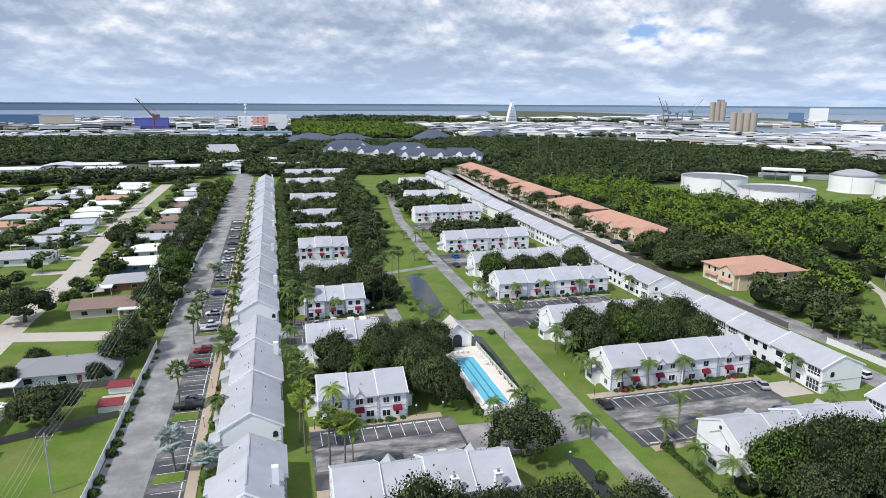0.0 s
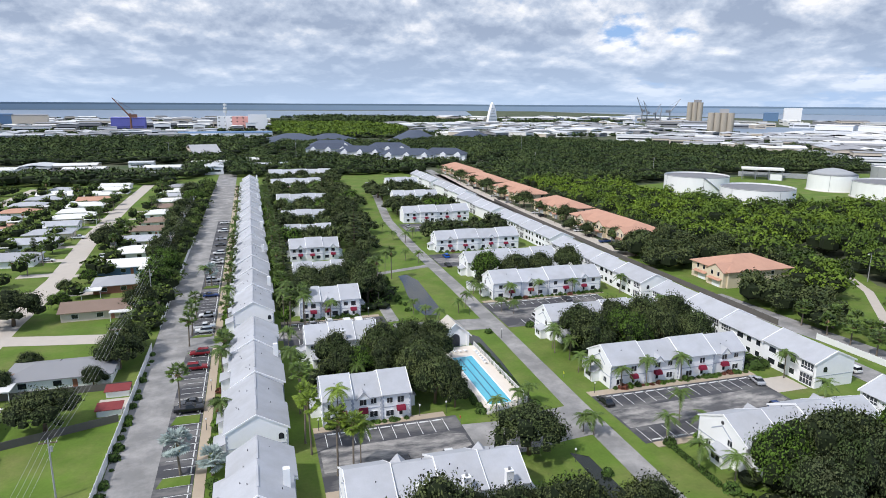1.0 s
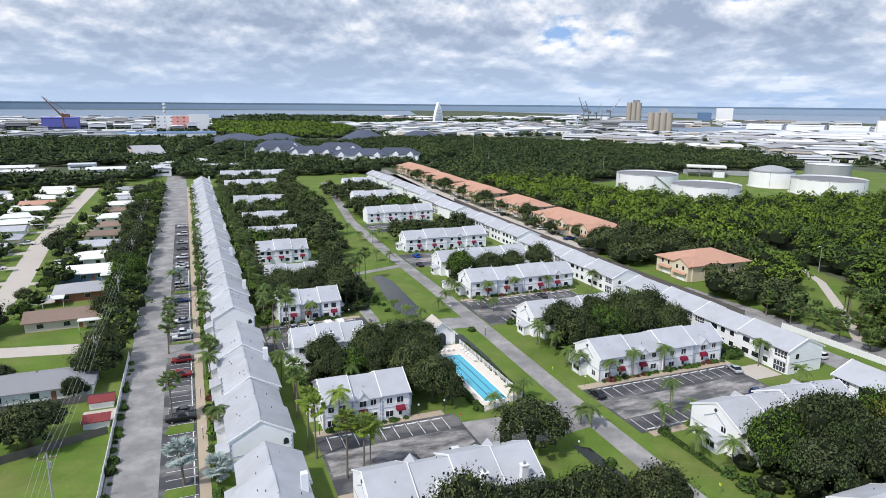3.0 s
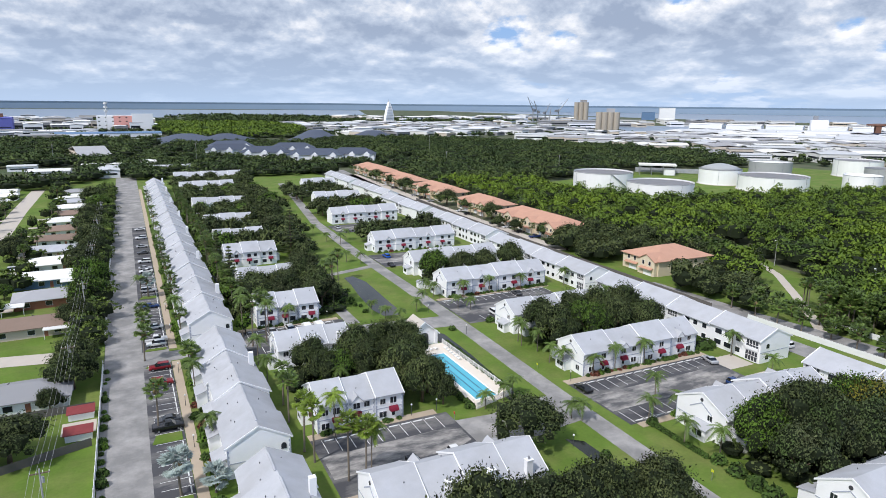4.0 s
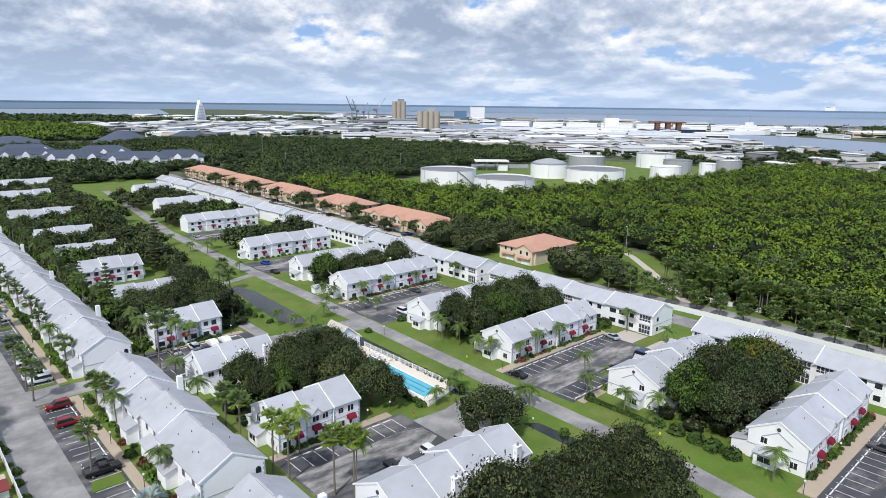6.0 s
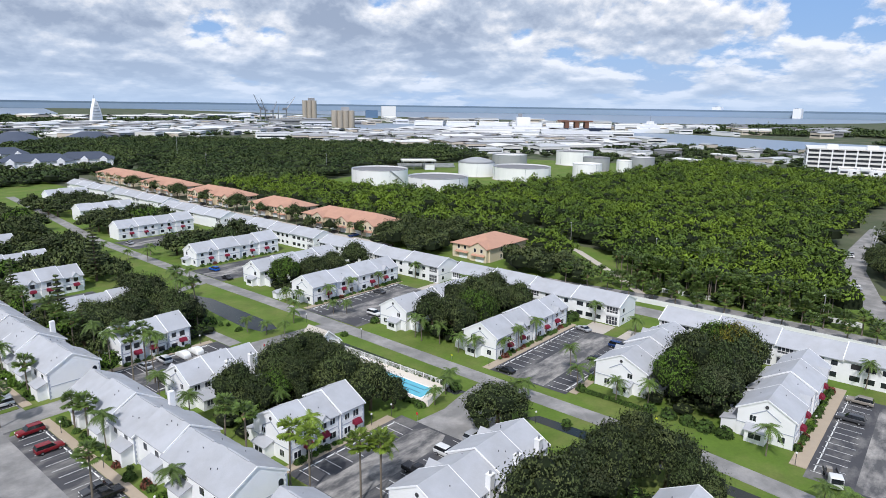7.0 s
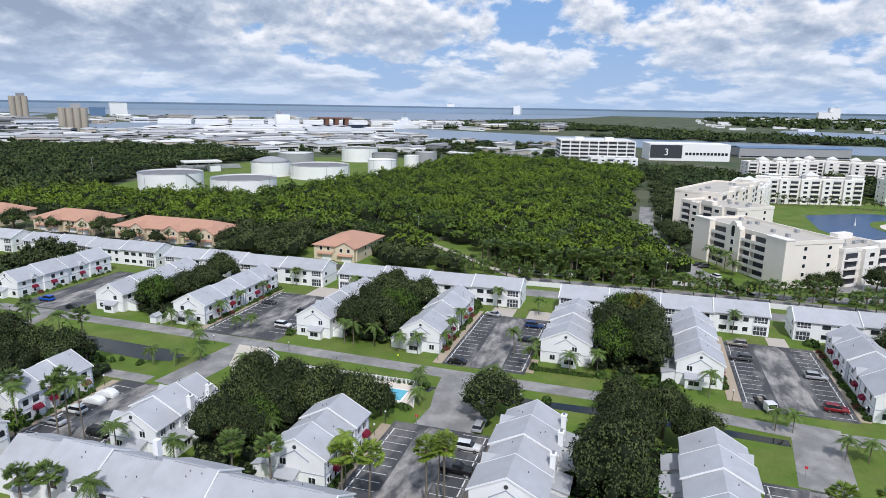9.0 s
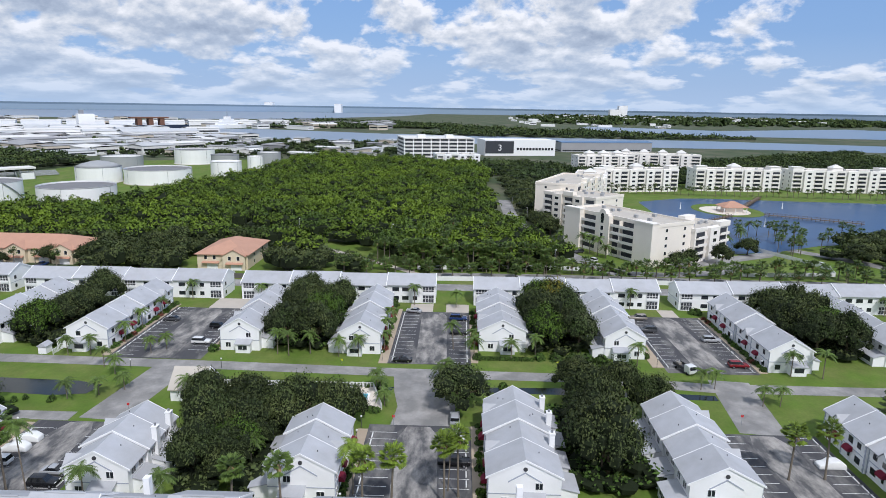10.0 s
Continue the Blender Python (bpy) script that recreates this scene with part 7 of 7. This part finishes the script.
def car(x, y, heading, kind, paint):
    body, glass, roof, wheel, rim, lamp, L, W = car_meshes(kind)
    words = {"sedan": "sedan car", "suv": "sport utility car", "pickup": "pickup truck", "van": "passenger van"}[kind]
    b = thing("car", paint.replace("_", " ") + " " + words + " parked on the asphalt", "car", "parked cars", at=pose(x, y, 0.06, 0, 0, heading))
    part("body", shared(CAR, (kind, paint, "b"), lambda: bevelled(body, "body", M("paint_" + paint), 0.09)), None, b)
    part("glazing", glass, None, b)
    part("roof", shared(CAR, (kind, paint, "r"), lambda: bevelled(roof, "roof", M("paint_" + paint), 0.04)), None, b)
    for i in (-0.30, 0.31):
        for s in (-1, 1):
            w = part("wheel", wheel, None, b)
            w.location = (i * L, s * (W / 2 - 0.08), 0.33)
            if y < 165 and -30 < x < 110:
                part("rim", rim, None, w)
    for s in (-1, 1) if y < 165 and -30 < x < 130 else ():
        h = part("headlight", lamp, None, b)
        h.location = (L / 2 - 0.06, s * (W / 2 - 0.35), 0.72 if kind == "sedan" else 0.9)
    if kind == "pickup":
        part("cargo_bed", shared(CAR, "bed", lambda: Geo().box(-2.7, -0.7, -0.8, 0.8, 1.1, 1.2).mesh("cargo_bed", M("roof_vent"))), None, b)
    return b


for y, kd, c in ((109.0, "pickup", "black"), (112.0, "sedan", "dark_grey"), (131, "suv", "red"), (140.2, "suv", "red"), (156.5, "suv", "white"), (159.6, "pickup", "white"), (170.5, "sedan", "white"), (191, "sedan", "blue"), (209, "van", "silver"), (236, "sedan", "white"), (241, "sedan", "silver"), (252, "suv", "white"), (268, "sedan", "dark_grey"), (281, "sedan", "silver"), (300, "suv", "white"), (322, "sedan", "white")):
    car(-21.2, y, 0 if int(y) % 2 else 180, kd, c)
for x, y, hd, kd, c in ((61.8, 89.6, 90, "sedan", "black"), (100.2, 89.6, 75, "sedan", "silver"), (94, 76.2, 270, "van", "blue"), (82, 76.2, 270, "sedan", "black"), (98.2, 23.2, 90, "van", "tan"), (87.6, 23.4, 90, "van", "dark_grey"), (80.8, 8.2, 270, "suv", "silver"), (63.5, 8.2, 270, "suv", "red"),
                         (87.5, 157.6, 90, "sedan", "dark_grey"), (82.3, 142.2, 270, "suv", "black"), (70.5, 142.4, 270, "suv", "white"), (32.2, 76.6, 0, "suv", "silver"), (24.0, 76.6, 270, "suv", "white"), (16.2, 76.6, 270, "pickup", "black"), (12.2, 154.4, 90, "suv", "white"), (7.4, 154.2, 90, "sedan", "silver"),
                         (6.6, 142.7, 270, "suv", "black"), (10.0, 142.8, 270, "sedan", "silver"), (126.5, 89.0, 90, "suv", "white"), (67, 223, 90, "suv", "bright_blue"), (63.6, 209, 270, "sedan", "black"), (67, 290, 90, "sedan", "silver"),
                         (262, 49, 100, "suv", "silver"), (259, 48.5, 100, "sedan", "white"), (172, 22, 30, "suv", "white"), (190, 26.5, 120, "sedan", "black"), (187, 25, 120, "suv", "dark_grey"), (206, 39.5, 110, "sedan", "white"), (202, 38.5, 110, "sedan", "silver"), (172, -69, 30, "suv", "white"),
                         (144.5, 270, 0, "sedan", "dark_grey"), (144.5, 232, 0, "pickup", "blue"), (144.8, 245, 0, "sedan", "black"), (145, 258, 0, "sedan", "white"), (145.5, 300, 0, "suv", "black"), (146, 311, 0, "sedan", "white"), (146.5, 352, 0, "sedan", "silver"), (147, 366, 0, "suv", "black"), (147, 380, 0, "sedan", "white"), (149, 420, 0, "suv", "dark_grey"), (150, 440, 0, "sedan", "white"),
                         (-63, 209, 0, "sedan", "white"), (-63, 233, 0, "suv", "silver"), (-84, 256, 0, "sedan", "white"), (-64, 257, 0, "van", "white"), (-83, 300, 0, "pickup", "white"), (-72, 290, 90, "sedan", "silver"), (106, 131, 90, "sedan", "silver")):
    car(x, y, hd, kd, c)


def covered_car(x, y):
    b = thing("covered_car", "car under a white fabric cover", "car", "parked cars", at=pose(x, y, 0.06, 0, 0, 90))
    part("cover", bevelled(Geo().prism([(-2.4, 0), (2.4, 0), (2.35, 0.7), (1.2, 0.95), (0.5, 1.45), (-1.2, 1.5), (-2.3, 0.9)], "y", -0.95, 0.95), "cover", M("lamp_white"), 0.2), None, b)


for x, y in ((17.0, 154.4), (20.4, 154.4), (19.0, 10.6)):
    covered_car(x, y)


def flatbed(x, y, heading):
    b = thing("work_truck", "small white-cab truck with a dark load bed", "truck", at=pose(x, y, 0.06, 0, 0, heading))
    part("cab", bevelled(Geo().prism([(1.0, 0.5), (3.0, 0.5), (3.05, 1.3), (2.75, 2.3), (1.0, 2.35)], "y", -1.0, 1.0), "cab", M("paint_white"), 0.08), None, b)
    part("windscreen", Geo().prism([(2.80, 1.4), (3.08, 1.4), (2.86, 2.15), (2.7, 2.15)], "y", -0.88, 0.88), M("car_glass"), b)
    part("bed", Geo().box(-3.0, 0.9, -1.0, 1.0, 0.8, 0.95).box(-3.0, 0.9, -1.05, -0.97, 0.9, 1.5).box(-3.0, 0.9, 0.97, 1.05, 0.9, 1.5), M("roof_vent"), b)
    part("load", Geo().box(-2.4, -1.4, -0.7, 0.2, 0.95, 1.7), M("paint_tan"), b, "tan boxes on the bed")
    for i in (-2.0, 2.1):
        for s in (-1, 1):
            w = part("wheel", car_meshes("pickup")[3], None, b)
            w.location = (i, s * 0.9, 0.36)


flatbed(60.3, 22.2, 200)

# ---- palms, lamps, poles ----
def pick(x, y):
    return int(abs(x * 3 + y * 5)) % 3


for x, y, h in ((-22.9, 109.0, 9.0), (-24.1, 155.2, 8.0), (-24.2, 147, 7.5), (-23.5, 203, 7), (-23.8, 168, 7), (0.2, 102.3, 9), (0.8, 110, 8), (-0.2, 154, 11), (1.0, 146, 12), (1.0, 86, 10.5), (0.2, 90.1, 10), (4.6, 78, 10.5), (6.9, 75.8, 10.5), (6.7, 92.6, 9), (8.4, 77.5, 10), (4.8, 147.7, 12.0), (5.0, 144.6, 12.0), (1.5, 166, 10), (6.0, 162, 9), (-0.5, 120, 7), (-0.2, 132, 7.5), (0.5, 176, 9), (0.4, 184, 9.5), (0.4, 215, 9), (0.6, 238, 9), (0.8, 255, 8), (0.8, 275, 9),
                (27.7, 174, 13.5), (28.9, 168, 14), (35.6, 192, 11), (39, 197, 10), (14.6, 20, 9), (15.0, 13.7, 9), (-14.6, 100, 6.0), (-15.0, 122.3, 8), (-14.9, 130, 7.5), (-15, 136, 6), (-15, 160, 7), (-15.2, 175, 7), (-15.2, 186, 7), (-15.2, 196, 8), (-15.2, 214, 7.5), (-15.2, 228, 7), (-15.2, 242, 8), (-15.2, 258, 7), (-15.2, 275, 8), (-15.2, 295, 8), (-15.2, 318, 8), (-15.2, 345, 8), (-15.2, 372, 8), (-15.2, 400, 8)):
    palm(x, y, h, "fan" if (x + y) % 2 < 1.2 else "feather", 1.2 if (x + y) % 2 < 1.2 else 1.0, pick(x, y), "palm_bright" if x > -5 and y < 100 else "palm_leaf", label="tall slender palm with a round green crown")
for x, y, h in ((38, 91.2, 3.6), (43.3, 92.7, 3.8), (46.1, 94.0, 4.2), (52.9, 78.6, 4.2), (51.5, 80.2, 3.6), (70.8, 77.4, 7.0), (64.2, 72.2, 5.5), (64.3, 63.1, 5.0), (50.3, 154.3, 4.2), (37.3, 157.5, 4.0), (39.5, 152, 3.6), (42.4, 148, 3.8), (54, 158.8, 4.6), (50.2, 21.9, 4.4), (50.6, 18.7, 4.2), (42.5, 11.7, 4.4), (42.7, 8.0, 4.2), (61, 171.6, 4.5), (61.4, 166.2, 4.6), (70, 162, 5.5), (80, 162.4, 5.5), (92, 162.4, 5.0),
                (64.0, 105.6, 4.8), (64.5, 100.7, 5), (75, 94.8, 6.5), (68.5, 94.8, 5), (84, 94.8, 6.5), (66.5, 57, 5.6), (72, 72, 5), (62, 33, 6), (58.6, -2, 6), (57.8, -9, 6.5), (106, 77, 5), (107.6, 53.6, 7), (107.5, 23.3, 6.5), (107, -54, 6), (108, 90, 6.5), (108.2, 138, 5.5), (108, 160, 6), (57.3, 254, 5), (53.9, 217, 4.5), (50, 222, 4.5), (13, 159, 5.5), (36, 131, 6.0), (63, 152, 4), (66, 149.5, 4), (13, 111, 6), (53.5, 262, 4), (52, 280, 4.5), (62.5, 262, 5), (64, 118, 6), (65.5, 113, 5.5), (64.8, 121, 6), (108.5, 48, 5)):
    palm(x, y, h, "royal" if h > 4.9 else "feather", 0.85, pick(x, y), label="young palm with arching feathery fronds")
palm(-20.7, 85.4, 6.2, "fan", 1.45, 1, "silver_leaf", "silver-blue fan palm beside the drive")
palm(-21.5, 203, 6.0, "fan", 1.4, 1, "silver_leaf", "silver-blue fan palm beside the drive")
palm(-15.6, 84, 3.2, "fan", 1.3, 2, "silver_leaf", "silver-blue fan palm beside the drive")
rp = random.Random(9)
palm_stand("garden_palms", [(rp.choice((-64, -86, -112, -140, -160, -188)) + rp.uniform(-4, 4), 175 + k * 5.2 + rp.uniform(-4, 4), rp.uniform(4.5, 8), rp.uniform(1.0, 1.4), k) for k in range(56)], "garden palms among the low houses")
for k in range(24):
    palm(0.2 + rp.uniform(-0.8, 1.4), 186 + k * 10 + rp.uniform(-3, 3), rp.uniform(8, 11), "fan", 1.1, k % 3, label="tall slender palm with a round green crown")
for k in range(84):
    y = 118 - k * 2.6 + rp.uniform(-1.5, 1.5)
    x = 149 + rp.uniform(-1.5, 2.5) + (0 if k % 3 else -8.5)
    palm(x, y, rp.uniform(3.2, 5.6), "fan", 1.35, k % 3, label="stocky cabbage palm beside the avenue", group="avenue palms")
spots = []
for k in range(110):
    a = rp.random()
    x, y = (156 + rp.uniform(-2, 5), 38 + 62 * a) if k % 2 else (160 + 62 * a + rp.uniform(-7, 7), 98 - 44 * a + rp.uniform(-10, 14))
    spots.append((x, y, rp.uniform(5.5, 9.5), rp.uniform(1.0, 1.35), k * 1.7))
palm_stand("wood_palms", spots, "cabbage palms at the edge of the wood")
for k in range(40):
    y = 226 + k * 8
    palm(145 + rp.uniform(-1.5, 1.0) + max(0, (y - 330) * 0.04), y, rp.uniform(4.5, 7), "fan", 0.95, k % 3, label="palm before the orange-roofed houses", group="villa palms")
for x, y, r, h in ((151, 215, 6.5, 9), (143, 205, 6, 8), (151, 283, 6.2, 9), (150, 336, 6.5, 9.5), (151, 404, 6.5, 9.5), (153, 469, 6, 9), (146, 196, 6, 9), (143, 262, 3.6, 6), (188, 150, 5, 8), (150, 232, 4.5, 7), (143.5, 248, 3.5, 6), (151, 312, 4.5, 7), (152, 372, 5, 8), (154, 438, 5, 8), (160, 196, 7, 10), (176, 194, 7, 10)):
    oak(x, y, r, h, "oak_leaf", int(x) % 4)
palm_stand("lake_palms", [(392 - k * 0.3 + rp.uniform(-3, 3), -30 - k * 4.6, rp.uniform(4, 6.5), 1.2, k) for k in range(46)], "palms on the lake shore before the condominiums")
palm_stand("gate_palms", [(rp.uniform(186, 236), rp.uniform(-120, -58), rp.uniform(4.5, 7.5), 1.25, k) for k in range(24)], "palms between the gate drive and the lake")
for x, y in ((205, -44), (208, -52), (228, -60), (232, -66), (186, 20.5), (182, 18), (178, 15.5), (190, 23), (194, -40)):
    palm(x, y, rp.uniform(5, 8), "royal", 1.1, 1, label="palm before the condominium", group="condo palms")
for x, y, r, h in ((161, -8, 4.0, 7), (164, -14, 4, 7.5), (172, -30, 4.5, 8), (190, -48, 5, 7.5), (226, 32, 6, 9), (238, 35, 6, 9), (249, 37, 5, 8), (176, -88, 7, 8), (192, -104, 7, 8), (205, -120, 7, 8)):
    oak(x, y, r, h, "oak_leaf", int(abs(x)) % 4)


def street_lamp(x, y, h, rot, arm=2.2):
    b = thing("street_lamp", "tall pale street lamp with curved arm", "street lamp", "street lamps", at=pose(x, y, 0, 0, 0, rot))
    part("pole", Geo().tube([(0, 0, 0), (0, 0, h * 0.9), (0.3, 0, h * 0.97), (arm, 0, h)], [0.14, 0.09, 0.08, 0.06], 8), M("pole_grey"), b)
    part("head", Geo().box(arm - 0.1, arm + 0.8, -0.18, 0.18, h - 0.12, h + 0.06), M("lamp_white"), b)


for x, y, h, r in ((192, 106, 10.5, 200), (201, 149, 10.5, 200), (160, 90, 9, 180), (154, 40, 9, 180), (152, -20, 9, 180), (260, 40, 8, 0), (300, 45, 8, 0)):
    street_lamp(x, y, h, r)


def globe_lamp(x, y):
    b = thing("globe_lamp", "short dark lamp post with white globe", "lamp post", "globe lamps", at=pose(x, y, 0))
    part("post", Geo().tube([(0, 0, 0), (0, 0, 2.3)], [0.06, 0.05], 6), M("roof_vent"), b)
    part("globe", Geo().tube([(0, 0, 2.28), (0, 0, 2.4), (0, 0, 2.58), (0, 0, 2.7)], [0.08, 0.19, 0.19, 0.05], 10), M("lamp_white"), b, smooth=True)


for x, y in ((23, 94.6), (28.5, 94.6), (3, 94), (62, 94.6), (82, 94.8), (62, 28.2), (80, 28.4), (62, 3.4), (80, 3.4), (62, 162.8), (-17.4, 100), (-17.4, 118), (-17.4, 136), (-17.4, 165), (-17.4, 185), (55, 131.5), (53, 152), (45, 71), (24, 158.6)):
    globe_lamp(x, y)


def utility_pole(x, y, h=10.5):
    b = thing("utility_pole", "wooden power pole with crossarm and transformer", "utility pole", "power poles", at=pose(x, y, 0))
    part("pole", Geo().tube([(0, 0, 0), (0, 0, h)], [0.17, 0.11], 8), M("pole_grey"), b)
    part("crossarm", Geo().box(-1.3, 1.3, -0.07, 0.07, h - 0.8, h - 0.62), M("wood"), b)
    for i in (-1.2, -0.4, 0.4, 1.2):
        part("insulator", Geo().tube([(i, 0, h - 0.62), (i, 0, h - 0.38)], [0.06, 0.06], 6), M("lamp_white"), b)
    part("transformer", Geo().tube([(0.32, 0, h - 2.2), (0.32, 0, h - 1.3)], [0.2, 0.2], 8), M("tank_grey"), b)


POLES = [(-38.6, 40), (-38.8, 83.5), (-38.6, 136), (-38.4, 190), (-38.2, 245), (-38, 300), (-38, 355)]
for x, y in POLES:
    utility_pole(x, y)
for (xa, ya), (xb, yb) in zip(POLES[:-1], POLES[1:]):
    for i in (-1.2, -0.4, 0.4, 1.2):
        pts = [(xa + (xb - xa) * q / 8 + i, ya + (yb - ya) * q / 8, 10.1 - 1.1 * (1 - (q / 4 - 1) ** 2)) for q in range(9)]
        solid("power_line", Geo().tube(pts, [0.018] * 9, 4), M("pole_grey"), "thin power line between wooden poles", "cable", "power lines")
for x, y, h in ((-84.9, 682, 21), (39, 677, 20), (274, 631, 27), (240, 520, 18), (330, 470, 16)):
    utility_pole(x, y, h)

# ---- garden planting ----
rg = random.Random(33)


def border(x0, x1, y, n, red=0.15, r=(0.5, 0.95)):
    for k in range(n):
        s = rg.uniform(*r)
        q = rg.random()
        lf = "red_plant" if q < red else "bright_leaf" if q < red + 0.2 else "hedge_leaf"
        shrub(x0 + (x1 - x0) * (k + rg.uniform(0.2, 0.8)) / n, y + rg.uniform(-0.25, 0.25), s, s * rg.uniform(0.9, 1.5), lf, {"red_plant": "low dark red garden shrub", "bright_leaf": "bright green garden shrub", "hedge_leaf": "clipped green garden shrub"}[lf], k % 3)


border(4, 21, 94.4, 12)
border(4.5, 21.5, 158.8, 12)
border(66.5, 102, 95.0, 26)
border(65, 103, 162.8, 24)
border(67.5, 102, 29.0, 22)
border(61, 100, 3.2, 24)
border(66, 102, 231.5, 14)
border(70, 100, 72.0, 14)
border(67, 99, 137, 14)
border(5, 31, 72, 12)
for y in range(36, 142, 3):
    if 81 < y < 87:
        continue
    s = rg.uniform(0.6, 1.3)
    shrub(-15.3 + rg.uniform(-0.8, 0.8), y + rg.uniform(-1, 1), s, s * 1.2, rg.choice(("hedge_leaf", "hedge_leaf", "bright_leaf", "red_plant")), "mixed garden shrub before the terrace", int(y) % 3)
for y in range(155, 330, 4):
    s = rg.uniform(0.8, 1.5)
    shrub(-15.3 + rg.uniform(-0.8, 0.8), y + rg.uniform(-1, 1), s, s * 1.2, rg.choice(("hedge_leaf", "hedge_leaf", "bright_leaf")), "mixed garden shrub before the terrace", y % 3)
for k in range(26):
    s = rg.uniform(0.4, 1.1)
    shrub(-32.2 + rg.uniform(-0.3, 0.2), 60 + k * 3.3 + rg.uniform(-1.6, 1.6), s, s * rg.uniform(0.9, 1.5), rg.choice(("hedge_leaf", "hedge_leaf", "bright_leaf")), "low shrub along the white fence", k % 3)
for x, y, r, h, sy in ((106.5, 97.5, 3.4, 2.2, 0.8), (105.8, 100.5, 3.0, 2.2, 0.9), (53, 136, 1.1, 1.3, 1), (66, 137.6, 1.3, 1.6, 1), (64.5, 71.4, 1.2, 1.6, 1), (64.5, 41, 1.6, 1.9, 1), (64.6, 44.5, 1.8, 2.0, 1), (64.8, 48, 1.6, 1.9, 1), (65, 52, 1.6, 1.8, 1), (65.2, 56, 1.4, 1.6, 1), (105, 4, 2, 1.8, 1), (48.5, 66, 1.0, 1.2, 1), (18, 140.6, 1.6, 1.8, 1), (47.2, 93, 1.3, 1.1, 1), (35.4, 93, 1.2, 1.0, 1)):
    shrub(x, y, r, h, "hedge_leaf", "large clipped green shrub on the lawn", int(y) % 3, sy)
for k in range(24):
    shrub(46.9 + rg.uniform(-0.2, 0.2), 96 + k * 1.35, 0.75, 1.05, "hedge_leaf", "clipped hedge beside the pool fence", k % 3)
for k in range(14):
    shrub(35.6 + rg.uniform(-0.2, 0.2), 94 + k * 1.4, 0.8, 1.1, "hedge_leaf", "clipped hedge beside the pool deck", k % 3)
for k in range(22):
    shrub(rg.uniform(34, 37), rg.uniform(160, 200), rg.uniform(0.6, 1.1), rg.uniform(0.8, 1.3), "hedge_leaf", "shrub beside the pond path", k % 3)
for k in range(22):
    x = 75 + k * 0.9 - 6
    shrub(64.4, 58 + k * 0.6, 0.55, 0.9, "hedge_leaf", "clipped green garden shrub", k % 3)


def lounger(x, y):
    b = thing("sun_lounger", "white pool lounger on the deck", "sun lounger", "pool loungers", at=pose(x, y, 0.22, 0, 0, 180))
    part("seat", Geo().box(-0.32, 0.32, -0.9, 0.4, 0.28, 0.36), M("trim"), b)
    part("backrest", Geo().prism([(0.4, 0.28), (1.0, 0.75), (1.0, 0.83), (0.4, 0.36)], "x", -0.32, 0.32), M("trim"), b)
    for i in (-0.28, 0.28):
        for j in (-0.8, 0.3):
            part("leg", Geo().box(i - 0.03, i + 0.03, j - 0.03, j + 0.03, 0, 0.28), M("trim"), b)


for k in range(6):
    lounger(44.8, 116 + k * 1.5)
for k in range(4):
    lounger(38.5 + k * 1.3, 124.2)


def bench_shed(x, y):
    b = thing("garden_shed", "small white shed on the lawn", "shed", at=pose(x, y, 0))
    part("wall", Geo().box(-1.2, 1.2, -1.0, 1.0, 0, 2.0), M("white_paint"), b)
    part("roof", hip_roof(Geo(), -1.2, 1.2, -1.0, 1.0, 2.0, 2.8, 0.2, True), M("shingle"), b)


bench_shed(62.2, 178)
railing([(60.8, 175.2), (64.6, 175.2)], 1.4, "fence_white", "garden_fence", "white picket fence beside the townhouse")


def sign(x, y, h, col, label, w=0.45):
    b = thing("post_sign", label, "sign", at=pose(x, y, 0))
    part("post", Geo().tube([(0, 0, 0), (0, 0, h)], [0.04, 0.04], 6), M("steel"), b)
    part("plate", Geo().box(-0.03, 0.0, -w / 2, w / 2, h - w, h), M(col), b)


mat("sign_yellow", (0.75, 0.78, 0.02), 0.6)
mat("sign_red", (0.6, 0.02, 0.02), 0.6)
sign(59.6, 52.5, 2.0, "sign_yellow", "small yellow-green marker post on the verge")
sign(59.4, 104, 1.4, "sign_yellow", "small yellow-green marker post on the verge")
sign(33.5, 20, 2.4, "sign_red", "red road sign on a thin post", 0.5)
sign(29.5, 88.5, 2.4, "sign_red", "red road sign on a thin post", 0.5)
sign(31.5, 141.5, 2.4, "sign_red", "red road sign on a thin post", 0.5)
